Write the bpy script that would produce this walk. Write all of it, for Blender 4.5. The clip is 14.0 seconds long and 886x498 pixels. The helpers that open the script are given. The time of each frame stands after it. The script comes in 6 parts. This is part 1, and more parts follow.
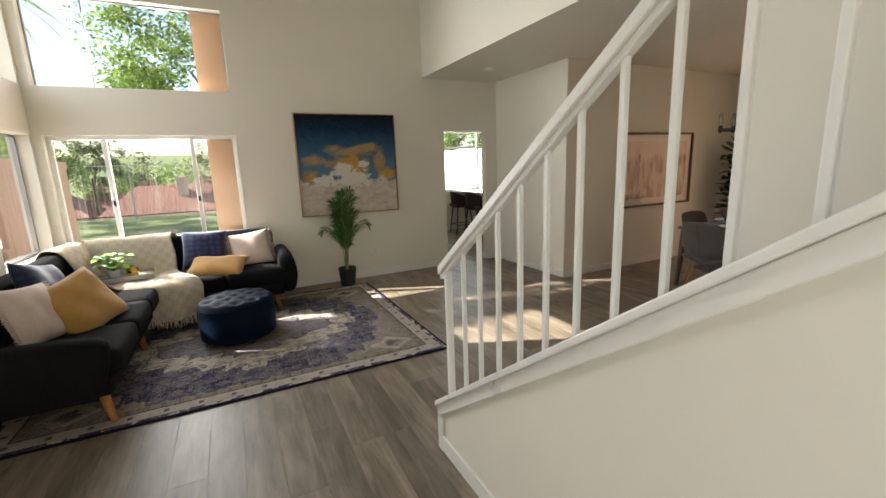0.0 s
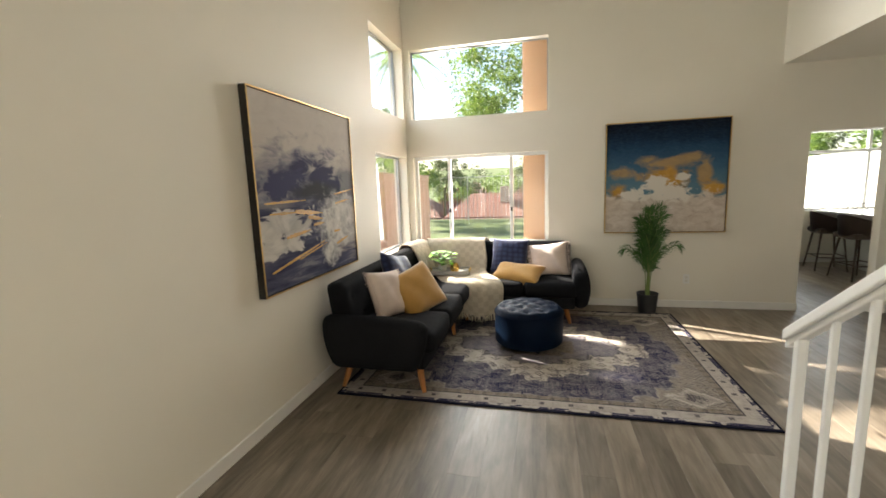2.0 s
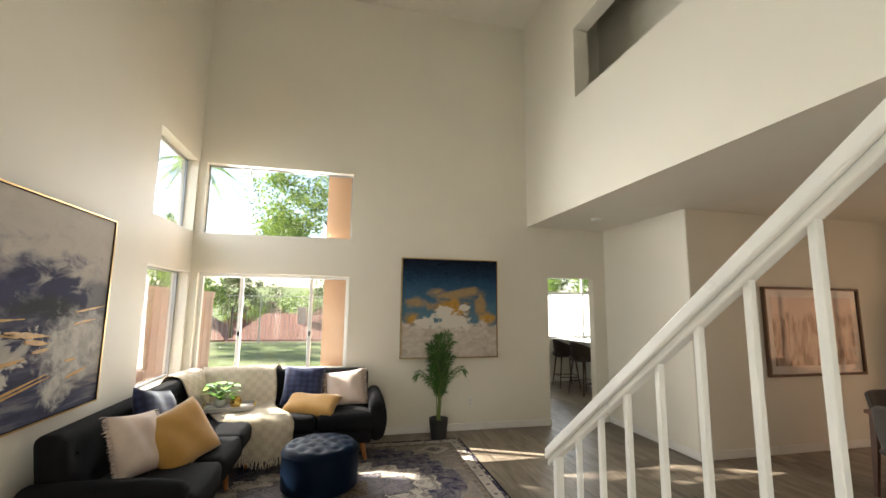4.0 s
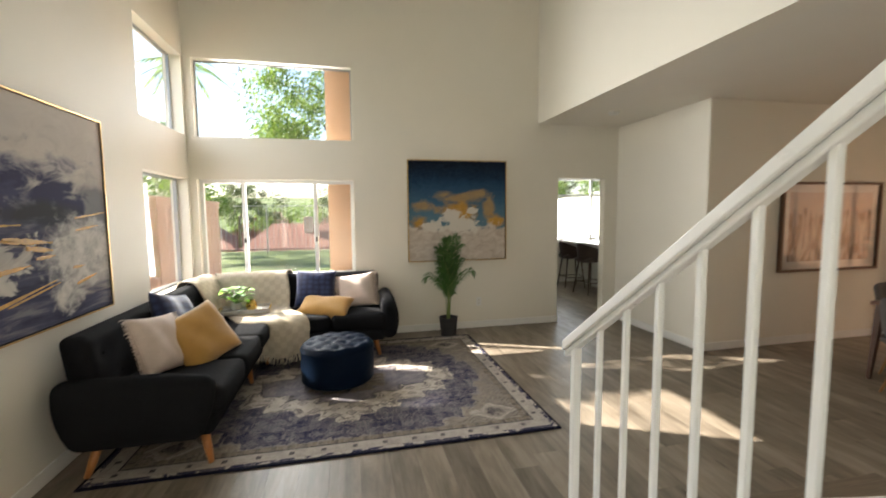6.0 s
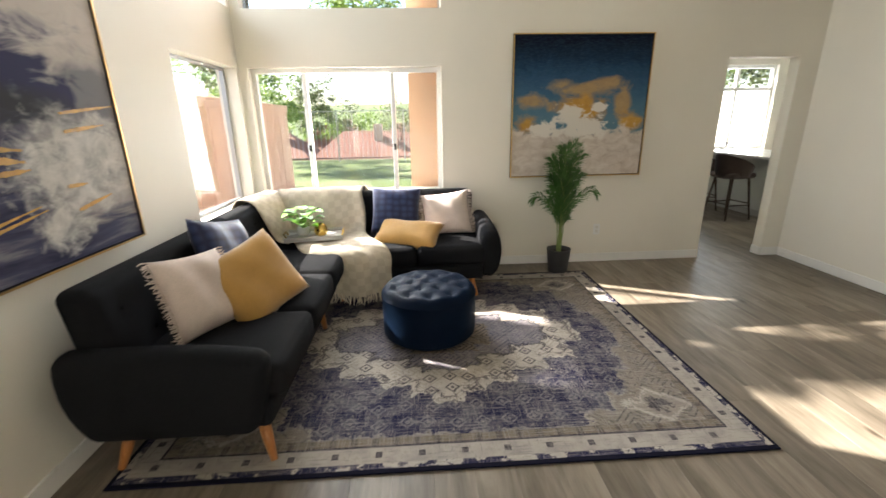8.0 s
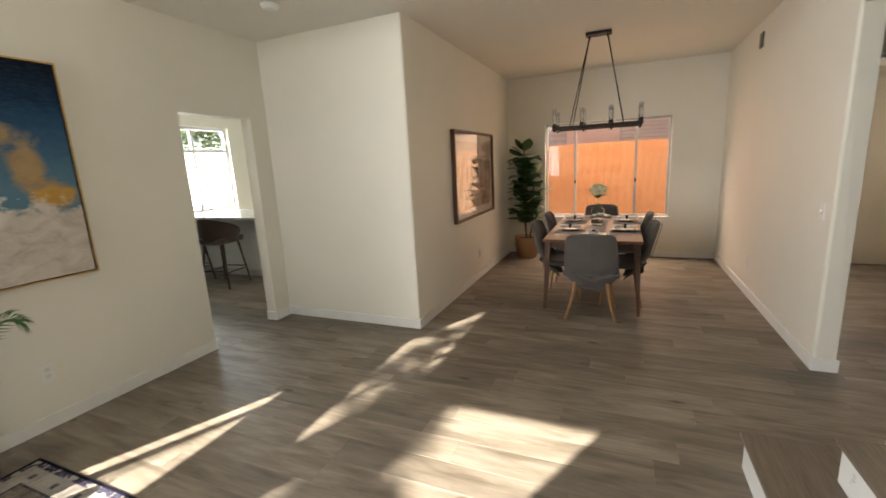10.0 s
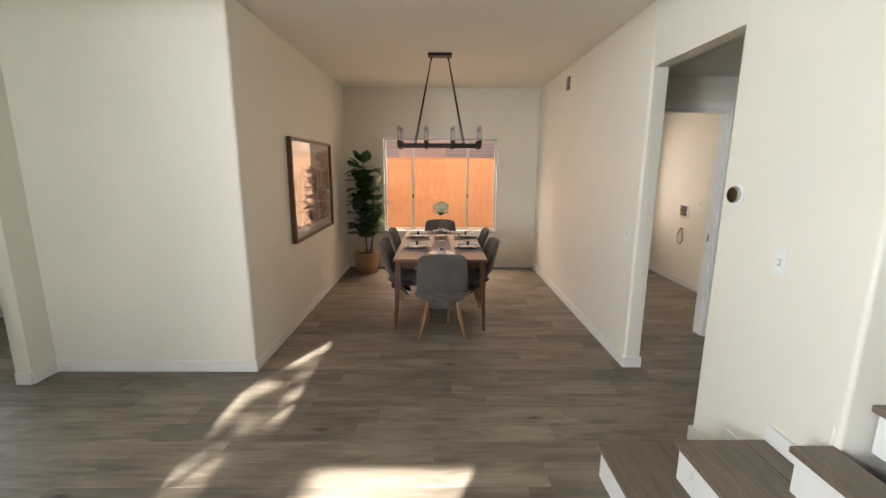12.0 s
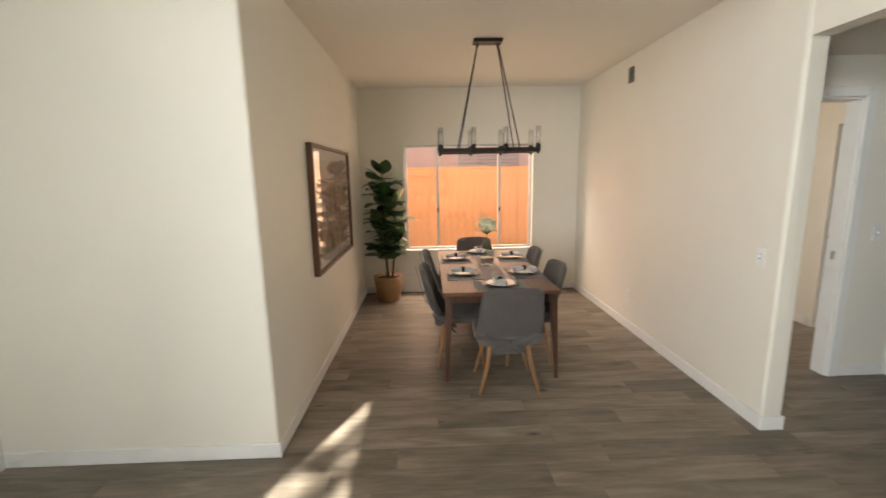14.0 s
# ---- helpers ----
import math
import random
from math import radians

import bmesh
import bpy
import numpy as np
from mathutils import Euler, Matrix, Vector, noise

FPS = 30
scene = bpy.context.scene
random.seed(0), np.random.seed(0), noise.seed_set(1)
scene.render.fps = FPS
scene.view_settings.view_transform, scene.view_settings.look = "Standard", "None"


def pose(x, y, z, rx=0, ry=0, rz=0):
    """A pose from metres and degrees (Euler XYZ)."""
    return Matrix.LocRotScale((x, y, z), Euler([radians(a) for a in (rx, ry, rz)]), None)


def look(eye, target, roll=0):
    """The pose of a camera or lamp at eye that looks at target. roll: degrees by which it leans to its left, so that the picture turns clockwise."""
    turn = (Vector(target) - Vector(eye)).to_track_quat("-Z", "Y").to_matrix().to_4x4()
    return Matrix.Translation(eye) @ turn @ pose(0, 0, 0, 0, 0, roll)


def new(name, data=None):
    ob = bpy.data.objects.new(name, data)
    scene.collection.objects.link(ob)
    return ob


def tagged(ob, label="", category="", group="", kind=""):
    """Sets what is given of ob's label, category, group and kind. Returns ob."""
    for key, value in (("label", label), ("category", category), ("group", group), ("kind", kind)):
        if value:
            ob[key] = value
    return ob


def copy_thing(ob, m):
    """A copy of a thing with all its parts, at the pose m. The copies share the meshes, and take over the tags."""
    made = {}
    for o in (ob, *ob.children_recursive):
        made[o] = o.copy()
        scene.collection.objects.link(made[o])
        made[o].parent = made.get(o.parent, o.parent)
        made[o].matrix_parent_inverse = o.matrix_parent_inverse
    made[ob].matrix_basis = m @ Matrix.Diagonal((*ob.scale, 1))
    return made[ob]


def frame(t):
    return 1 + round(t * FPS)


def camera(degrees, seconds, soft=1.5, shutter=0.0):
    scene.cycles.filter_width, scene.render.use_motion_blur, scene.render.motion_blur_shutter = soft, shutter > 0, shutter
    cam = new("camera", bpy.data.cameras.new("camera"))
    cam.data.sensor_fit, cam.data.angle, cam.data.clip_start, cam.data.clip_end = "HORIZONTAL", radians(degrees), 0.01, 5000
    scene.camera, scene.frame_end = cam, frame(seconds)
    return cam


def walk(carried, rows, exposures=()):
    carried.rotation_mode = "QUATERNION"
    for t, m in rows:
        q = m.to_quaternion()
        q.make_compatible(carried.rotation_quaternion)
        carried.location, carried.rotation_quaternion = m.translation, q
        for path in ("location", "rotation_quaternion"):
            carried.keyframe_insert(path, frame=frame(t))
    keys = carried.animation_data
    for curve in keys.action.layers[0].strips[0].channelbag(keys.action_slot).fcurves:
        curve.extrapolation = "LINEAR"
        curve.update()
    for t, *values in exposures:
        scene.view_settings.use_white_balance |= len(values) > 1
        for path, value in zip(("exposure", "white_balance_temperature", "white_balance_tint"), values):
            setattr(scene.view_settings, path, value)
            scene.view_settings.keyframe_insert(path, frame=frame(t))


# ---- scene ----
cam = camera(93.1, 14.0, shutter=0.2)

PATH = [
    (0, (0.4, 0.237, 1.55), (1.267, 1.996, 1.157), -2.1),
    (0.5, (0.503, 0.395, 1.563), (1.22, 2.218, 1.162), -1.5),
    (1, (0.525, 0.505, 1.551), (0.895, 2.422, 1.117), -1.0),
    (1.5, (0.499, 0.507, 1.567), (0.412, 2.466, 1.176), -1.4),
    (2, (0.458, 0.44, 1.594), (-0.007, 2.362, 1.297), -2.1),
    (2.5, (0.409, 0.361, 1.626), (-0.162, 2.267, 1.422), -1.5),
    (3, (0.435, 0.415, 1.613), (0.161, 2.395, 1.552), 0.1),
    (3.5, (0.443, 0.434, 1.615), (0.679, 2.413, 1.786), 1.3),
    (3.7, (0.452, 0.431, 1.628), (0.851, 2.372, 1.899), 1.6),
    (5.8, (0.45, 0.508, 1.593), (0.997, 2.431, 1.586), 0.1),
    (6, (0.443, 0.579, 1.57), (0.88, 2.524, 1.4), -0.5),
    (6.5, (0.411, 0.85, 1.564), (0.506, 2.798, 1.12), -1.2),
    (7, (0.315, 1.102, 1.513), (0.17, 3.01, 0.93), -0.6),
    (7.5, (0.231, 1.432, 1.517), (0.11, 3.336, 0.916), -0.6),
    (8, (0.266, 1.749, 1.498), (0.374, 3.659, 0.914), -1.0),
    (8.5, (0.398, 2.074, 1.509), (0.945, 3.93, 1.003), -0.7),
    (9, (0.547, 2.327, 1.485), (1.669, 3.926, 1.053), -1.2),
    (9.2, (0.621, 2.418, 1.485), (1.946, 3.857, 1.069), -2.1),
    (11.3, (1.118, 2.922, 1.627), (3.079, 3.039, 1.252), -0.0),
    (11.5, (1.118, 2.938, 1.625), (3.081, 3.011, 1.249), 0.1),
    (12, (1.14, 2.977, 1.624), (3.102, 2.958, 1.235), 0.3),
    (12.5, (1.271, 3.032, 1.584), (3.229, 2.913, 1.192), 0.4),
    (13, (1.561, 3.09, 1.608), (3.506, 2.808, 1.238), 0.4),
    (13.5, (1.773, 3.212, 1.597), (3.71, 2.847, 1.258), 0.3),
    (14, (1.986, 3.516, 1.623), (3.955, 3.454, 1.28), -1.1),
]
EXPOSURES = [(0, 1.97, 6900, 10), (2, 2.2, 7050, 10), (3.5, 2.2, 7050, 10), (6, 2.2, 6900, 10), (7, 2.5, 6800, 10), (8.5, 2.47, 6700, 10), (9, 2.45, 6950, 10), (9.2, 2.45, 6950, 10), (11.5, 2.64, 6350, 8), (12.5, 2.66, 6350, 8), (13.5, 2.76, 6450, 8), (14, 2.88, 6550, 8)]
walk(cam, [(t, look(eye, target, roll)) for t, eye, target, roll in PATH], EXPOSURES)

# ---------------------------------------------------------------- light
SUN = Vector((-1.39, 0.65, 1.0)).normalized()
world = bpy.data.worlds.new("sky")
scene.world = world
world.use_nodes = True
wn = world.node_tree
sky = wn.nodes.new("ShaderNodeTexSky")
sky.sky_type, sky.sun_disc = "NISHITA", False
sky.sun_elevation = math.asin(SUN.z)
sky.sun_rotation = math.atan2(SUN.x, SUN.y)
wn.links.new(sky.outputs[0], wn.nodes["Background"].inputs[0])
wn.nodes["Background"].inputs[1].default_value = 0.09
sun = new("sun", bpy.data.lights.new("sun", "SUN"))
sun.data.energy, sun.data.angle, sun.data.color = 5.0, radians(0.53), (1.0, 0.95, 0.87)
sun.matrix_world = look(SUN * 30, (0, 0, 0))


def window_lamp(name, eye, target, w, h, power, tint=(0.93, 0.97, 1.0), spread=180):
    """An area lamp that stands in for daylight at or near an opening."""
    lamp = new(name, bpy.data.lights.new(name, "AREA"))
    lamp.data.shape, lamp.data.size, lamp.data.size_y, lamp.data.energy = "RECTANGLE", w, h, power
    lamp.data.color, lamp.data.spread = tint, radians(spread)
    lamp.matrix_world = look(eye, target)
    return lamp


for lx in (-0.85, -0.20):
    window_lamp("daylight_low_window", (lx, 6.33, 1.40), (lx + 3.0, 1.13, 1.2), 0.62, 1.1, 6.6, spread=130)
    window_lamp("daylight_high_window", (lx, 6.33, 2.92), (lx + 3.0, 1.13, 1.8), 0.62, 0.8, 6.2, spread=130)
window_lamp("daylight_side_window", (-1.56, 5.42, 1.40), (4, 5.42, 1.0), 1.0, 1.1, 2.0, spread=115)
window_lamp("daylight_high_side_window", (-1.56, 5.42, 2.92), (4, 5.42, 1.5), 1.0, 0.8, 2.0, spread=115)
# warm lamp added outside, above the window head, to brighten the dining area
window_lamp("dining_fill_lamp", (8.35, 2.96, 2.72), (6.3, 2.96, 0.7), 1.7, 0.55, 26, (1.0, 0.78, 0.60))
# orange lamp added in the opening in place of light bounced off the fence
window_lamp("daylight_off_cedar_fence", (7.97, 2.96, 1.32), (0, 2.96, 1.2), 1.65, 1.35, 2.6, (1.0, 0.62, 0.38))
window_lamp("daylight_kitchen_window", (5.7, 9.38, 1.62), (5.7, 0, 1.2), 1.6, 1.3, 9, (0.85, 0.93, 1.0))
# lamp added in an unseen opening so that the laundry is lit
window_lamp("laundry_fill_lamp", (7.97, 0.45, 1.5), (5.6, 0.0, 0.9), 0.8, 1.0, 3.0, (1.0, 0.86, 0.75))
# fill lamp added in an unseen opening, to brighten the stair flank
window_lamp("entry_fill_lamp", (-1.56, -1.1, 1.7), (4, -0.6, 1.2), 1.2, 1.9, 5.5, (0.86, 0.92, 1.0))


# ---------------------------------------------------------------- materials
def shader(name, rough=0.6, metal=0.0, base=(0.5, 0.5, 0.5), spec=0.5):
    m = bpy.data.materials.new(name)
    m.use_nodes = True
    b = m.node_tree.nodes["Principled BSDF"]
    b.inputs["Base Color"].default_value = (*base, 1)
    b.inputs["Roughness"].default_value = rough
    b.inputs["Metallic"].default_value = metal
    b.inputs["Specular IOR Level"].default_value = spec
    return m, m.node_tree, b


def node(nt, kind, **values):
    n = nt.nodes.new(kind)
    for key, value in values.items():
        if key in n.inputs:
            n.inputs[key].default_value = value
    return n


def coords(nt, scale=(1, 1, 1), space="Object", turn=(0, 0, 0)):
    tc = nt.nodes.new("ShaderNodeTexCoord")
    mp = nt.nodes.new("ShaderNodeMapping")
    mp.inputs["Scale"].default_value = scale
    mp.inputs["Rotation"].default_value = turn
    nt.links.new(tc.outputs[space], mp.inputs["Vector"])
    return mp.outputs["Vector"]


def noise_tex(nt, vec, scale, detail=4.0, rough=0.55, distort=0.0):
    n = node(nt, "ShaderNodeTexNoise", Scale=scale, Detail=detail, Roughness=rough, Distortion=distort)
    nt.links.new(vec, n.inputs["Vector"])
    return n.outputs["Fac"]


def ramp(nt, fac, stops, kind="LINEAR"):
    r = nt.nodes.new("ShaderNodeValToRGB")
    r.color_ramp.interpolation = kind
    while len(r.color_ramp.elements) < len(stops):
        r.color_ramp.elements.new(0.5)
    for e, (p, c) in zip(r.color_ramp.elements, stops):
        e.position, e.color = p, (*c, 1) if not isinstance(c, float) else (c, c, c, 1)
    nt.links.new(fac, r.inputs["Fac"])
    return r.outputs["Color"]


def mix(nt, fac, a, b, blend="MIX"):
    m = nt.nodes.new("ShaderNodeMix")
    m.data_type, m.blend_type = "RGBA", blend
    for sock, v in ((m.inputs[0], fac), (m.inputs[6], a), (m.inputs[7], b)):
        if isinstance(v, bpy.types.NodeSocket):
            nt.links.new(v, sock)
        elif isinstance(v, (int, float)):
            sock.default_value = v
        else:
            sock.default_value = (*v, 1)
    return m.outputs[2]


def maths(nt, op, a, b=0.0, c=0.0):
    m = nt.nodes.new("ShaderNodeMath")
    m.operation = op
    for sock, v in zip(m.inputs, (a, b, c)):
        if isinstance(v, bpy.types.NodeSocket):
            nt.links.new(v, sock)
        else:
            sock.default_value = v
    return m.outputs[0]


def bump(nt, b, height, strength=0.2, distance=0.01):
    n = nt.nodes.new("ShaderNodeBump")
    n.inputs["Strength"].default_value, n.inputs["Distance"].default_value = strength, distance
    nt.links.new(height, n.inputs["Height"])
    nt.links.new(n.outputs["Normal"], b.inputs["Normal"])


def plain(name, base, rough=0.6, metal=0.0, var=0.12, scale=6.0, relief=0.0, fine=200.0, spec=0.5, stretch=(1, 1, 1)):
    """A surface of one colour with blotches at a large scale and relief at a fine one."""
    m, nt, b = shader(name, rough, metal, base, spec)
    v = coords(nt, stretch)
    big = noise_tex(nt, v, scale, 5)
    dark = tuple(c * (1 - var) for c in base)
    light = tuple(min(1, c * (1 + var)) for c in base)
    col = ramp(nt, big, [(0.3, dark), (0.7, light)])
    nt.links.new(col, b.inputs["Base Color"])
    nt.links.new(ramp(nt, big, [(0.3, max(0.02, rough - 0.08)), (0.7, min(1.0, rough + 0.08))]), b.inputs["Roughness"])
    if relief:
        bump(nt, b, noise_tex(nt, v, fine, 3), relief, 0.002)
    return m


def fabric(name, base, weave=260.0, rough=0.9, var=0.25, sheen=0.3):
    m, nt, b = shader(name, rough, 0, base, 0.06)
    v = coords(nt)
    fine = noise_tex(nt, v, weave, 2, 0.6)
    big = noise_tex(nt, v, 7, 4)
    col = ramp(nt, fine, [(0.3, tuple(c * (1 - var) for c in base)), (0.7, tuple(min(1, c * (1 + var)) for c in base))])
    col = mix(nt, 0.35, col, ramp(nt, big, [(0.35, tuple(c * 0.75 for c in base)), (0.7, tuple(min(1, c * 1.2) for c in base))]))
    nt.links.new(col, b.inputs["Base Color"])
    b.inputs["Sheen Weight"].default_value = sheen
    b.inputs["Sheen Roughness"].default_value = 0.5
    wv = node(nt, "ShaderNodeTexVoronoi", Scale=weave * 1.2)
    nt.links.new(v, wv.inputs["Vector"])
    bump(nt, b, wv.outputs["Distance"], 0.35, 0.002)
    return m


def wood(name, dark, light, scale=1.0, rough=0.45, axis=1):
    m, nt, b = shader(name, rough)
    s = [14.0, 14.0, 14.0]
    s[axis] = 1.3
    v = coords(nt, tuple(k * scale for k in s))
    g = noise_tex(nt, v, 3.0, 6, 0.65, 1.2)
    f = noise_tex(nt, v, 14.0, 3, 0.6, 0.3)
    col = ramp(nt, g, [(0.3, dark), (0.7, light)])
    col = mix(nt, 0.35, col, ramp(nt, f, [(0.35, tuple(c * 0.6 for c in dark)), (0.65, light)]))
    nt.links.new(col, b.inputs["Base Color"])
    bump(nt, b, f, 0.15, 0.002)
    return m


def glass(name, tint=(1, 1, 1), rough=0.0):
    """A thin clear pane: see-through, with a mirror's share by the angle."""
    m, nt, b = shader(name, rough)
    out = nt.nodes["Material Output"]
    tr = node(nt, "ShaderNodeBsdfTransparent")
    tr.inputs["Color"].default_value = (*tint, 1)
    gl = node(nt, "ShaderNodeBsdfGlossy", Roughness=rough)
    lw = nt.nodes.new("ShaderNodeLayerWeight")
    ms = nt.nodes.new("ShaderNodeMixShader")
    share = maths(nt, "MULTIPLY_ADD", maths(nt, "POWER", lw.outputs["Facing"], 4.5), 0.85, 0.035)
    nt.links.new(share, ms.inputs[0])
    nt.links.new(tr.outputs[0], ms.inputs[1])
    nt.links.new(gl.outputs[0], ms.inputs[2])
    nt.links.new(ms.outputs[0], out.inputs["Surface"])
    return m


def paint(name, base, rough=0.6):
    """Rolled wall paint: faint roller texture and hardly seen patches."""
    m, nt, b = shader(name, rough, 0, base, 0.3)
    v = coords(nt)
    big = noise_tex(nt, v, 0.9, 4)
    col = ramp(nt, big, [(0.3, tuple(c * 0.97 for c in base)), (0.7, tuple(min(1, c * 1.02) for c in base))])
    nt.links.new(col, b.inputs["Base Color"])
    bump(nt, b, noise_tex(nt, v, 130, 3, 0.6), 0.12, 0.002)
    return m


WALL = paint("cream_wall_paint", (0.80, 0.765, 0.68))
CEIL = paint("white_ceiling_paint", (0.80, 0.77, 0.70), 0.8)
TRIM = plain("white_gloss_trim", (0.82, 0.81, 0.78), 0.35, var=0.03, relief=0.05, fine=60)
VINYL = plain("white_vinyl_frame", (0.80, 0.80, 0.78), 0.35, var=0.03)
STUCCO = plain("peach_stucco", (0.68, 0.43, 0.27), 0.9, var=0.08, scale=3, relief=0.6, fine=90)
PANE = glass("window_glass")
GREY_METAL = plain("grey_aluminium", (0.42, 0.43, 0.44), 0.4, 0.8, var=0.05)
BLACK = plain("black_painted_metal", (0.02, 0.018, 0.017), 0.45, 0.3, var=0.2)
BLACK_PLASTIC = plain("black_plastic", (0.02, 0.02, 0.02), 0.4, var=0.1)
CHROME = plain("brushed_nickel", (0.55, 0.53, 0.5), 0.28, 1.0, var=0.05)
SCREEN = plain("dark_glass_dial", (0.03, 0.03, 0.03), 0.08, var=0.05)


# ---------------------------------------------------------------- mesh helpers
def part(name, bm, material, parent=None, label="", smooth=False):
    """Links a bmesh as one mesh object, under a thing or a part where one is given."""
    me = bpy.data.meshes.new(name)
    bm.to_mesh(me)
    bm.free()
    me.materials.append(material)
    if smooth:
        for p in me.polygons:
            p.use_smooth = True
    ob = new(name, me)
    if parent is not None:
        ob.parent = parent
    if label:
        ob["label"] = label
    return ob


def thing(name, m, label, category, group="", kind=""):
    ob = new(name)
    ob.empty_display_size = 0.1
    ob.matrix_world = m
    return tagged(ob, label, category, group, kind)


def box(bm, x0, x1, y0, y1, z0, z1, bevel=0.0, seg=1, m=None):
    vs = [bm.verts.new((x, y, z)) for z in (z0, z1) for y in (y0, y1) for x in (x0, x1)]
    fs = [bm.faces.new([vs[i] for i in q]) for q in ((0, 2, 3, 1), (4, 5, 7, 6), (0, 1, 5, 4), (2, 6, 7, 3), (0, 4, 6, 2), (1, 3, 7, 5))]
    if bevel:
        es = list({e for f in fs for e in f.edges})
        out = bmesh.ops.bevel(bm, geom=es, offset=bevel, segments=seg, profile=0.5, affect="EDGES")
        vs = list({v for f in out["faces"] for v in f.verts} | {v for v in vs if v.is_valid})
    if m is not None:
        bmesh.ops.transform(bm, matrix=m, verts=vs)
    return vs


def boxed(x0, x1, y0, y1, z0, z1, bevel=0.0, seg=1, m=None):
    bm = bmesh.new()
    box(bm, x0, x1, y0, y1, z0, z1, bevel, seg, m)
    return bm


def tube(bm, points, radii, sides=8, cap=True):
    """A round tube through the points."""
    rings = []
    n = len(points)
    for i, (p, r) in enumerate(zip(points, radii)):
        p = Vector(p)
        d = (Vector(points[min(i + 1, n - 1)]) - Vector(points[max(i - 1, 0)])).normalized()
        a = d.cross(Vector((0, 0, 1)) if abs(d.z) < 0.9 else Vector((1, 0, 0))).normalized()
        b = d.cross(a)
        rings.append([bm.verts.new(p + r * (math.cos(k * math.tau / sides) * a + math.sin(k * math.tau / sides) * b)) for k in range(sides)])
    for s, t in zip(rings, rings[1:]):
        for k in range(sides):
            bm.faces.new((s[k], s[(k + 1) % sides], t[(k + 1) % sides], t[k]))
    if cap:
        bm.faces.new(rings[0][::-1])
        bm.faces.new(rings[-1])
    bmesh.ops.recalc_face_normals(bm, faces=bm.faces)


def tubed(points, radii, sides=8):
    bm = bmesh.new()
    tube(bm, points, radii if isinstance(radii, (list, tuple)) else [radii] * len(points), sides)
    return bm


def lathe(bm, profile, sides=24, at=(0, 0, 0)):
    """Turns a profile of (radius, height) round the z axis."""
    rings = []
    for r, z in profile:
        rings.append([bm.verts.new((at[0] + r * math.cos(k * math.tau / sides), at[1] + r * math.sin(k * math.tau / sides), at[2] + z)) for k in range(sides)])
    for s, t in zip(rings, rings[1:]):
        for k in range(sides):
            bm.faces.new((s[k], s[(k + 1) % sides], t[(k + 1) % sides], t[k]))
    bm.faces.new(rings[0][::-1])
    bm.faces.new(rings[-1])
    bmesh.ops.recalc_face_normals(bm, faces=bm.faces)


def lathed(profile, sides=24, at=(0, 0, 0)):
    bm = bmesh.new()
    lathe(bm, profile, sides, at)
    return bm


def rbox(sx, sy, sz, r, n=8, puff=(0, 0, 0), m=None, shape=None):
    """A soft box: rounded by r, bulging by puff along each axis, then reshaped."""
    bm = bmesh.new()
    h = Vector((sx / 2, sy / 2, sz / 2))
    ts = sorted({-1.0, 1.0, *[math.sin(math.pi / 2 * (2 * i / n - 1)) for i in range(n + 1)], *[-1 + 0.04 * k for k in (1, 3)], *[1 - 0.04 * k for k in (1, 3)]})
    for ax in range(3):
        for sg in (-1, 1):
            grid = []
            for a in ts:
                row = []
                for b in ts:
                    p = [0, 0, 0]
                    p[ax], p[(ax + 1) % 3], p[(ax + 2) % 3] = sg, a, b
                    row.append(bm.verts.new([p[i] * h[i] for i in range(3)]))
                grid.append(row)
            for i in range(len(ts) - 1):
                for j in range(len(ts) - 1):
                    q = (grid[i][j], grid[i + 1][j], grid[i + 1][j + 1], grid[i][j + 1])
                    bm.faces.new(q if sg > 0 else q[::-1])
    bmesh.ops.remove_doubles(bm, verts=bm.verts, dist=1e-5)
    for v in bm.verts:
        u = Vector([v.co[i] / h[i] for i in range(3)])
        c = Vector([max(-h[i] + r, min(h[i] - r, v.co[i])) for i in range(3)])
        d = v.co - c
        if d.length > 1e-9:
            v.co = c + d.normalized() * r
        for i in range(3):
            j, k = (i + 1) % 3, (i + 2) % 3
            v.co[i] += puff[i] * u[i] * max(0, 1 - u[j] ** 2) * max(0, 1 - u[k] ** 2)
        if shape:
            v.co = shape(v.co, u)
    if m is not None:
        bm.transform(m)
    return bm


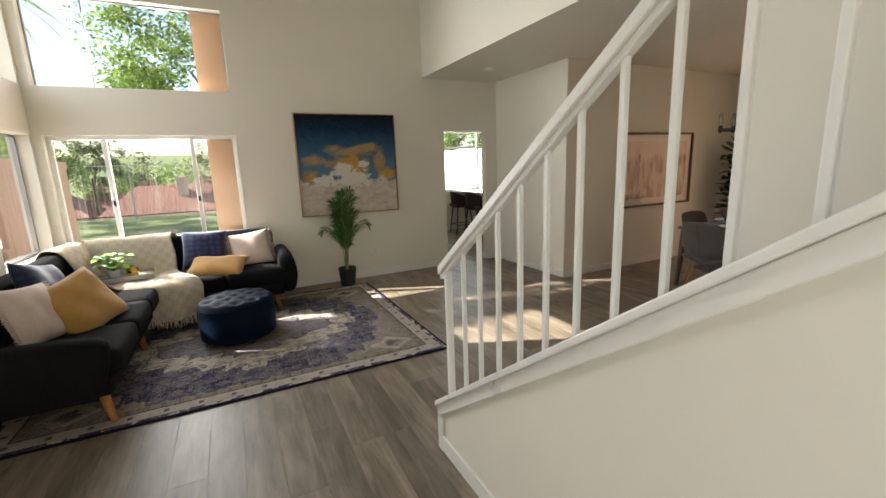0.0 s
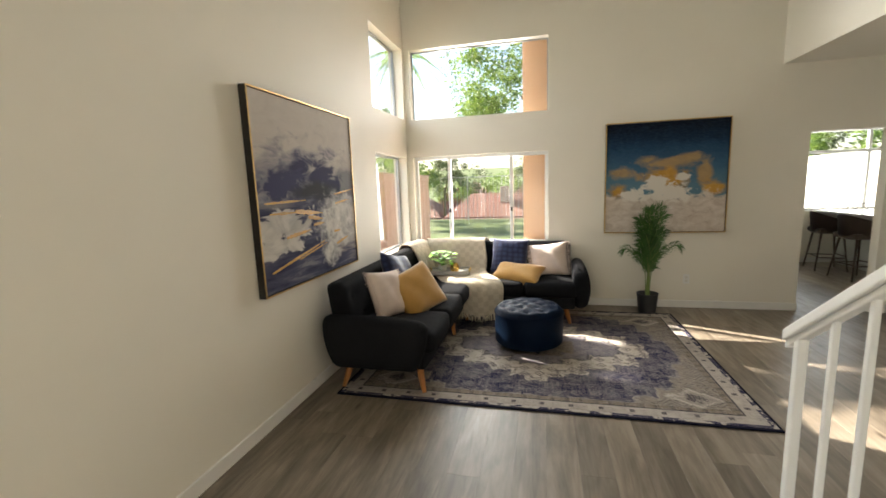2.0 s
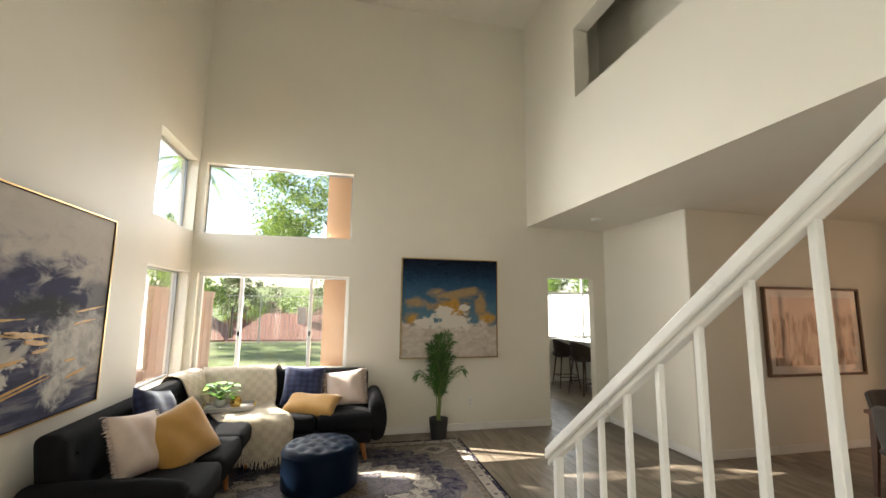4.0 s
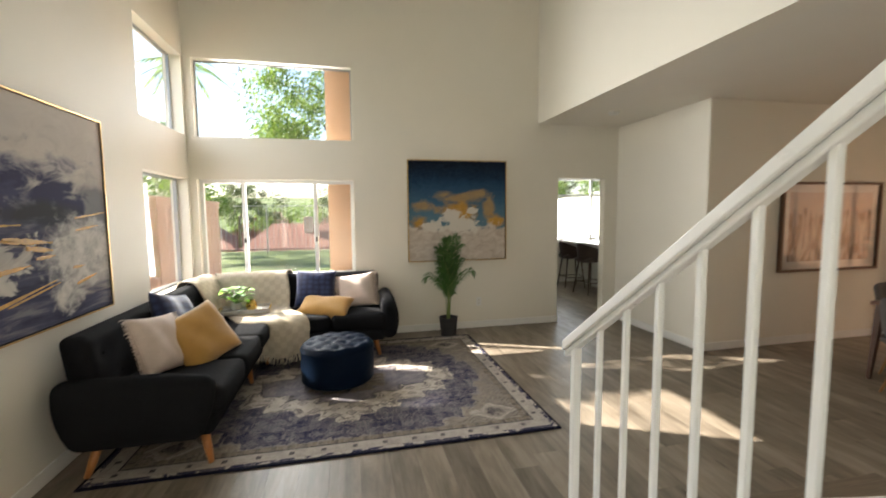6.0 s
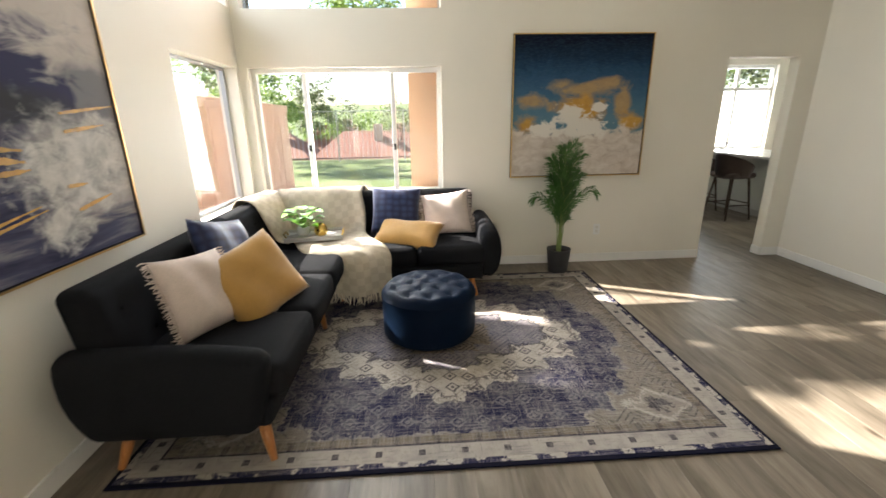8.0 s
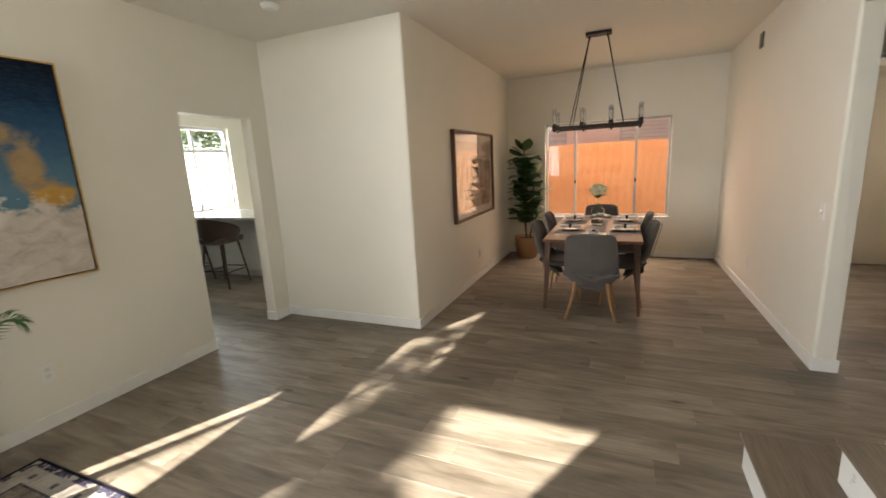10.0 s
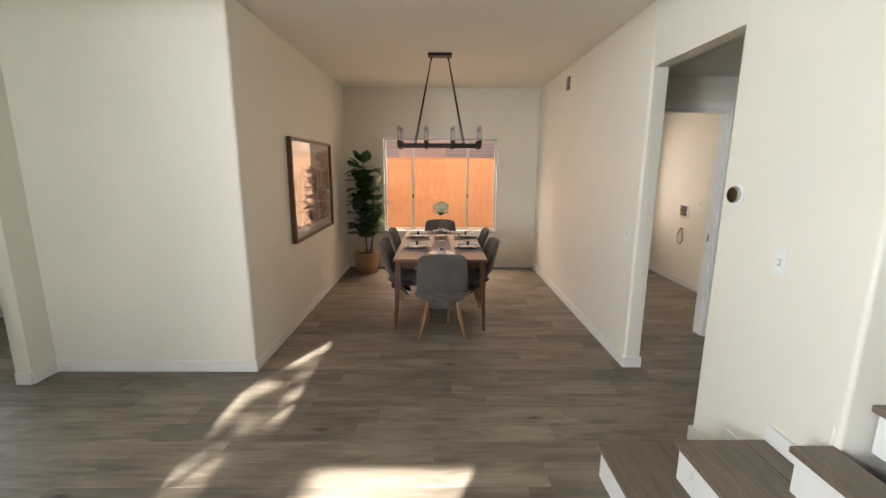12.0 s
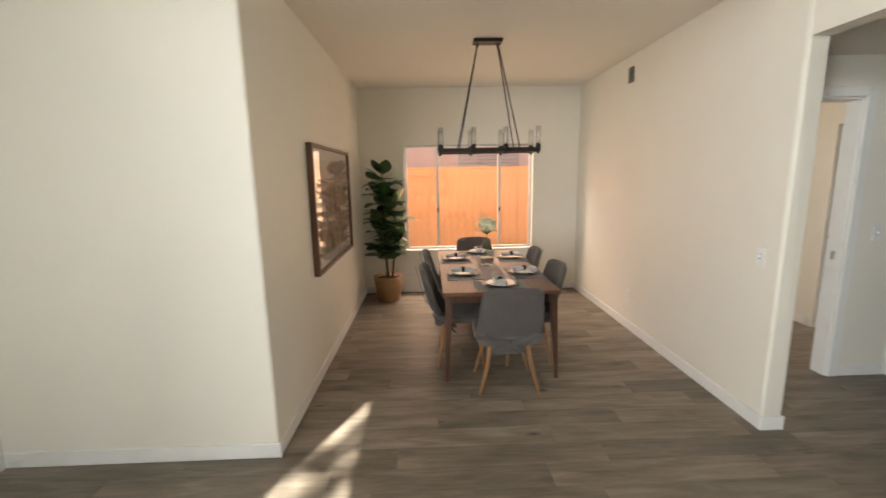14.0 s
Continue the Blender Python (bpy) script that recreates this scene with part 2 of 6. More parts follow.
def panel(bm, axis, a, b, u0, u1, z0, z1, holes=()):
    """A wall from a to b along its thickness (axis x or y), over u0..u1 and z0..z1, with openings (u0, u1, z0, z1) right through it."""
    us = sorted({u0, u1, *[h[0] for h in holes], *[h[1] for h in holes]})
    zs = sorted({z0, z1, *[h[2] for h in holes], *[h[3] for h in holes]})
    us, zs = [u for u in us if u0 <= u <= u1], [z for z in zs if z0 <= z <= z1]

    def solid(i, j):
        if not (0 <= i < len(us) - 1 and 0 <= j < len(zs) - 1):
            return False
        u, z = (us[i] + us[i + 1]) / 2, (zs[j] + zs[j + 1]) / 2
        return not any(h[0] < u < h[1] and h[2] < z < h[3] for h in holes)

    def quad(*ps):
        bm.faces.new([bm.verts.new((t, u, z) if axis == "x" else (u, t, z)) for t, u, z in ps])

    for i in range(len(us) - 1):
        for j in range(len(zs) - 1):
            if not solid(i, j):
                continue
            p, q, s, t = us[i], us[i + 1], zs[j], zs[j + 1]
            quad((a, p, s), (a, q, s), (a, q, t), (a, p, t))
            quad((b, p, s), (b, q, s), (b, q, t), (b, p, t))
            if not solid(i - 1, j):
                quad((a, p, s), (b, p, s), (b, p, t), (a, p, t))
            if not solid(i + 1, j):
                quad((a, q, s), (b, q, s), (b, q, t), (a, q, t))
            if not solid(i, j - 1):
                quad((a, p, s), (b, p, s), (b, q, s), (a, q, s))
            if not solid(i, j + 1):
                quad((a, p, t), (b, p, t), (b, q, t), (a, q, t))
    bmesh.ops.remove_doubles(bm, verts=bm.verts, dist=1e-5)
    bmesh.ops.recalc_face_normals(bm, faces=bm.faces)


def wall(name, axis, a, b, u0, u1, z0, z1, holes=(), material=None, label="cream painted plaster wall", rounds=()):
    bm = bmesh.new()
    panel(bm, axis, a, b, u0, u1, z0, z1, holes)
    es = [e for e in bm.edges if abs(e.verts[0].co.z - e.verts[1].co.z) > 0.01 and any(abs(v.co.x - x) < 1e-4 and abs(v.co.y - y) < 1e-4 for x, y in rounds for v in e.verts[:1])]
    if es:
        bmesh.ops.bevel(bm, geom=es, offset=0.018, segments=4, profile=0.5, affect="EDGES")
    ob = part(name, bm, material or WALL)
    return tagged(ob, label, "wall", kind="structure")


# ---------------------------------------------------------------- the large structure
LEFT, BACK, SOFFIT, DIN_X, DIN_L, DIN_R = -1.345, 6.015, 3.015, 7.80, 4.435, 1.45
TOP, LOW = 5.9, 2.775
WIN_LOW, WIN_HIGH = (0.80, 1.99), (2.478, 3.36)

# the first opening is unseen, cut for the added fill lamp near the entry
wall("wall_west", "x", LEFT - 0.18, LEFT, -2.0, BACK, 0, TOP, [(-1.75, -0.45, 0.7, 2.7), (4.885, 5.965, *WIN_LOW), (4.885, 5.965, *WIN_HIGH)])
wall("wall_north", "y", BACK, BACK + 0.15, LEFT - 0.18, SOFFIT + 0.12, 0, TOP, [(-1.262, 0.52, *WIN_LOW), (-1.262, 0.52, *WIN_HIGH)])
wall("wall_kitchen", "y", BACK, BACK + 0.12, SOFFIT + 0.12, DIN_X + 0.14, 0, LOW, [(3.33, 4.06, 0, 2.045)])
wall("wall_corner_block", "x", 4.266, 4.386, DIN_L, BACK, 0, LOW, rounds=[(4.266, DIN_L)])
wall("wall_dining_north", "y", DIN_L, DIN_L + 0.12, 4.386, DIN_X, 0, LOW)
wall("wall_dining_east", "x", DIN_X, DIN_X + 0.14, DIN_R - 0.12, DIN_L + 0.12, 0, LOW, [(2.08, 3.84, 0.605, 2.04)])
wall("wall_dining_south", "y", DIN_R - 0.125, DIN_R, 2.55, DIN_X, 0, LOW, [(3.40, 4.345, 0, 2.33)], rounds=[(4.345, DIN_R), (3.40, DIN_R), (2.55, DIN_R)])
wall("wall_stair_east", "x", 2.55, 2.67, -2.0, DIN_R - 0.125, 0, TOP)
wall("wall_over_stairs", "y", DIN_R - 0.125, DIN_R, 2.55, SOFFIT, LOW, TOP)
wall("wall_upper", "x", SOFFIT, SOFFIT + 0.19, DIN_R, BACK, LOW, TOP, [(2.3, 4.62, 4.08, 4.95)])
wall("wall_loft_back", "x", 3.75, 3.85, DIN_R, BACK, LOW + 0.1, TOP)
wall("wall_loft_side_north", "y", 5.2, 5.3, SOFFIT + 0.19, 3.75, LOW + 0.1, TOP)
wall("wall_loft_side_south", "y", DIN_R + 0.02, DIN_R + 0.1, SOFFIT + 0.19, 3.75, LOW + 0.1, TOP)
# unseen wall added to keep sun off the side yard and the neighbour
wall("wall_added_for_shade", "x", 7.57, 7.94, -2.0, 9.35, LOW + 0.1, TOP)
wall("wall_south", "y", -2.12, -2.0, LEFT - 0.18, 2.67, 0, TOP)

# carried on unseen to x 8.2, for its shadow on the neighbour's wall
bm = boxed(LEFT - 0.18, 8.2, -2.12, BACK + 0.15, TOP, TOP + 0.1)
tagged(part("ceiling_living", bm, CEIL), "white painted ceiling of the tall room", "ceiling", kind="structure")
bm = boxed(SOFFIT + 0.19, DIN_X + 0.14, DIN_R, BACK, LOW, LOW + 0.09)
tagged(part("ceiling_dining", bm, CEIL), "white painted low ceiling over the dining area", "ceiling", kind="structure")
bm = boxed(SOFFIT + 0.12, 7.6, BACK, 9.35, LOW, LOW + 0.09)
tagged(part("ceiling_kitchen", bm, CEIL), "white painted kitchen ceiling", "ceiling", kind="structure")
bm = boxed(2.67, DIN_X + 0.14, -2.12, DIN_R - 0.125, 2.40, 2.50)
tagged(part("ceiling_hall", bm, CEIL), "white painted hall ceiling", "ceiling", kind="structure")
# the hall, the laundry and the kitchen behind their openings
wall("wall_hall_west", "x", 2.67, 2.79, -2.0, DIN_R - 0.125, 0, 2.40)
wall("wall_hall_east", "x", 5.0, 5.12, -2.0, DIN_R - 0.125, 0, 2.40, [(0.40, 1.22, 0, 2.12), (-0.93, -0.13, 0, 2.12)])
wall("wall_laundry_south", "y", -0.55, -0.43, 5.12, DIN_X + 0.14, 0, 2.40, [(5.32, 6.02, 0, 2.04)])
# unseen opening, made for the added laundry lamp
wall("wall_laundry_east", "x", DIN_X, DIN_X + 0.14, -0.43, DIN_R - 0.125, 0, 2.40, [(0.05, 0.85, 1.0, 2.0)])
wall("wall_hall_south", "y", -2.12, -2.0, 2.67, DIN_X + 0.14, 0, 2.40)
wall("wall_garage_east", "x", DIN_X, DIN_X + 0.14, -2.0, -0.55, 0, 2.40)
wall("wall_kitchen_west", "x", SOFFIT, SOFFIT + 0.12, BACK + 0.15, 9.35, 0, LOW)
wall("wall_kitchen_east", "x", 7.48, 7.6, BACK + 0.12, 9.35, 0, LOW)
wall("wall_kitchen_north", "y", 9.2, 9.35, SOFFIT + 0.12, 7.48, 0, LOW, [(4.86, 6.55, 0.92, 2.33)])
wall("wall_block_east", "x", DIN_X, DIN_X + 0.14, DIN_L + 0.12, BACK, 0, LOW)
wall("wall_outer_pier", "y", 6.17, 6.62, 0.2, SOFFIT, -0.2, 5.3, material=STUCCO, label="peach stucco outer pier of the house")


def baseboard(x0, y0, x1, y1, nx, ny, z=0.0):
    """A white skirting board along a wall, standing proud towards (nx, ny)."""
    t, h = 0.014, 0.092
    bm = bmesh.new()
    if abs(nx) > 0:
        box(bm, min(x0, x0 + nx * t), max(x0, x0 + nx * t), min(y0, y1), max(y0, y1), z, z + h, 0.004, 2)
    else:
        box(bm, min(x0, x1), max(x0, x1), min(y0, y0 + ny * t), max(y0, y0 + ny * t), z, z + h, 0.004, 2)
    return tagged(part("baseboard", bm, TRIM), "white painted skirting board", "baseboard", kind="structure")


baseboard(LEFT, -2.0, LEFT, BACK, 1, 0)
baseboard(LEFT + 0.014, BACK, 3.33, BACK, 0, -1)
baseboard(4.06, BACK, 4.252, BACK, 0, -1)
baseboard(4.266, DIN_L - 0.014, 4.266, BACK, -1, 0)
baseboard(4.266, DIN_L, DIN_X, DIN_L, 0, -1)
baseboard(DIN_X, DIN_R, DIN_X, DIN_L - 0.014, -1, 0)
baseboard(4.345, DIN_R, DIN_X - 0.014, DIN_R, 0, 1)
baseboard(4.345, DIN_R - 0.14, 4.345, DIN_R + 0.014, -1, 0)
baseboard(3.13, DIN_R, 3.40, DIN_R, 0, 1)
baseboard(3.40, DIN_R - 0.125, 3.40, DIN_R + 0.014, 1, 0)
baseboard(6.08, -0.43, DIN_X, -0.43, 0, 1)
baseboard(5.0, -0.05, 5.0, 0.32, -1, 0)
baseboard(SOFFIT + 0.12, 9.2, 7.4, 9.2, 0, -1)
baseboard(3.33, BACK, 3.33, BACK + 0.12, 1, 0)
baseboard(4.06, BACK, 4.06, BACK + 0.12, -1, 0)


# windows: frame, mullions, panes; local x along the wall, local -y into the room
def window(name, m, w, h, cuts, frame_mat, label, bar=0.045, depth=0.06, rails=(), latch=False):
    win = thing(name, m, label, "window", kind="structure")
    for nm, b in (("frame_bottom", (-w / 2, w / 2, 0, bar)), ("frame_top", (-w / 2, w / 2, h - bar, h)), ("frame_side", (-w / 2, -w / 2 + bar, bar, h - bar)), ("frame_side", (w / 2 - bar, w / 2, bar, h - bar))):
        part(nm, boxed(b[0], b[1], -depth / 2, depth / 2, b[2], b[3], 0.004, 2), frame_mat, win)
    xs = [-w / 2 + bar, *cuts, w / 2 - bar]
    for c in cuts:
        mul = part("mullion", boxed(c - bar * 0.5, c + bar * 0.5, -depth / 2 + 0.003, depth / 2 - 0.003, bar, h - bar, 0.004, 2), frame_mat, win)
        if latch:
            part("latch", boxed(c - 0.012, c + 0.012, -depth / 2 - 0.012, -depth / 2 + 0.004, h * 0.36, h * 0.36 + 0.06, 0.003, 2), BLACK_PLASTIC, mul, "small black latch")
    zs = [bar, *rails, h - bar]
    for r in rails:
        part("rail", boxed(-w / 2 + bar, w / 2 - bar, -depth / 2 + 0.005, depth / 2 - 0.005, r - bar * 0.5, r + bar * 0.5, 0.004, 2), frame_mat, win)
    for a, b in zip(xs, xs[1:]):
        for c, d in zip(zs, zs[1:]):
            p = part("pane", boxed(a, b, -0.003, 0.003, c, d), PANE, win)
            p.visible_shadow = False
    return win


WX = (-1.262 + 0.52) / 2
window("window_1", pose(WX, BACK + 0.105, WIN_LOW[0]), 1.782, WIN_LOW[1] - WIN_LOW[0], [-0.41, 0.42], VINYL, "white framed sliding window over the sofa", 0.042, latch=True)
window("window_2", pose(WX, BACK + 0.115, WIN_HIGH[0]), 1.782, WIN_HIGH[1] - WIN_HIGH[0], [-0.40], GREY_METAL, "high clear window with a thin grey mullion", 0.016, 0.03)
window("window_3", pose(LEFT - 0.13, 5.425, WIN_LOW[0], 0, 0, 90), 1.08, WIN_LOW[1] - WIN_LOW[0], [], GREY_METAL, "tall side window with a thin grey frame", 0.022, 0.04)
window("window_4", pose(LEFT - 0.13, 5.425, WIN_HIGH[0], 0, 0, 90), 1.08, WIN_HIGH[1] - WIN_HIGH[0], [], GREY_METAL, "high side window with a thin grey frame", 0.016, 0.03)
window("window_5", pose(DIN_X + 0.09, 2.96, 0.605, 0, 0, -90), 1.76, 1.435, [-0.43, 0.43], GREY_METAL, "dining window with grey sliding frames", 0.03, 0.06, latch=True)
window("window_6", pose(5.705, 9.29, 0.92), 1.69, 1.41, [0.18], VINYL, "kitchen window with a fixed upper light", 0.05, 0.06, rails=(1.02,))
sill = part("window_sill", boxed(DIN_X - 0.018, DIN_X + 0.06, 2.04, 3.88, 0.587, 0.609, 0.004, 2), TRIM)
tagged(sill, "white painted sill of the dining window", "window sill", kind="structure")

# door casings in the hall
def casing(x, y0, y1, h):
    c = thing("door_casing", pose(x, (y0 + y1) / 2, 0), "white moulded door casing in the hall", "door casing", kind="structure")
    w = (y1 - y0) / 2
    for s in (-1, 1):
        part("side", boxed(-0.022, 0.0, min(s * w, s * (w + 0.07)), max(s * w, s * (w + 0.07)), 0, h + 0.07, 0.006, 2), TRIM, c)
        part("jamb", boxed(0.0, 0.12, min(s * w, s * (w - 0.016)), max(s * w, s * (w - 0.016)), 0, h, 0.003), TRIM, c)
    part("head", boxed(-0.022, 0.0, -w, w, h, h + 0.07, 0.006, 2), TRIM, c)
    part("head_jamb", boxed(0.0, 0.12, -w, w, h - 0.016, h, 0.003), TRIM, c)
    return c


strike = casing(4.998, 0.40, 1.22, 2.12)
part("strike_plate", boxed(0.045, 0.075, -0.394, -0.3925, 0.93, 1.0), CHROME, strike, "small nickel strike plate")
casing(4.998, -0.93, -0.13, 2.12)


def door(name, m, w, h, label, knob=True):
    d = thing(name, m, label, "door", kind="structure")
    part("slab", boxed(0, w, -0.018, 0.018, 0.008, h, 0.003), TRIM, d)
    for cx in (w * 0.28, w * 0.72):
        for z0, z1 in ((0.2, 0.85), (1.0, 1.6), (1.7, h - 0.1)):
            part("raised_panel", boxed(cx - w * 0.15, cx + w * 0.15, -0.024, 0.024, z0, z1, 0.008, 2), TRIM, d)
    if knob:
        k = part("handle", lathed([(0.026, 0), (0.026, 0.008), (0.011, 0.012), (0.010, 0.045), (0.012, 0.05)], 14), CHROME, d, "brushed nickel lever handle")
        k.matrix_basis = pose(w - 0.07, 0.018, 0.96, -90)
        lv = part("lever", tubed([(0, 0, 0.045), (-0.05, 0, 0.052), (-0.11, 0, 0.05)], [0.009, 0.008, 0.006]), CHROME, k)
        bolt = part("deadbolt", lathed([(0.028, 0), (0.028, 0.012), (0.022, 0.018)], 14), CHROME, d, "brushed nickel deadbolt")
        bolt.matrix_basis = pose(w - 0.07, 0.018, 0.78, -90)
    return d


door("door_1", pose(5.33, -0.47, 0), 0.68, 2.03, "closed white panelled laundry door with nickel handle")
door("door_2", pose(5.075, -0.91, 0, 0, 0, 89), 0.73, 2.08, "white panelled closet door standing slightly ajar", knob=False)

# ---------------------------------------------------------------- the stairs
RUN, RISE, Y1, SLOPE = 0.2575, 0.19, 2.135, 0.731


def nose_z(y):
    return 0.317 + (2.104 - y) * SLOPE


stairs = thing("staircase", pose(0, 0, 0), "staircase with oak plank treads and white risers", "staircase", kind="structure")
TREAD = wood("oak_plank_tread", (0.12, 0.09, 0.064), (0.205, 0.16, 0.118), 0.35, 0.4, axis=0)
ENDS = [3.117, 2.875, 2.575] + [2.548] * 13
for k in range(16):
    yk, zk = Y1 - k * RUN, RISE * (k + 1)
    back = max(yk - RUN - 0.05, -2.0) if k > 2 else DIN_R + 0.002 if k == 2 else yk - RUN - 0.06
    x1 = ENDS[k]
    part("tread", boxed(1.405, x1, back, yk, zk - 0.028, zk, 0.006, 3), TREAD, stairs)
    part("riser", boxed(1.405, x1 - 0.018, yk - 0.034, yk - 0.018, zk - RISE + 0.001, zk - 0.029, 0.001), TRIM, stairs)
    if k < 3:
        nxt = DIN_R + 0.002
        part("end_board", boxed(x1 - 0.034, x1 - 0.018, nxt, yk - 0.035, zk - RISE + 0.001 if k else 0.0, zk - 0.029, 0.001), TRIM, stairs)
        part("end_tread", boxed(ENDS[k + 1] - 0.05, x1, DIN_R + 0.002, back - 0.001, zk - 0.028, zk, 0.004, 2), TREAD, stairs)
        lo = ENDS[k + 1] - 0.02 if k < 2 else 2.57
        part("skirting", boxed(lo, x1, DIN_R + 0.001, DIN_R + 0.013, zk + 0.001, zk + 0.085, 0.003), TRIM, stairs)

flank = bmesh.new()
prof = [(2.128, 0.0), (2.128, nose_z(2.128) - 0.03), (-1.999, nose_z(-1.999) - 0.03), (-1.999, 0.0)]
va = [flank.verts.new((1.285, y, z)) for y, z in prof]
vb = [flank.verts.new((1.403, y, z)) for y, z in prof]
flank.faces.new(va[::-1])
flank.faces.new(vb)
for i in range(4):
    flank.faces.new((va[i], va[(i + 1) % 4], vb[(i + 1) % 4], vb[i]))
bmesh.ops.recalc_face_normals(flank, faces=flank.faces)
tagged(part("wall_stair_flank", flank, WALL), "cream painted wall closing the side of the stairs", "wall", kind="structure")
baseboard(1.285, -2.0, 1.285, 2.10, -1, 0)


def rail_z(y):
    return 1.05 + (2.138 - y) * 0.752


def sloped(x0, x1, y0, y1, below, above, line=nose_z):
    """A board that runs along the slope of the stairs."""
    bm = bmesh.new()
    q = [(y0, line(y0) - below), (y0, line(y0) + above), (y1, line(y1) + above), (y1, line(y1) - below)]
    a = [bm.verts.new((x0, y, z)) for y, z in q]
    b = [bm.verts.new((x1, y, z)) for y, z in q]
    bm.faces.new(a)
    bm.faces.new(b[::-1])
    for i in range(4):
        bm.faces.new((a[i], b[i], b[(i + 1) % 4], a[(i + 1) % 4]))
    bmesh.ops.recalc_face_normals(bm, faces=bm.faces)
    bmesh.ops.bevel(bm, geom=list(bm.edges), offset=0.005, segments=2, profile=0.5, affect="EDGES")
    return bm


rail = thing("stair_railing", pose(0, 0, 0), "white painted stair railing with square balusters", "railing", kind="structure")
part("cap_board", sloped(1.252, 1.425, 2.142, -1.99, 0.032, 0.0), TRIM, rail)
part("skirt_board", sloped(1.268, 1.284, 2.142, -1.99, 0.10, -0.033), TRIM, rail)
part("end_board", boxed(1.268, 1.42, 2.128, 2.143, 0.0, 0.258, 0.003), TRIM, rail)
part("corner_board", boxed(1.268, 1.284, 2.10, 2.127, 0.0, 0.20, 0.003), TRIM, rail)
part("handrail", sloped(1.312, 1.372, 2.165, -1.99, 0.044, 0.0, rail_z), TRIM, rail)
part("handrail_foot", sloped(1.324, 1.360, 2.165, -1.99, 0.072, -0.045, rail_z), TRIM, rail)
part("newel_post", boxed(1.326, 1.358, 2.084, 2.116, nose_z(2.116) - 0.002, rail_z(2.1) - 0.05, 0.003), TRIM, rail)
for k in range(27):
    y = 1.937 - 0.148 * k
    part("baluster", boxed(1.3325, 1.3515, y - 0.0095, y + 0.0095, nose_z(y) - 0.006, rail_z(y) - 0.062, 0.002), TRIM, rail)

# ---------------------------------------------------------------- outside
GRASS = bpy.data.materials.new("lawn")
GRASS.use_nodes = True
_nt, _b = GRASS.node_tree, GRASS.node_tree.nodes["Principled BSDF"]
_v = coords(_nt)
_c = ramp(_nt, noise_tex(_nt, _v, 0.8, 6), [(0.3, (0.045, 0.075, 0.018)), (0.7, (0.12, 0.17, 0.04))])
_c = mix(_nt, 0.5, _c, ramp(_nt, noise_tex(_nt, _v, 30, 3), [(0.3, (0.03, 0.055, 0.012)), (0.7, (0.16, 0.20, 0.06))]))
_nt.links.new(_c, _b.inputs["Base Color"])
_b.inputs["Roughness"].default_value = 0.95
bump(_nt, _b, noise_tex(_nt, _v, 45, 4), 0.8, 0.03)


def ground_z(x, y):
    d = max(0.0, math.hypot(max(0, abs(x - 2) - 12), max(0, y - 22)))
    return -0.16 - min(4.2, d * 0.35) + 0.03 * noise.noise((x * 0.4, y * 0.4, 0)) + min(13.0, max(0, d - 45) * 0.11)


def axis_steps():
    s = [i * 1.0 for i in range(-30, 31)]
    out = 30.0
    while out < 900:
        out *= 1.35
        s += [out, -out]
    return sorted(s)


bm = bmesh.new()
xs, ys = axis_steps(), [y + 8 for y in axis_steps()]
rows_v = [[bm.verts.new((x, y, ground_z(x, y) if not (-1.6 < x < 7.7 and -2.2 < y < 9.5) else -0.2)) for x in xs] for y in ys]
for i in range(len(ys) - 1):
    for j in range(len(xs) - 1):
        bm.faces.new((rows_v[i][j], rows_v[i][j + 1], rows_v[i + 1][j + 1], rows_v[i + 1][j]))
tagged(part("ground", bm, GRASS, smooth=True), "green lawn sloping away to distant hills", "ground", kind="structure")

CEDAR = wood("cedar_fence_board", (0.66, 0.27, 0.11), (0.84, 0.42, 0.20), 0.5, 0.8, axis=2)


WEATHERED = wood("weathered_fence_board", (0.46, 0.27, 0.20), (0.62, 0.40, 0.31), 0.5, 0.85, axis=2)


def fence_run(name, label, x, y0, y1, h, facing, boards, z0=-0.2, top=True):
    """A board fence along y; its boards stand edge to edge."""
    f = thing(name, pose(x, y0, z0), label, "fence")
    n = int((y1 - y0) / 0.145)
    me = None
    for k in range(n):
        if me is None:
            ob = part("board", boxed(-0.009, 0.009, 0.002, 0.143, 0, h, 0.002), boards, f)
            me = ob.data
        else:
            ob = new("board", me)
            ob.parent = f
        ob.matrix_basis = pose(0.004 * math.sin(k * 2.3), k * 0.145, 0.0)
    if top:
        part("cap_rail", boxed(-0.045, 0.045, 0, n * 0.145, h + 0.001, h + 0.038, 0.004), boards, f)
        part("fascia_board", boxed(-0.03 if facing < 0 else 0.014, -0.014 if facing < 0 else 0.03, 0, n * 0.145, h - 0.13, h, 0.003), boards, f)
    for k in range(int((y1 - y0) / 2.4) + 1):
        part("post", boxed(0.014 if facing < 0 else -0.104, 0.104 if facing < 0 else -0.014, k * 2.4, k * 2.4 + 0.09, 0, h - 0.02, 0.003), boards, f)
    return f


fence_run("wooden_fence", "tall warm cedar board fence beside the dining window", 10.3, -2.0, 8.6, 1.95, -1, CEDAR)
fence_run("wooden_fence", "weathered pinkish board fence along the side yard", -3.1, 0.0, 13.6, 2.1, 1, WEATHERED)

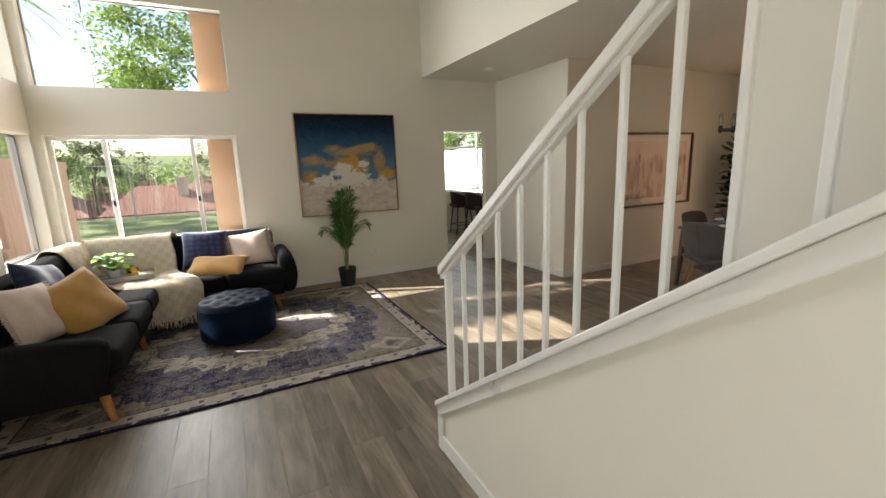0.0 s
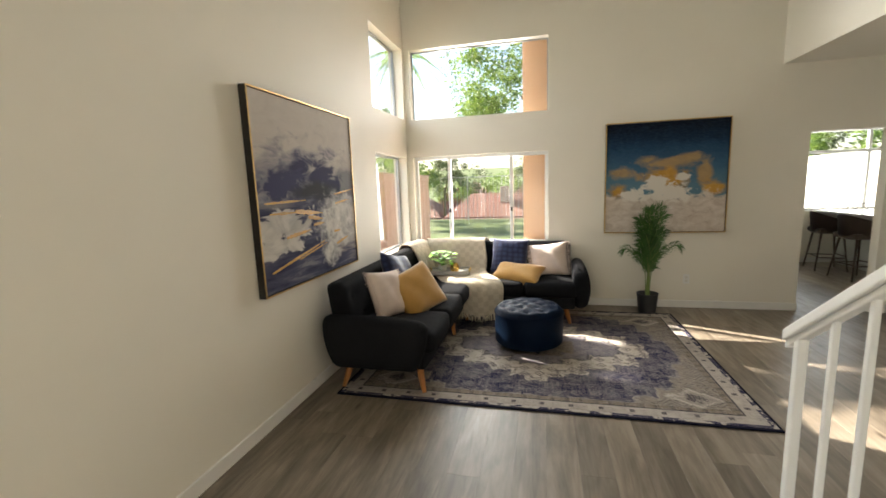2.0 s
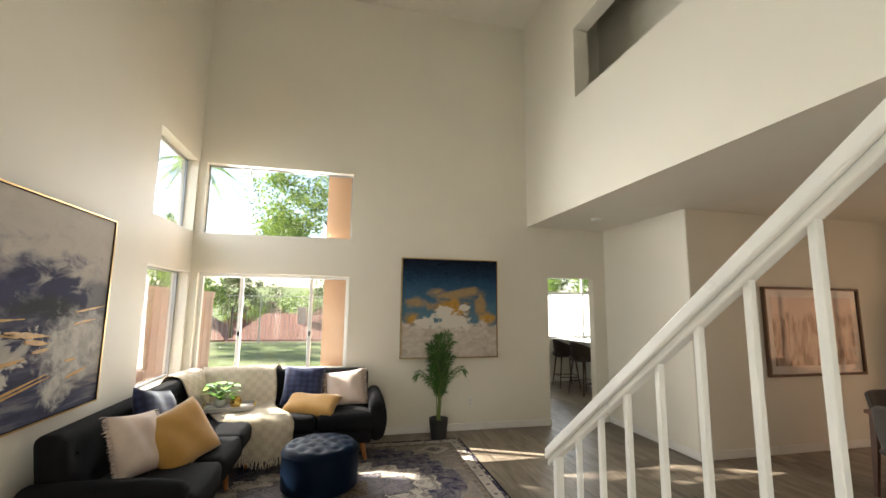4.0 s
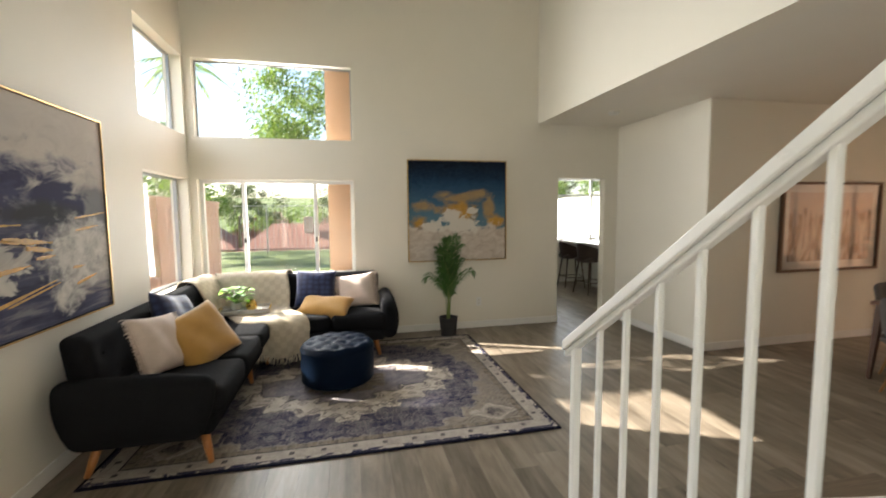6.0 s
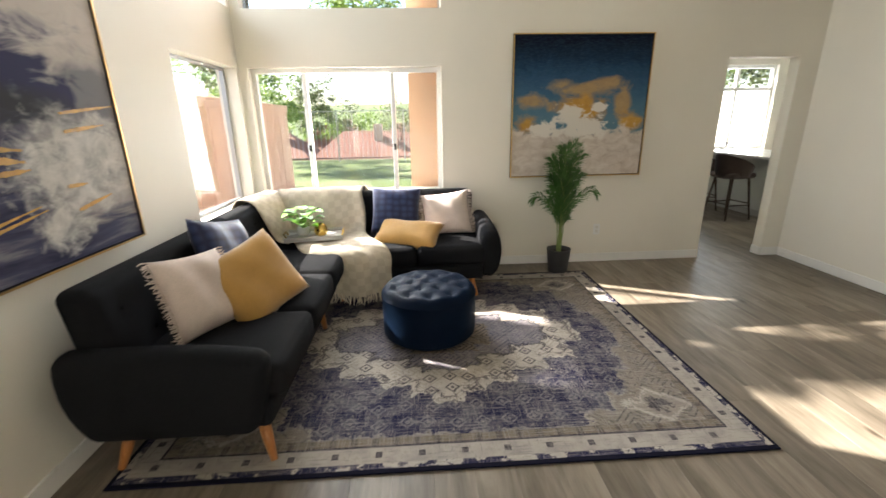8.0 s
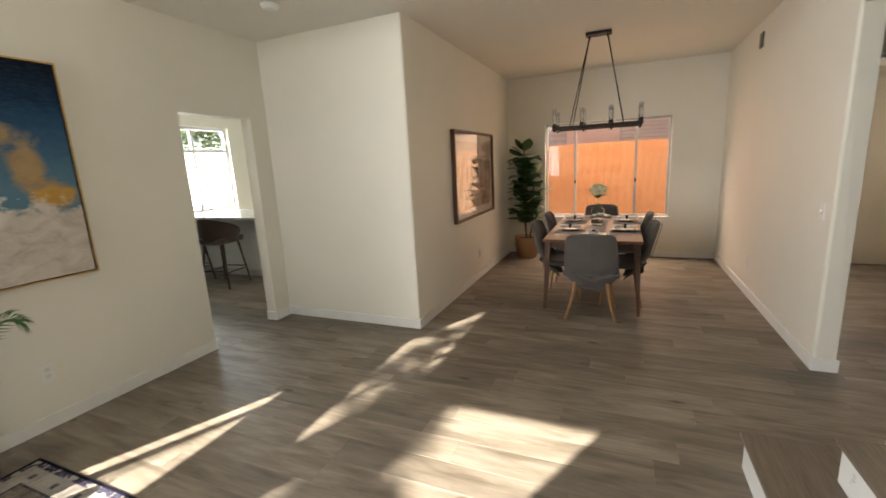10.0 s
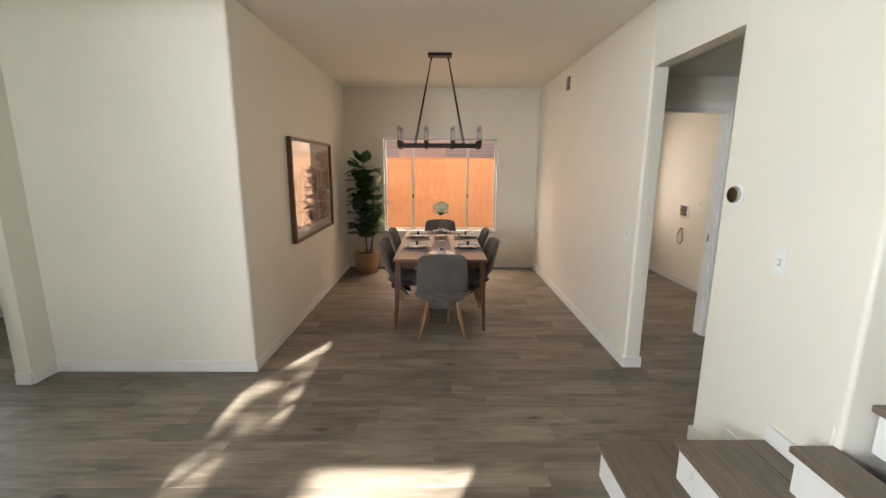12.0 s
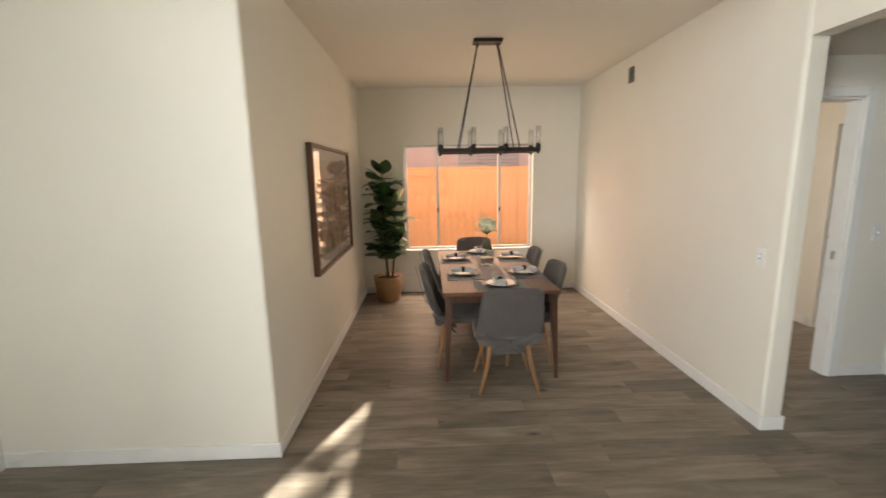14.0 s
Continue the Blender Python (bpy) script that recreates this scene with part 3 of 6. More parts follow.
# neighbour's house behind the dining fence
nb = thing("neighbour_house", pose(11.9, 3.0, -0.2), "pale pink stucco house behind the cedar fence", "house")
PINK = plain("pale_pink_stucco", (0.46, 0.31, 0.26), 0.9, var=0.05, scale=2, relief=0.4, fine=60)
bm = bmesh.new()
panel(bm, "x", 0, 0.2, -9, 7, 0, 5.6, [(-1.6, -0.2, 1.85, 2.6), (1.0, 1.9, 2.0, 3.2)])
part("wall", bm, PINK, nb)
part("roof", boxed(-0.6, 6, -9.5, 7.5, 5.61, 5.8, 0.02), plain("roof_tile_red", (0.33, 0.13, 0.08), 0.85), nb)
part("side_wall", boxed(0.21, 6, -9, -8.8, 0, 5.6), PINK, nb)
part("side_wall", boxed(0.21, 6, 6.8, 7, 0, 5.6), PINK, nb)
for y0, y1, z0, z1 in ((-1.6, -0.2, 1.85, 2.6), (1.0, 1.9, 2.0, 3.2)):
    sh = part("window", boxed(0.02, 0.06, y0, y1, z0, z1), plain("window_dark", (0.25, 0.25, 0.26), 0.2), nb)
    for k in range(9):
        part("slat", boxed(-0.01, 0.015, y0 + 0.03, y1 - 0.03, z0 + (k + 0.15) * (z1 - z0) / 9, z0 + (k + 0.8) * (z1 - z0) / 9), plain("pink_louvre", (0.34, 0.25, 0.22), 0.7, var=0.05), sh)

# metal fence at the end of the lawn
mf = thing("metal_fence", pose(-9, 21, -0.17), "dark metal picket fence at the end of the lawn", "fence")
part("top_rail", boxed(0, 24, -0.015, 0.015, 2.125, 2.155), GREY_METAL, mf)
part("bottom_rail", boxed(0, 24, -0.02, 0.02, 0.14, 0.18), BLACK, mf)
me = None
for k in range(120):
    if me is None:
        ob = part("picket", boxed(-0.006, 0.006, -0.006, 0.006, 0.05, 2.119), GREY_METAL, mf)
        me = ob.data
    else:
        ob = new("picket", me)
        ob.parent = mf
    ob.matrix_basis = pose(0.1 + k * 0.2, 0, 0)
for k in range(9):
    part("post", boxed(k * 2.9, k * 2.9 + 0.05, -0.025, 0.025, -0.1, 2.2), GREY_METAL, mf)

# red tiled houses down the slope
TILE = bpy.data.materials.new("red_roof_tile")
TILE.use_nodes = True
_nt, _b = TILE.node_tree, TILE.node_tree.nodes["Principled BSDF"]
_v = coords(_nt)
_w = node(_nt, "ShaderNodeTexWave", Scale=4.5, Distortion=1.5)
_w.bands_direction = "X"
_nt.links.new(_v, _w.inputs["Vector"])
_c = mix(_nt, 0.55, ramp(_nt, _w.outputs["Fac"], [(0.1, (0.10, 0.035, 0.022)), (0.8, (0.30, 0.115, 0.075))]), ramp(_nt, noise_tex(_nt, _v, 2.5, 4), [(0.3, (0.17, 0.06, 0.04)), (0.7, (0.34, 0.155, 0.105))]))
_nt.links.new(_c, _b.inputs["Base Color"])
_b.inputs["Roughness"].default_value = 0.85
bump(_nt, _b, _w.outputs["Fac"], 0.8, 0.08)


def tiled_house(x, y, z, w, d, h, ridge):
    hs = thing("tile_roof_house", pose(x, y, z), "low stucco house with a red tiled roof", "house", "houses below the lawn")
    part("wall", boxed(-w / 2, w / 2, 0, d, 0, h), PINK, hs)
    bm = bmesh.new()
    o = 0.5
    p = [bm.verts.new(c) for c in ((-w / 2 - o, -o, h), (w / 2 + o, -o, h), (w / 2 + o, d + o, h), (-w / 2 - o, d + o, h), (-w / 2 + d * 0.35, d / 2, h + ridge), (w / 2 - d * 0.35, d / 2, h + ridge))]
    for q in ((0, 1, 5, 4), (1, 2, 5), (2, 3, 4, 5), (3, 0, 4), (0, 3, 2, 1)):
        bm.faces.new([p[i] for i in q])
    part("roof", bm, TILE, hs)
    part("chimney", boxed(w * 0.1, w * 0.1 + 0.9, d * 0.3, d * 0.3 + 0.7, h + ridge * 0.4, h + ridge + 0.7, 0.03), PINK, hs)
    for k in range(3):
        part("window", boxed(-w / 2 + 1 + k * w / 3.2, -w / 2 + 2.2 + k * w / 3.2, -0.03, 0.02, 0.9, 2.0), SCREEN, hs)


for hx, hy, hw, hr in ((-5.0, 44, 9.5, 2.7), (5.5, 46, 9.0, 2.5), (-16.0, 48, 9.0, 2.6), (0.5, 58, 11.0, 3.4), (13.0, 57, 10.0, 2.9), (-10.5, 60, 10.0, 3.3), (-24.0, 60, 11.0, 3.2)):
    tiled_house(hx, hy, ground_z(hx, hy) - 0.1, hw, 7.0, 2.4, hr)

LEAVES = []
for nm, dk, lt in (("leaf_green", (0.05, 0.115, 0.02), (0.25, 0.38, 0.085)), ("leaf_olive", (0.035, 0.06, 0.025), (0.12, 0.15, 0.07))):
    m, nt, b = shader(nm, 0.55)
    g = nt.nodes.new("ShaderNodeNewGeometry")
    nt.links.new(ramp(nt, g.outputs["Random Per Island"], [(0.0, dk), (1.0, lt)]), b.inputs["Base Color"])
    b.inputs["Subsurface Weight"].default_value = 0.0
    tl = nt.nodes.new("ShaderNodeBsdfTranslucent")
    nt.links.new(ramp(nt, g.outputs["Random Per Island"], [(0.0, dk), (1.0, (lt[0] * 1.5, lt[1] * 1.4, lt[2]))]), tl.inputs["Color"])
    ms = nt.nodes.new("ShaderNodeMixShader")
    ms.inputs[0].default_value = 0.35
    nt.links.new(b.outputs[0], ms.inputs[1])
    nt.links.new(tl.outputs[0], ms.inputs[2])
    nt.links.new(ms.outputs[0], nt.nodes["Material Output"].inputs["Surface"])
    LEAVES.append(m)
BARK = plain("grey_bark", (0.12, 0.085, 0.06), 0.95, var=0.4, scale=9, relief=0.8, fine=30)


def leaf_mesh(name, spots, size, material, parent, seed, droop=0.0):
    """Many small pointed leaves round the spots (centre, radius, count), as one mesh."""
    rnd = random.Random(seed)
    vs, fs = [], []
    for (cx, cy, cz), r, n in spots:
        for _ in range(n):
            d = Vector((rnd.gauss(0, 1), rnd.gauss(0, 1), rnd.gauss(0, 1))).normalized() * r * rnd.random() ** 0.45
            c = Vector((cx, cy, cz)) + d
            a = Vector((rnd.gauss(0, 1), rnd.gauss(0, 1), rnd.gauss(0, 0.6) - droop)).normalized()
            b = a.cross(Vector((rnd.gauss(0, 1), rnd.gauss(0, 1), rnd.gauss(0, 1)))).normalized()
            s = size * (0.6 + 0.8 * rnd.random())
            i = len(vs)
            vs += [c - a * s, c + b * s * 0.4, c + a * s, c - b * s * 0.4]
            fs.append((i, i + 1, i + 2, i + 3))
    me = bpy.data.meshes.new(name)
    me.from_pydata([tuple(v) for v in vs], [], fs)
    me.materials.append(material)
    ob = new(name, me)
    ob.parent = parent
    return ob


def tree(m, label, limbs, trunk, spots, size, material, seed, group=""):
    """A tapered trunk, limbs that leave it, and a crown of leaves in clumps."""
    t = thing("tree", m, label, "tree", group)
    part("trunk", tubed(trunk[0], trunk[1], 10), BARK, t, smooth=True)
    for pts, r in limbs:
        part("limb", tubed(pts, r, 7), BARK, t, smooth=True)
    leaf_mesh("crown", spots, size, material, t, seed)
    return t


def clumps(seed, centre, spread, n, r, count):
    rnd = random.Random(seed)
    out = []
    for _ in range(n):
        d = Vector((rnd.gauss(0, 1), rnd.gauss(0, 1), rnd.gauss(0, 1))).normalized() * rnd.random() ** 0.4
        out.append(((centre[0] + d.x * spread[0], centre[1] + d.y * spread[1], centre[2] + d.z * spread[2]), r * (0.6 + 0.7 * rnd.random()), count))
    return out


tree(pose(1.0, 12.2, -0.16), "leafy green tree on the lawn near the house",
     [([(0.0, 0, 1.6), (-0.4, -0.1, 2.8), (-1.1, -0.2, 4.0)], [0.09, 0.06, 0.025]), ([(0.0, 0, 1.9), (0.2, 0.2, 3.0), (-0.2, 0.1, 4.6)], [0.08, 0.05, 0.02]),
      ([(-0.3, -0.1, 2.6), (-1.0, 0.0, 2.9), (-1.7, 0.1, 2.7)], [0.04, 0.025, 0.01]), ([(0.1, 0, 2.2), (0.7, 0.2, 3.0), (1.1, 0.3, 3.9)], [0.06, 0.04, 0.015])],
     ([(0, 0, -0.1), (0.05, 0.02, 0.8), (0, 0, 1.7), (-0.05, 0, 2.3)], [0.17, 0.13, 0.11, 0.08]),
     clumps(3, (-1.95, 0, 4.7), (1.0, 1.1, 1.8), 46, 0.42, 190) + clumps(4, (0.0, 0.2, 5.2), (1.0, 1.0, 1.6), 24, 0.4, 130) + clumps(5, (-0.6, 0, 3.4), (0.9, 0.6, 0.35), 12, 0.28, 50),
     0.05, LEAVES[0], 11)
# an unseen tree beside the house, its leaves placed to shape the sun patches


def shade_clumps(seed, x0, x1, y0, y1, z0, z1, n, r, count):
    """Clumps of leaves that stand in the sun's way to a stretch of the floor."""
    rnd = random.Random(seed)
    out = []
    for _ in range(n):
        z = rnd.uniform(z0, z1)
        out.append(((rnd.uniform(x0, x1) + SUN.x / SUN.z * z + 6.7, rnd.uniform(y0, y1) + SUN.y / SUN.z * z - 8.6, z + 0.16), r * rnd.uniform(0.6, 1.25), count))
    return out


tree(pose(-6.7, 8.6, -0.16), "unseen leafy tree added beside the house to dapple the sunlight",
     [([(0, 0, 3.0), (0.5, -0.7, 4.6), (0.9, -0.8, 6.0)], [0.1, 0.06, 0.02]), ([(0, 0, 3.4), (-0.3, 0.2, 5.0), (-0.9, 0.3, 7.2)], [0.1, 0.06, 0.02]), ([(0, 0, 3.2), (0.6, 0.2, 5.0), (1.4, 0.1, 6.6)], [0.09, 0.05, 0.02]), ([(0, 0, 3.0), (-0.9, -0.2, 4.6), (-1.8, -0.3, 5.9)], [0.09, 0.05, 0.02])],
     ([(0, 0, -0.1), (0.03, 0.05, 1.8), (0, 0, 3.6)], [0.2, 0.15, 0.1]),
     shade_clumps(21, 1.9, 3.3, 3.80, 4.06, 5.9, 7.4, 36, 0.19, 105) + shade_clumps(22, 3.45, 5.0, 3.55, 3.80, 6.0, 7.4, 46, 0.19, 110) + shade_clumps(23, 2.3, 4.9, 3.98, 4.44, 6.0, 7.2, 36, 0.12, 22)
     + shade_clumps(24, 0.45, 1.5, 3.3, 4.5, 5.6, 7.0, 46, 0.21, 75) + shade_clumps(25, 0.4, 1.55, 5.0, 5.5, 5.6, 6.8, 8, 0.18, 40),
     0.055, LEAVES[0], 12)
rnd = random.Random(8)
for k in range(46):
    x, y = -36 + k * 1.8 + rnd.uniform(-1, 1), 58 + rnd.uniform(-6, 14)
    h = 3.6 + 3.2 * rnd.random()
    z = ground_z(x, y)
    tree(pose(x, y, z), "distant rounded tree on the hillside", [([(0, 0, h * 0.4), (0.5, 0, h * 0.8)], [0.15, 0.05])], ([(0, 0, -0.2), (0, 0, h * 0.6)], [0.3, 0.15]),
         clumps(100 + k, (0, 0, h), (2.2, 1.6, h * 0.42), 16, 0.9, 60), 0.17, LEAVES[k % 2], 200 + k, "hillside trees")
for k, (x, y, h, s) in enumerate(((-5.0, 17.0, 2.6, 1.3), (-6.6, 20.0, 3.6, 1.7), (-9.0, 24, 4.2, 2.0), (-5.5, 26.0, 2.8, 1.6))):
    tree(pose(x, y, -0.16), "leafy garden tree behind the lawn", [([(0, 0, h * 0.4), (0.3, 0, h * 0.9)], [0.06, 0.02])], ([(0, 0, -0.1), (0, 0, h * 0.6)], [0.1, 0.05]),
         clumps(60 + k, (0, 0, h), (s, s * 0.8, h * 0.55), 36, 0.4, 130), 0.07, LEAVES[k % 2], 300 + k, "garden trees")

# palm seen through the high side window
palm = thing("palm_tree", pose(-7.6, 24.0, -0.2), "tall palm tree beyond the side yard", "tree")
part("trunk", tubed([(0, 0, -0.2), (0.15, 0, 4), (0.3, 0, 9.2)], [0.2, 0.15, 0.12], 10), BARK, palm, smooth=True)
for k in range(16):
    a, up = k * 2.399, 0.9 - 1.5 * (k / 16)
    bm = bmesh.new()
    base = Vector((0.3, 0, 9.2))
    dirv = Vector((math.cos(a), math.sin(a), 0))
    side = Vector((-math.sin(a), math.cos(a), 0))
    pts = [base + dirv * (2.3 * t) + Vector((0, 0, up * 1.6 * t - 1.3 * t * t)) for t in [i / 12 for i in range(13)]]
    for i in range(1, 13):
        for s in (-1, 1):
            q = pts[i] + side * s * 0.55 * (1 - i / 15) + dirv * 0.25 - Vector((0, 0, 0.22))
            bm.faces.new([bm.verts.new(c) for c in (pts[i - 1], pts[i], q)])
    part("frond", bm, LEAVES[0], palm)

# pale garden wall beside the kitchen
gw = boxed(8.0, 8.2, 9.7, 21.0, -0.2, 2.06, 0.01)
tagged(part("garden_wall", gw, plain("white_stucco", (0.80, 0.78, 0.74), 0.9, var=0.04, relief=0.4, fine=60)), "pale sunlit garden wall beside the kitchen window", "garden wall")
for k in range(8):
    tree(pose(9.2 + 0.25 * (k % 2), 9.6 + k * 1.25, -0.16), "leafy shrub behind the garden wall", [([(0, 0, 0.8), (0.2, 0, 2.4)], [0.05, 0.02])], ([(0, 0, -0.1), (0, 0, 1.8)], [0.08, 0.05]),
         clumps(80 + k, (0, 0, 2.9), (0.6, 0.8, 0.8), 14, 0.35, 80), 0.07, LEAVES[k % 2], 400 + k, "shrubs behind the wall")

# ---------------------------------------------------------------- the living room
def rug_material():
    """A faded medallion rug: stepped fields one inside another, a banded border, threads worn bare."""
    m, nt, b = shader("vintage_rug_pile", 0.95, 0, (0.3, 0.3, 0.3), 0.03)
    tc = nt.nodes.new("ShaderNodeTexCoord")
    sep = nt.nodes.new("ShaderNodeSeparateXYZ")
    nt.links.new(tc.outputs["Object"], sep.inputs[0])
    x, y = sep.outputs[0], sep.outputs[1]
    ax, ay = maths(nt, "ABSOLUTE", x), maths(nt, "ABSOLUTE", y)
    v = coords(nt)
    fray = maths(nt, "MULTIPLY", maths(nt, "SUBTRACT", noise_tex(nt, v, 12, 6, 0.78), 0.5), 0.20)
    qx, qy = maths(nt, "SNAP", maths(nt, "ADD", ax, fray), 0.018), maths(nt, "SNAP", maths(nt, "ADD", ay, fray), 0.016)
    edge = maths(nt, "MINIMUM", maths(nt, "SUBTRACT", 1.525, ax), maths(nt, "SUBTRACT", 1.22, ay))
    fine = noise_tex(nt, v, 55, 4, 0.7)
    mid = noise_tex(nt, v, 9, 5, 0.7)
    streak_x = noise_tex(nt, coords(nt, (2.4, 75, 1)), 2.2, 4, 0.7)
    streak_y = noise_tex(nt, coords(nt, (75, 2.4, 1)), 2.2, 4, 0.7)
    navy, ink, cream, taupe, lilac = (0.018, 0.020, 0.060), (0.026, 0.024, 0.036), (0.52, 0.47, 0.41), (0.235, 0.205, 0.172), (0.20, 0.185, 0.215)

    def both(a, c):
        return maths(nt, "MULTIPLY", a, c)

    def steps(sizes, grow=0.0):
        """1 inside a stepped outline made of crossing rectangles (half width, half height)."""
        out = None
        for a, c in sizes:
            k = both(maths(nt, "LESS_THAN", qx, a + grow), maths(nt, "LESS_THAN", qy, c + grow))
            out = k if out is None else maths(nt, "MAXIMUM", out, k)
        return out

    def line(sizes, inner, outer):
        return maths(nt, "SUBTRACT", steps(sizes, outer), steps(sizes, inner))

    def motifs(scale, rings, reach, limit, randomness):
        """Small flowers in rows: rings round the cells' centres, cut off at a reach."""
        vo = node(nt, "ShaderNodeTexVoronoi", Scale=scale, Randomness=randomness)
        vo.voronoi_dimensions = "2D"
        vo.distance = "MANHATTAN"
        nt.links.new(v, vo.inputs["Vector"])
        ring = maths(nt, "GREATER_THAN", maths(nt, "SINE", maths(nt, "MULTIPLY", vo.outputs["Distance"], rings)), limit)
        return both(ring, maths(nt, "LESS_THAN", vo.outputs["Distance"], reach))

    NAVY_FIELD = ((1.22, 0.26), (1.12, 0.52), (1.02, 0.74), (0.88, 0.90), (0.70, 1.00))
    PALE_FIELD = ((0.98, 0.16), (0.84, 0.34), (0.64, 0.48), (0.40, 0.58), (0.20, 0.66), (0.08, 0.74))
    CROSS = ((0.74, 0.13), (0.68, 0.18), (0.46, 0.28), (0.22, 0.38), (0.12, 0.43))
    flowers = motifs(7.5, 26.0, 0.36, 0.1, 0.35)
    tiny = motifs(15.0, 22.0, 0.30, 0.2, 0.6)
    vines = motifs(4.6, 34.0, 0.75, 0.55, 0.9)
    patchy = maths(nt, "GREATER_THAN", mid, 0.46)

    col = mix(nt, both(both(vines, patchy), 0.65), taupe, (0.055, 0.05, 0.06))
    col = mix(nt, both(tiny, 0.45), col, (0.42, 0.38, 0.33))
    # a pale lozenge in each corner of the field
    corner = maths(nt, "ADD", maths(nt, "ABSOLUTE", maths(nt, "SUBTRACT", qx, 1.12)), maths(nt, "MULTIPLY", maths(nt, "ABSOLUTE", maths(nt, "SUBTRACT", qy, 0.86)), 1.3))
    col = mix(nt, both(maths(nt, "LESS_THAN", corner, 0.19), 0.75), col, cream)
    col = mix(nt, both(maths(nt, "LESS_THAN", corner, 0.15), 0.8), col, taupe)
    col = mix(nt, both(maths(nt, "LESS_THAN", corner, 0.09), 0.85), col, ink)
    # navy field, pale field, grey cross, brown heart
    faded = ramp(nt, noise_tex(nt, v, 4.5, 6, 0.72), [(0.45, 0.0), (0.62, 0.55)])
    blue = mix(nt, both(flowers, 0.55), mix(nt, faded, navy, (0.15, 0.145, 0.17)), (0.24, 0.225, 0.235))
    blue = mix(nt, both(both(tiny, patchy), 0.5), blue, (0.38, 0.345, 0.30))
    col = mix(nt, steps(NAVY_FIELD), col, blue)
    col = mix(nt, both(line(NAVY_FIELD, -0.010, 0.004), 0.4), col, cream)
    pale = mix(nt, both(flowers, 0.85), cream, (0.06, 0.055, 0.07))
    pale = mix(nt, both(both(vines, patchy), 0.4), pale, taupe)
    col = mix(nt, steps(PALE_FIELD), col, pale)
    col = mix(nt, both(line(PALE_FIELD, -0.045, -0.030), 0.75), col, ink)
    cross = mix(nt, both(vines, 0.6), lilac, navy)
    cross = mix(nt, both(flowers, 0.4), cross, (0.40, 0.37, 0.34))
    col = mix(nt, steps(CROSS), col, cross)
    col = mix(nt, both(line(CROSS, -0.010, 0.010), 0.85), col, ink)
    heart = mix(nt, both(vines, 0.85), (0.22, 0.175, 0.13), ink)
    col = mix(nt, steps(((0.34, 0.16), (0.22, 0.24))), col, heart)

    # border bands
    def band(lo, hi):
        return both(maths(nt, "GREATER_THAN", edge, lo), maths(nt, "LESS_THAN", edge, hi))

    side_band = maths(nt, "LESS_THAN", maths(nt, "SUBTRACT", 1.525, ax), maths(nt, "SUBTRACT", 1.22, ay))
    along = mix(nt, side_band, x, y)
    square = both(maths(nt, "GREATER_THAN", maths(nt, "SINE", maths(nt, "MULTIPLY", along, 31.0)), 0.88), band(0.088, 0.124))
    pale_band = mix(nt, mid, (0.54, 0.49, 0.43), (0.26, 0.235, 0.215))
    pale_band = mix(nt, both(tiny, 0.35), pale_band, taupe)
    pale_band = mix(nt, both(square, 0.9), pale_band, ink)
    dots = maths(nt, "GREATER_THAN", maths(nt, "SINE", maths(nt, "MULTIPLY", along, 62.0)), 0.5)
    col = mix(nt, band(0.165, 0.215), col, mix(nt, both(dots, 0.55), (0.20, 0.165, 0.13), (0.06, 0.05, 0.05)))
    col = mix(nt, band(0.152, 0.165), col, ink)
    col = mix(nt, band(0.055, 0.152), col, pale_band)
    col = mix(nt, band(0.022, 0.055), col, mix(nt, maths(nt, "GREATER_THAN", mid, 0.54), navy, cream))
    # wear: threads laid bare in streaks
    wear = maths(nt, "MAXIMUM", maths(nt, "GREATER_THAN", streak_x, 0.55), maths(nt, "GREATER_THAN", streak_y, 0.57))
    col = mix(nt, both(wear, 0.42), col, (0.42, 0.375, 0.35))
    thread = maths(nt, "MAXIMUM", maths(nt, "LESS_THAN", streak_x, 0.40), maths(nt, "LESS_THAN", streak_y, 0.385))
    col = mix(nt, both(thread, 0.42), col, (0.035, 0.033, 0.045))
    col = mix(nt, ramp(nt, fine, [(0.50, 0.0), (0.70, 0.16)]), col, (0.36, 0.33, 0.29))
    col = mix(nt, ramp(nt, mid, [(0.48, 0.0), (0.68, 0.36)]), col, (0.22, 0.205, 0.20))
    col = mix(nt, maths(nt, "LESS_THAN", edge, 0.022), col, (0.012, 0.012, 0.024))
    nt.links.new(col, b.inputs["Base Color"])
    bump(nt, b, noise_tex(nt, v, 320, 2), 0.5, 0.003)
    return m


rug = part("rug", boxed(-1.522, 1.522, -1.222, 1.222, 0, 0.010, 0.003, 2), rug_material())
rug.matrix_world = pose(0.396, 4.474, 0.001)
tagged(rug, "worn navy, cream and grey patterned rug on the plank floor", "rug")

SOFA = fabric("charcoal_sofa_cloth", (0.0128, 0.0132, 0.0152), 300, var=0.4, sheen=0.008)
LEGWOOD = wood("orange_beech_leg", (0.36, 0.13, 0.035), (0.52, 0.22, 0.07), 1.0, 0.35, axis=2)
BUTTON = fabric("charcoal_button_cloth", (0.007, 0.007, 0.008), 300, sheen=0.0)

sofa = thing("corner_sofa", pose(0, 0, 0.012), "charcoal tufted corner sofa on splayed orange legs", "sofa")


# plinths
part("base", rbox(0.80, 2.52, 0.13, 0.03, 8, m=pose(-0.82, 4.62, 0.245)), SOFA, sofa, smooth=True)
part("base", rbox(1.22, 0.80, 0.13, 0.03, 8, m=pose(0.19, 5.50, 0.245)), SOFA, sofa, smooth=True)
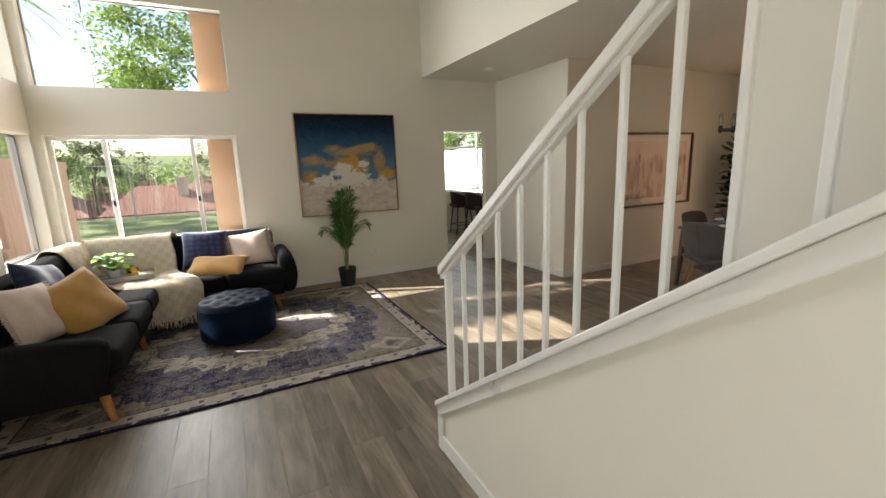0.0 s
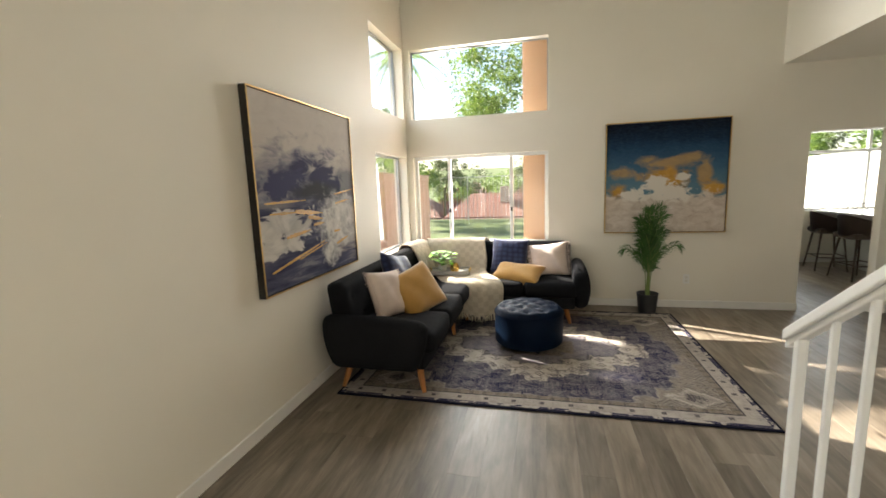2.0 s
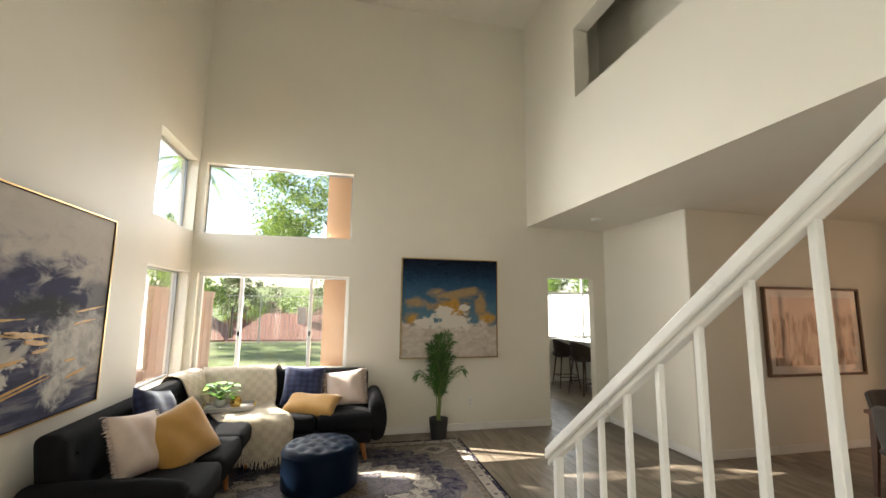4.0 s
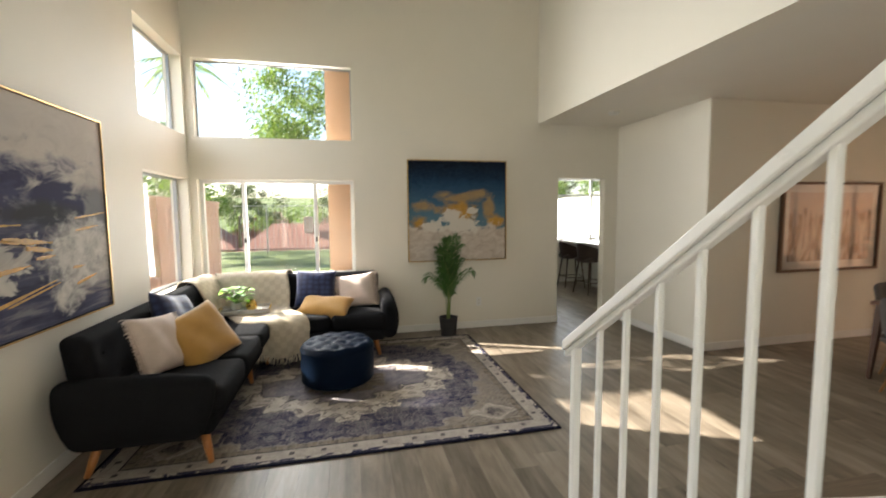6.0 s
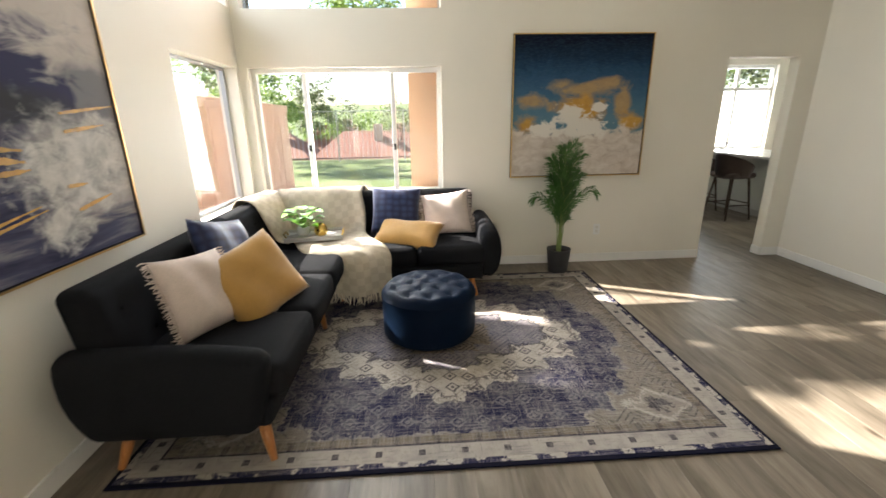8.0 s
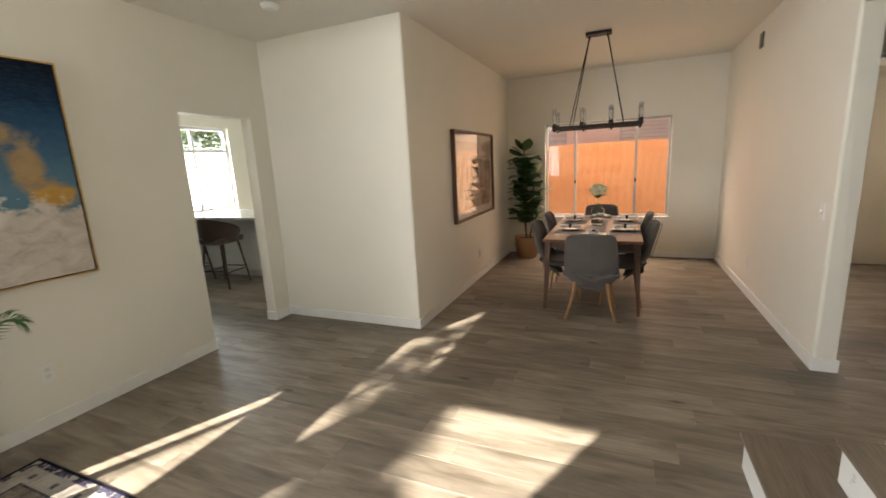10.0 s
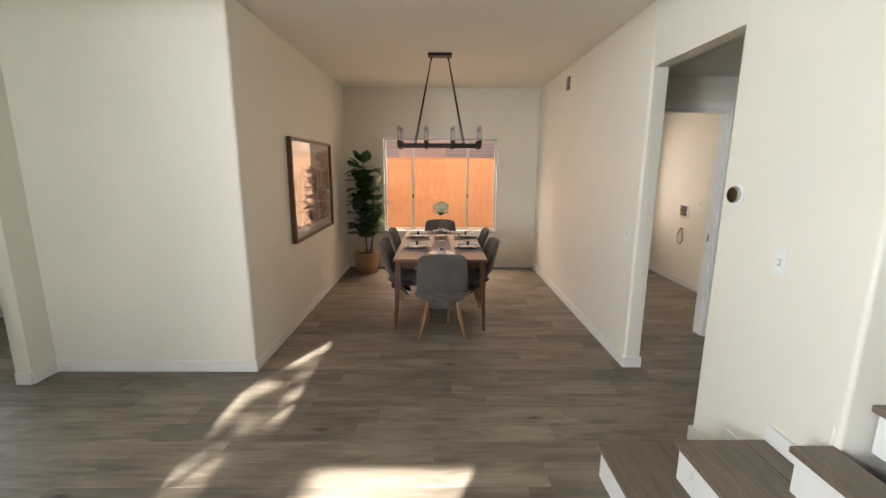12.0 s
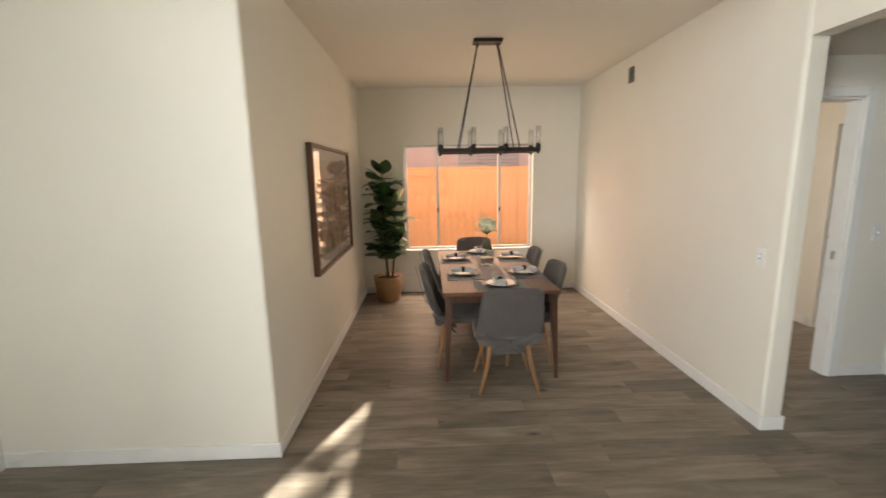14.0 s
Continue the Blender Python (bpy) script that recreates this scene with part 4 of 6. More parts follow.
# seat cushions
for x, y, sx, sy in ((-0.72, 3.70, 0.72, 0.60), (-0.72, 4.31, 0.72, 0.60), (-0.72, 4.92, 0.72, 0.60), (-0.72, 5.48, 0.72, 0.60), (-0.06, 5.46, 0.58, 0.70), (0.53, 5.46, 0.58, 0.70)):
    part("seat_cushion", rbox(sx, sy - 0.006, 0.17, 0.045, 8, (0.01, 0.01, 0.022), pose(x, y, 0.385)), SOFA, sofa, smooth=True)


def tufted_back(length, m, cols):
    """A backrest that leans back, with two rows of sunk buttons."""
    spots = [(-length / 2 + (i + 0.5 + (0.0 if r == 0 else 0.5)) * length / cols, z) for r, z in ((0, 0.13), (1, -0.04)) for i in range(cols - r)]

    def shape(co, u):
        front = max(0.0, u.x)
        dip = sum(math.exp(-(((co.y - s) ** 2 + (co.z - z) ** 2) / 0.0022)) for s, z in spots)
        broad = sum(math.exp(-(((co.y - s) ** 2 + (co.z - z) ** 2) / 0.012)) for s, z in spots)
        return Vector((co.x - front * (0.022 * dip + 0.012 * broad) - 0.13 * (co.z + 0.26), co.y, co.z))

    bm = rbox(0.17, length, 0.54, 0.06, 26, (0.012, 0.0, 0.0), None, shape)
    bm.transform(m)
    ob = part("backrest", bm, SOFA, sofa, smooth=True)
    for s, z in spots:
        bt = part("button", lathed([(0.004, 0), (0.011, 0.002), (0.009, 0.006), (0.002, 0.008)], 10), BUTTON, ob)
        bt.matrix_basis = m @ pose(0.068 - 0.13 * (z + 0.26), s, z, 0, 90)
    return ob


tufted_back(2.60, pose(-1.10, 4.70, 0.575), 8)
tufted_back(2.05, pose(-0.235, 5.81, 0.575, 0, 0, -90), 6)


def arm(m):
    """A padded arm, its end rounded, narrowing to the foot."""
    def shape(co, u):
        t = (co.z + 0.215) / 0.43
        k = 1.0 - 0.20 * (1 - t) ** 2
        bow = 0.035 * math.sin(math.pi * min(1, max(0, t)))
        top = -0.045 * max(0.0, u.x) ** 2 * max(0.0, t) ** 2
        return Vector((co.x * k, co.y + bow * (-1 if u.y < 0 else 0.2), co.z + top))
    return part("arm", _arm_mesh(shape, m), SOFA, sofa, smooth=True)


def _arm_mesh(shape, m):
    bm = rbox(0.86, 0.135, 0.43, 0.064, 14, (0, 0.012, 0), None, shape)
    bm.transform(m)
    return bm


arm(pose(-0.825, 3.375, 0.385))
arm(pose(0.86, 5.50, 0.40, 0, 0, -90) @ Matrix.Diagonal((0.93, -1, 1.08, 1)))


def leg(x, y, dx, dy):
    part("leg", tubed([(x, y, 0.20), (x + dx * 0.5, y + dy * 0.5, 0.09), (x + dx, y + dy, 0.0)], [0.03, 0.025, 0.017], 14), LEGWOOD, sofa, smooth=True)


for x, y, dx, dy in ((-1.07, 3.43, -0.05, -0.06), (-0.49, 3.43, 0.05, -0.06), (-0.50, 4.66, 0.03, 0.0), (-1.18, 5.86, -0.04, 0.03), (0.70, 5.22, 0.05, -0.05), (0.74, 5.85, 0.05, 0.03), (-0.44, 5.18, 0.02, -0.02), (-1.16, 4.66, -0.03, 0)):
    leg(x, y, dx, dy)


# cushions that lie on the sofa
def pillow_mesh(w, h, d, n=22, seed=0):
    bm = bmesh.new()
    grids = []
    rnd = random.Random(seed)
    ph = [rnd.uniform(0, 6.28) for _ in range(6)]
    for s in (1, -1):
        g = []
        for i in range(n + 1):
            row = []
            for j in range(n + 1):
                u, v = 2 * i / n - 1, 2 * j / n - 1
                px = u * w / 2 * (1 - 0.07 * (1 - v * v))
                py = v * h / 2 * (1 - 0.07 * (1 - u * u))
                pz = s * d / 2 * (max(0, (1 - u ** 4)) * max(0, (1 - v ** 4))) ** 0.55
                pz *= 1 + 0.10 * math.sin(3.2 * u + ph[0]) * math.sin(2.7 * v + ph[1]) + 0.06 * math.sin(6.5 * u + ph[2] + 3 * v)
                row.append(bm.verts.new((px, py, pz)))
            g.append(row)
        for i in range(n):
            for j in range(n):
                q = (g[i][j], g[i + 1][j], g[i + 1][j + 1], g[i][j + 1])
                bm.faces.new(q if s > 0 else q[::-1])
    bmesh.ops.remove_doubles(bm, verts=bm.verts, dist=1e-4)
    return bm


MUSTARD = fabric("mustard_velvet", (0.50, 0.285, 0.085), 220, 0.8, 0.12, 0.5)
BLUSH = fabric("pale_blush_linen", (0.66, 0.56, 0.51), 180, 0.9, 0.12, 0.2)


def honeycomb(name, base, lighter):
    m, nt, b = shader(name, 0.55, 0, base, 0.3)
    v = coords(nt, (1, 1.15, 1))
    vo = node(nt, "ShaderNodeTexVoronoi", Scale=15.0, Randomness=0.25)
    nt.links.new(v, vo.inputs["Vector"])
    nt.links.new(ramp(nt, vo.outputs["Distance"], [(0.15, lighter), (0.65, base)]), b.inputs["Base Color"])
    b.inputs["Sheen Weight"].default_value = 0.25
    bump(nt, b, vo.outputs["Distance"], -0.9, 0.02)
    return m


NAVY = honeycomb("navy_quilted_velvet", (0.010, 0.016, 0.06), (0.035, 0.055, 0.15))


def cushion(name, m, w, h, d, mat, label, seed, fringe=None):
    c = thing(name, m, label, "cushion")
    part("cover", pillow_mesh(w, h, d, seed=seed), mat, c, smooth=True)
    if fringe:
        rnd = random.Random(seed)
        for s in (-1, 1):
            bm = bmesh.new()
            for k in range(46):
                v = -h / 2 + (k + 0.5) * h / 46
                x0 = s * w / 2 * (1 - 0.07 * (1 - (2 * v / h) ** 2))
                L = 0.034 + 0.02 * rnd.random()
                tube(bm, [(x0, v, 0), (x0 + s * L * 0.6, v + rnd.uniform(-0.006, 0.006), rnd.uniform(-0.008, 0.008)), (x0 + s * L, v + rnd.uniform(-0.01, 0.01), rnd.uniform(-0.012, 0.012))], [0.003, 0.0035, 0.002], 4)
            part("fringe", bm, fringe, c)
    return c


def facing(x, y, z, yaw, lean, spin=0.0):
    """The pose of a cushion whose face looks along yaw (degrees from +x), leaning back by lean, spun in its plane."""
    return pose(x, y, z, 0, 0, yaw) @ pose(0, 0, 0, 0, 90 - lean, 0) @ pose(0, 0, 0, 0, 0, 90 + spin)


cushion("throw_pillow", facing(-0.86, 3.81, 0.68, -14, 24, -8), 0.42, 0.42, 0.16, BLUSH, "pale blush linen cushion with frayed fringe on the sofa", 1, BLUSH)
cushion("throw_pillow", facing(-0.68, 4.07, 0.645, -30, 32, 12), 0.54, 0.46, 0.17, MUSTARD, "mustard velvet cushion standing against the others", 2)
cushion("throw_pillow", facing(-0.95, 4.36, 0.70, -4, 20, -14), 0.52, 0.50, 0.16, NAVY, "navy quilted velvet cushion on the sofa", 3)
cushion("throw_pillow", facing(0.05, 5.655, 0.70, -90, 20, -3), 0.46, 0.44, 0.15, NAVY, "navy quilted velvet cushion against the backrest", 4)
cushion("throw_pillow", facing(0.52, 5.60, 0.665, -99, 26, 8), 0.44, 0.42, 0.16, BLUSH, "pale blush linen cushion with fringe beside the arm", 5, BLUSH)
cushion("throw_pillow", facing(0.16, 5.37, 0.54, -104, 66, -4), 0.60, 0.36, 0.15, MUSTARD, "mustard velvet cushion lying on the seat", 6)


# a knitted throw over the corner
def throw_material():
    m, nt, b = shader("cream_knit", 0.95, 0, (0.62, 0.55, 0.43), 0.1)
    tc = nt.nodes.new("ShaderNodeTexCoord")
    mp = nt.nodes.new("ShaderNodeMapping")
    nt.links.new(tc.outputs["UV"], mp.inputs["Vector"])
    br = node(nt, "ShaderNodeTexChecker", Scale=17.0)
    nt.links.new(mp.outputs["Vector"], br.inputs["Vector"])
    wv = node(nt, "ShaderNodeTexWave", Scale=34.0, Distortion=1.5)
    nt.links.new(mp.outputs["Vector"], wv.inputs["Vector"])
    n = noise_tex(nt, mp.outputs["Vector"], 90, 3)
    c = mix(nt, maths(nt, "MULTIPLY", br.outputs["Fac"], 0.5), (0.68, 0.61, 0.49), (0.50, 0.43, 0.32))
    c = mix(nt, maths(nt, "MULTIPLY", n, 0.35), c, (0.74, 0.68, 0.57))
    nt.links.new(c, b.inputs["Base Color"])
    bump(nt, b, maths(nt, "ADD", wv.outputs["Fac"], maths(nt, "MULTIPLY", br.outputs["Fac"], 0.8)), 0.7, 0.006)
    return m


KNIT = throw_material()


def drape(profile, across, width, wob, seed, fringe_end=True, name="throw_blanket", label="", flare=0.0):
    """A cloth laid along a profile of points, as wide as given, with folds; a fringe hangs from its end."""
    t = thing(name, pose(0, 0, 0), label, "blanket")
    pts = [Vector(p) for p in profile]
    fine = []
    for a, b, c, d in zip([pts[0]] + pts[:-2], pts[:-1], pts[1:], pts[2:] + [pts[-1]]):
        for i in range(8):
            s = i / 8
            fine.append(0.5 * ((2 * b) + (c - a) * s + (2 * a - 5 * b + 4 * c - d) * s * s + (3 * b - a - 3 * c + d) * s ** 3))
    fine.append(pts[-1])
    ac = Vector(across).normalized()
    n = 28
    bm = bmesh.new()
    uvl = bm.loops.layers.uv.new("UVMap")
    grid, dist = [], 0.0
    for k, p in enumerate(fine):
        if k:
            dist += (p - fine[k - 1]).length
        tn = (fine[min(k + 1, len(fine) - 1)] - fine[max(k - 1, 0)]).normalized()
        nm = ac.cross(tn).normalized()
        row = []
        for j in range(n + 1):
            u = j / n - 0.5
            w = width * (1 + flare * k / len(fine)) * (1 + 0.05 * math.sin(k * 0.23 + seed))
            f = wob * (0.35 + 0.65 * k / len(fine)) * (math.sin(u * 17 + seed + k * 0.05) + 0.5 * math.sin(u * 31 + 2 * seed))
            row.append((bm.verts.new(p + ac * (u * w) + nm * f + tn * 0.02 * math.sin(u * 9 + seed)), (u * w, dist)))
        grid.append(row)
    for i in range(len(grid) - 1):
        for j in range(n):
            q = (grid[i][j], grid[i][j + 1], grid[i + 1][j + 1], grid[i + 1][j])
            f = bm.faces.new([v[0] for v in q])
            for lp, v in zip(f.loops, q):
                lp[uvl].uv = v[1]
    ends = [v[0].co.copy() for v in grid[-1]]
    ob = part("cloth", bm, KNIT, t, smooth=True)
    so = ob.modifiers.new("thick", "SOLIDIFY")
    so.thickness, so.offset = 0.010, 0
    if fringe_end:
        rnd = random.Random(seed)
        bm = bmesh.new()
        for e in ends:
            for _ in range(2):
                q = e + ac * rnd.uniform(-0.008, 0.008)
                tube(bm, [q + Vector((0, 0, 0.004)), q + Vector((rnd.uniform(-0.012, 0.012), rnd.uniform(-0.012, 0.012), -0.035)), q + Vector((rnd.uniform(-0.02, 0.02), rnd.uniform(-0.02, 0.02), -0.075))], [0.0055, 0.005, 0.002], 5)
        part("fringe", bm, KNIT, t)
    return t


drape([(-0.66, 5.965, 0.79), (-0.66, 5.885, 0.895), (-0.65, 5.755, 0.87), (-0.64, 5.69, 0.72), (-0.62, 5.62, 0.545), (-0.55, 5.45, 0.52), (-0.45, 5.25, 0.52), (-0.35, 5.06, 0.515), (-0.27, 4.985, 0.44), (-0.255, 4.965, 0.30), (-0.25, 4.96, 0.15)],
      (1, 0.06, 0), 0.86, 0.009, 1.3, label="cream knitted throw with fringe draped over the sofa corner", flare=-0.36)
drape([(-1.26, 5.52, 0.80), (-1.20, 5.52, 0.895), (-1.07, 5.52, 0.87), (-0.99, 5.52, 0.74), (-0.94, 5.52, 0.60), (-0.90, 5.52, 0.54), (-0.80, 5.52, 0.525)],
      (0.12, 1, 0), 0.52, 0.006, 2.1, fringe_end=False, label="cream knitted throw lying over the backrest in the corner")

# tray with a small plant and a gold pot
MARBLE = plain("pale_grey_marble", (0.55, 0.54, 0.53), 0.25, var=0.12, scale=4)
BRASS = plain("polished_brass", (0.72, 0.50, 0.14), 0.25, 1.0, var=0.1)
tray = thing("serving_tray", pose(-0.66, 5.40, 0.535, 0, 0, 8), "pale rectangular tray with brass handles on the throw", "tray")
part("board", boxed(-0.24, 0.24, -0.16, 0.16, 0.0, 0.016, 0.005, 2), MARBLE, tray)
for s in (-1, 1):
    part("rim", boxed(-0.24, 0.24, s * 0.15 - 0.006, s * 0.15 + 0.006, 0.0165, 0.04, 0.003), MARBLE, tray)
    part("handle", tubed([(s * 0.232, -0.06, 0.016), (s * 0.25, -0.055, 0.05), (s * 0.25, 0.055, 0.05), (s * 0.232, 0.06, 0.016)], 0.006), BRASS, tray, "brass handle")
BRIGHTLEAF = plain("bright_green_leaf", (0.13, 0.33, 0.015), 0.5, var=0.6, scale=12)
sp = thing("potted_plant", pose(-0.76, 5.42, 0.552), "small bright green leafy plant in a white pot", "plant")
part("pot", lathed([(0.035, 0), (0.05, 0.01), (0.055, 0.07), (0.048, 0.075), (0.044, 0.06)], 20), plain("white_ceramic", (0.78, 0.77, 0.75), 0.25, var=0.03), sp, "white ceramic pot", True)
rnd = random.Random(5)


def broad_leaf(base, tip, width, curl=0.2, n=6):
    """A leaf with a bent midrib, wide in the middle."""
    bm = bmesh.new()
    base, tip = Vector(base), Vector(tip)
    d = tip - base
    side = d.cross(Vector((0, 0, 1)))
    side = side.normalized() if side.length > 1e-4 else Vector((1, 0, 0))
    up = side.cross(d).normalized()
    rows = []
    for i in range(n + 1):
        t = i / n
        w = width * math.sin(math.pi * (0.06 + 0.9 * t) ** 0.85) ** 0.8 if 0 < i < n else width * 0.06
        c = base + d * t + up * (curl * d.length * math.sin(math.pi * t))
        rows.append([bm.verts.new(c - side * w + up * 0.18 * w), bm.verts.new(c), bm.verts.new(c + side * w + up * 0.18 * w)])
    for a, b in zip(rows, rows[1:]):
        bm.faces.new((a[0], a[1], b[1], b[0]))
        bm.faces.new((a[1], a[2], b[2], b[1]))
    return bm


for k in range(24):
    a = k * 2.399
    r0, h = 0.04 + 0.07 * rnd.random(), 0.04 + 0.13 * rnd.random()
    p = Vector((math.cos(a) * r0, math.sin(a) * r0, 0.05 + h))
    part("stem", tubed([(0, 0, 0.06), (p.x * 0.6, p.y * 0.6, 0.05 + h * 0.8), tuple(p)], 0.003, 5), BRIGHTLEAF, sp)
    part("leaf", broad_leaf(p, p + Vector((math.cos(a) * 0.10, math.sin(a) * 0.10, -0.01 + 0.03 * rnd.random())), 0.048, 0.15), BRIGHTLEAF, sp, smooth=True)
gp = thing("gold_vase", pose(-0.60, 5.39, 0.552), "small ribbed gold vase on the tray", "vase")
part("body", lathed([(0.03, 0), (0.05, 0.01), (0.058, 0.04), (0.052, 0.075), (0.034, 0.10), (0.03, 0.105), (0.026, 0.10)], 24), BRASS, gp, smooth=True)

# ottoman
VELVET = fabric("navy_velvet", (0.0022, 0.0075, 0.021), 320, 0.5, 0.2, 0.05)
VELVET.node_tree.nodes["Principled BSDF"].inputs["Sheen Tint"].default_value = (0.12, 0.30, 0.65, 1)
ot = thing("ottoman", pose(0.315, 4.50, 0.012), "round navy velvet ottoman with a tufted top", "ottoman")
R, HT = 0.325, 0.40
tufts = [(0.0, 0.0)] + [(0.125 * math.cos(a * math.tau / 6), 0.125 * math.sin(a * math.tau / 6)) for a in range(6)] + [(0.24 * math.cos((a + 0.5) * math.tau / 10), 0.24 * math.sin((a + 0.5) * math.tau / 10)) for a in range(10)]
part("body", lathed([(R - 0.015, 0.045), (R, 0.06), (R + 0.004, 0.2), (R, HT - 0.07), (R - 0.003, HT - 0.062), (R - 0.012, HT - 0.058)], 48), VELVET, ot, smooth=True)
bm = bmesh.new()
rings = []
for i in range(27):
    t = i / 26
    rr = (R + 0.008) * math.sin(t * math.pi / 2) if i < 26 else R + 0.008
    rings.append([bm.verts.new((rr * math.cos(k * math.tau / 72), rr * math.sin(k * math.tau / 72), 0)) for k in range(72)])
rings.append([bm.verts.new(((R + 0.006) * math.cos(k * math.tau / 72), (R + 0.006) * math.sin(k * math.tau / 72), -1)) for k in range(72)])
for a, b in zip(rings, rings[1:]):
    for k in range(72):
        bm.faces.new((a[k], a[(k + 1) % 72], b[(k + 1) % 72], b[k]))
for v in bm.verts:
    if v.co.z < -0.5:
        v.co.z = HT - 0.065
        continue
    r = math.hypot(v.co.x, v.co.y)
    edge = max(0.0, (r - R + 0.06) / 0.068)
    z = HT + 0.03 * (1 - (r / R) ** 2) - 0.055 * edge ** 2.2
    dp = sum(math.exp(-((v.co.x - a) ** 2 + (v.co.y - b) ** 2) / 0.0009) for a, b in tufts)
    br = sum(math.exp(-((v.co.x - a) ** 2 + (v.co.y - b) ** 2) / 0.0045) for a, b in tufts)
    v.co.z = z - 0.014 * dp - 0.016 * br
bmesh.ops.remove_doubles(bm, verts=bm.verts, dist=1e-5)
part("top", bm, VELVET, ot, "deep buttoned velvet top", True)
for a, b in tufts:
    z = HT + 0.03 * (1 - (math.hypot(a, b) / R) ** 2) - 0.034
    part("button", lathed([(0.004, z), (0.012, z + 0.003), (0.009, z + 0.008), (0.002, z + 0.010)], 10, (a, b, 0)), VELVET, ot)
for k in range(4):
    a = k * math.tau / 4 + 0.4
    part("foot", lathed([(0.016, 0.0), (0.022, 0.045), (0.022, 0.05)], 12, (0.24 * math.cos(a), 0.24 * math.sin(a), 0)), BLACK_PLASTIC, ot)

# paintings
GOLD = plain("gold_leaf_frame", (0.62, 0.42, 0.17), 0.35, 0.85, var=0.15, scale=15)


def art_coords(nt):
    tc = nt.nodes.new("ShaderNodeTexCoord")
    sep = nt.nodes.new("ShaderNodeSeparateXYZ")
    nt.links.new(tc.outputs["Object"], sep.inputs[0])
    return tc.outputs["Object"], sep.outputs[0], sep.outputs[2]


def stretched(nt, vec, scale):
    mp = nt.nodes.new("ShaderNodeMapping")
    mp.inputs["Scale"].default_value = scale
    nt.links.new(vec, mp.inputs["Vector"])
    return mp.outputs["Vector"]


def near(nt, x, z, cx, cz, rx, rz):
    """1 at the centre, falling to 0 on an ellipse."""
    dx = maths(nt, "DIVIDE", maths(nt, "SUBTRACT", x, cx), rx)
    dz = maths(nt, "DIVIDE", maths(nt, "SUBTRACT", z, cz), rz)
    r = maths(nt, "SQRT", maths(nt, "ADD", maths(nt, "MULTIPLY", dx, dx), maths(nt, "MULTIPLY", dz, dz)))
    return maths(nt, "SUBTRACT", 1.0, r)


def daub(nt, x, z, by, cx, cz, rx, rz, lo, hi, amount):
    """The share of a daub of paint with a ragged outline."""
    n = maths(nt, "MULTIPLY", maths(nt, "SUBTRACT", by, 0.5), amount)
    return ramp(nt, maths(nt, "ADD", near(nt, x, z, cx, cz, rx, rz), n), [(lo, 0.0), (hi, 1.0)])


def blue_gold_art():
    m, nt, b = shader("blue_gold_cream_paint", 0.8, 0, (0.3, 0.3, 0.3), 0.15)
    v, x, z = art_coords(nt)
    big = noise_tex(nt, stretched(nt, v, (1.5, 1, 2.4)), 2.4, 5, 0.6, 0.5)
    mid = noise_tex(nt, stretched(nt, v, (2.2, 1, 3.6)), 3.6, 6, 0.66, 0.6)
    fine = noise_tex(nt, stretched(nt, v, (3, 1, 9)), 9, 5, 0.7)
    h = maths(nt, "ADD", z, maths(nt, "MULTIPLY", maths(nt, "SUBTRACT", mid, 0.5), 0.22))
    col = ramp(nt, maths(nt, "ADD", maths(nt, "MULTIPLY", h, 0.77), 0.5), [(0.42, (0.10, 0.20, 0.27)), (0.6, (0.05, 0.125, 0.21)), (0.72, (0.026, 0.075, 0.15)), (0.84, (0.009, 0.028, 0.065)), (0.97, (0.003, 0.006, 0.018))])
    col = mix(nt, ramp(nt, fine, [(0.45, 0.0), (0.75, 0.14)]), col, (0.13, 0.22, 0.28))
    gold = ramp(nt, mid, [(0.3, (0.40, 0.21, 0.05)), (0.7, (0.60, 0.35, 0.085))])
    dull = mix(nt, 0.45, gold, (0.20, 0.22, 0.22))
    cream = ramp(nt, mid, [(0.3, (0.46, 0.385, 0.325)), (0.55, (0.60, 0.53, 0.47)), (0.75, (0.70, 0.65, 0.60))])
    for cx, cz, rx, rz, paint_c in ((0.02, 0.17, 0.42, 0.10, dull), (0.30, 0.22, 0.24, 0.10, dull), (-0.46, 0.06, 0.20, 0.10, dull), (0.42, 0.04, 0.11, 0.20, dull), (-0.02, 0.03, 0.34, 0.13, gold), (0.08, -0.04, 0.20, 0.16, gold), (-0.52, -0.14, 0.16, 0.11, gold), (0.54, -0.14, 0.16, 0.13, gold)):
        col = mix(nt, daub(nt, x, z, big, cx, cz, rx, rz, 0.10, 0.62, 2.0), col, paint_c)
    low = maths(nt, "ADD", maths(nt, "MULTIPLY", z, -1.0), maths(nt, "MULTIPLY", maths(nt, "SUBTRACT", mid, 0.5), 0.42))
    col = mix(nt, ramp(nt, low, [(0.17, 0.0), (0.23, 1.0)]), col, cream)
    for cx, cz, rx, rz in ((-0.10, -0.08, 0.17, 0.15), (0.05, -0.18, 0.30, 0.14), (0.20, 0.0, 0.10, 0.05), (-0.34, -0.20, 0.18, 0.09)):
        col = mix(nt, daub(nt, x, z, mid, cx, cz, rx, rz, 0.08, 0.34, 2.4), col, (0.68, 0.64, 0.58))
    nt.links.new(col, b.inputs["Base Color"])
    bump(nt, b, maths(nt, "ADD", mid, fine), 0.15, 0.004)
    return m


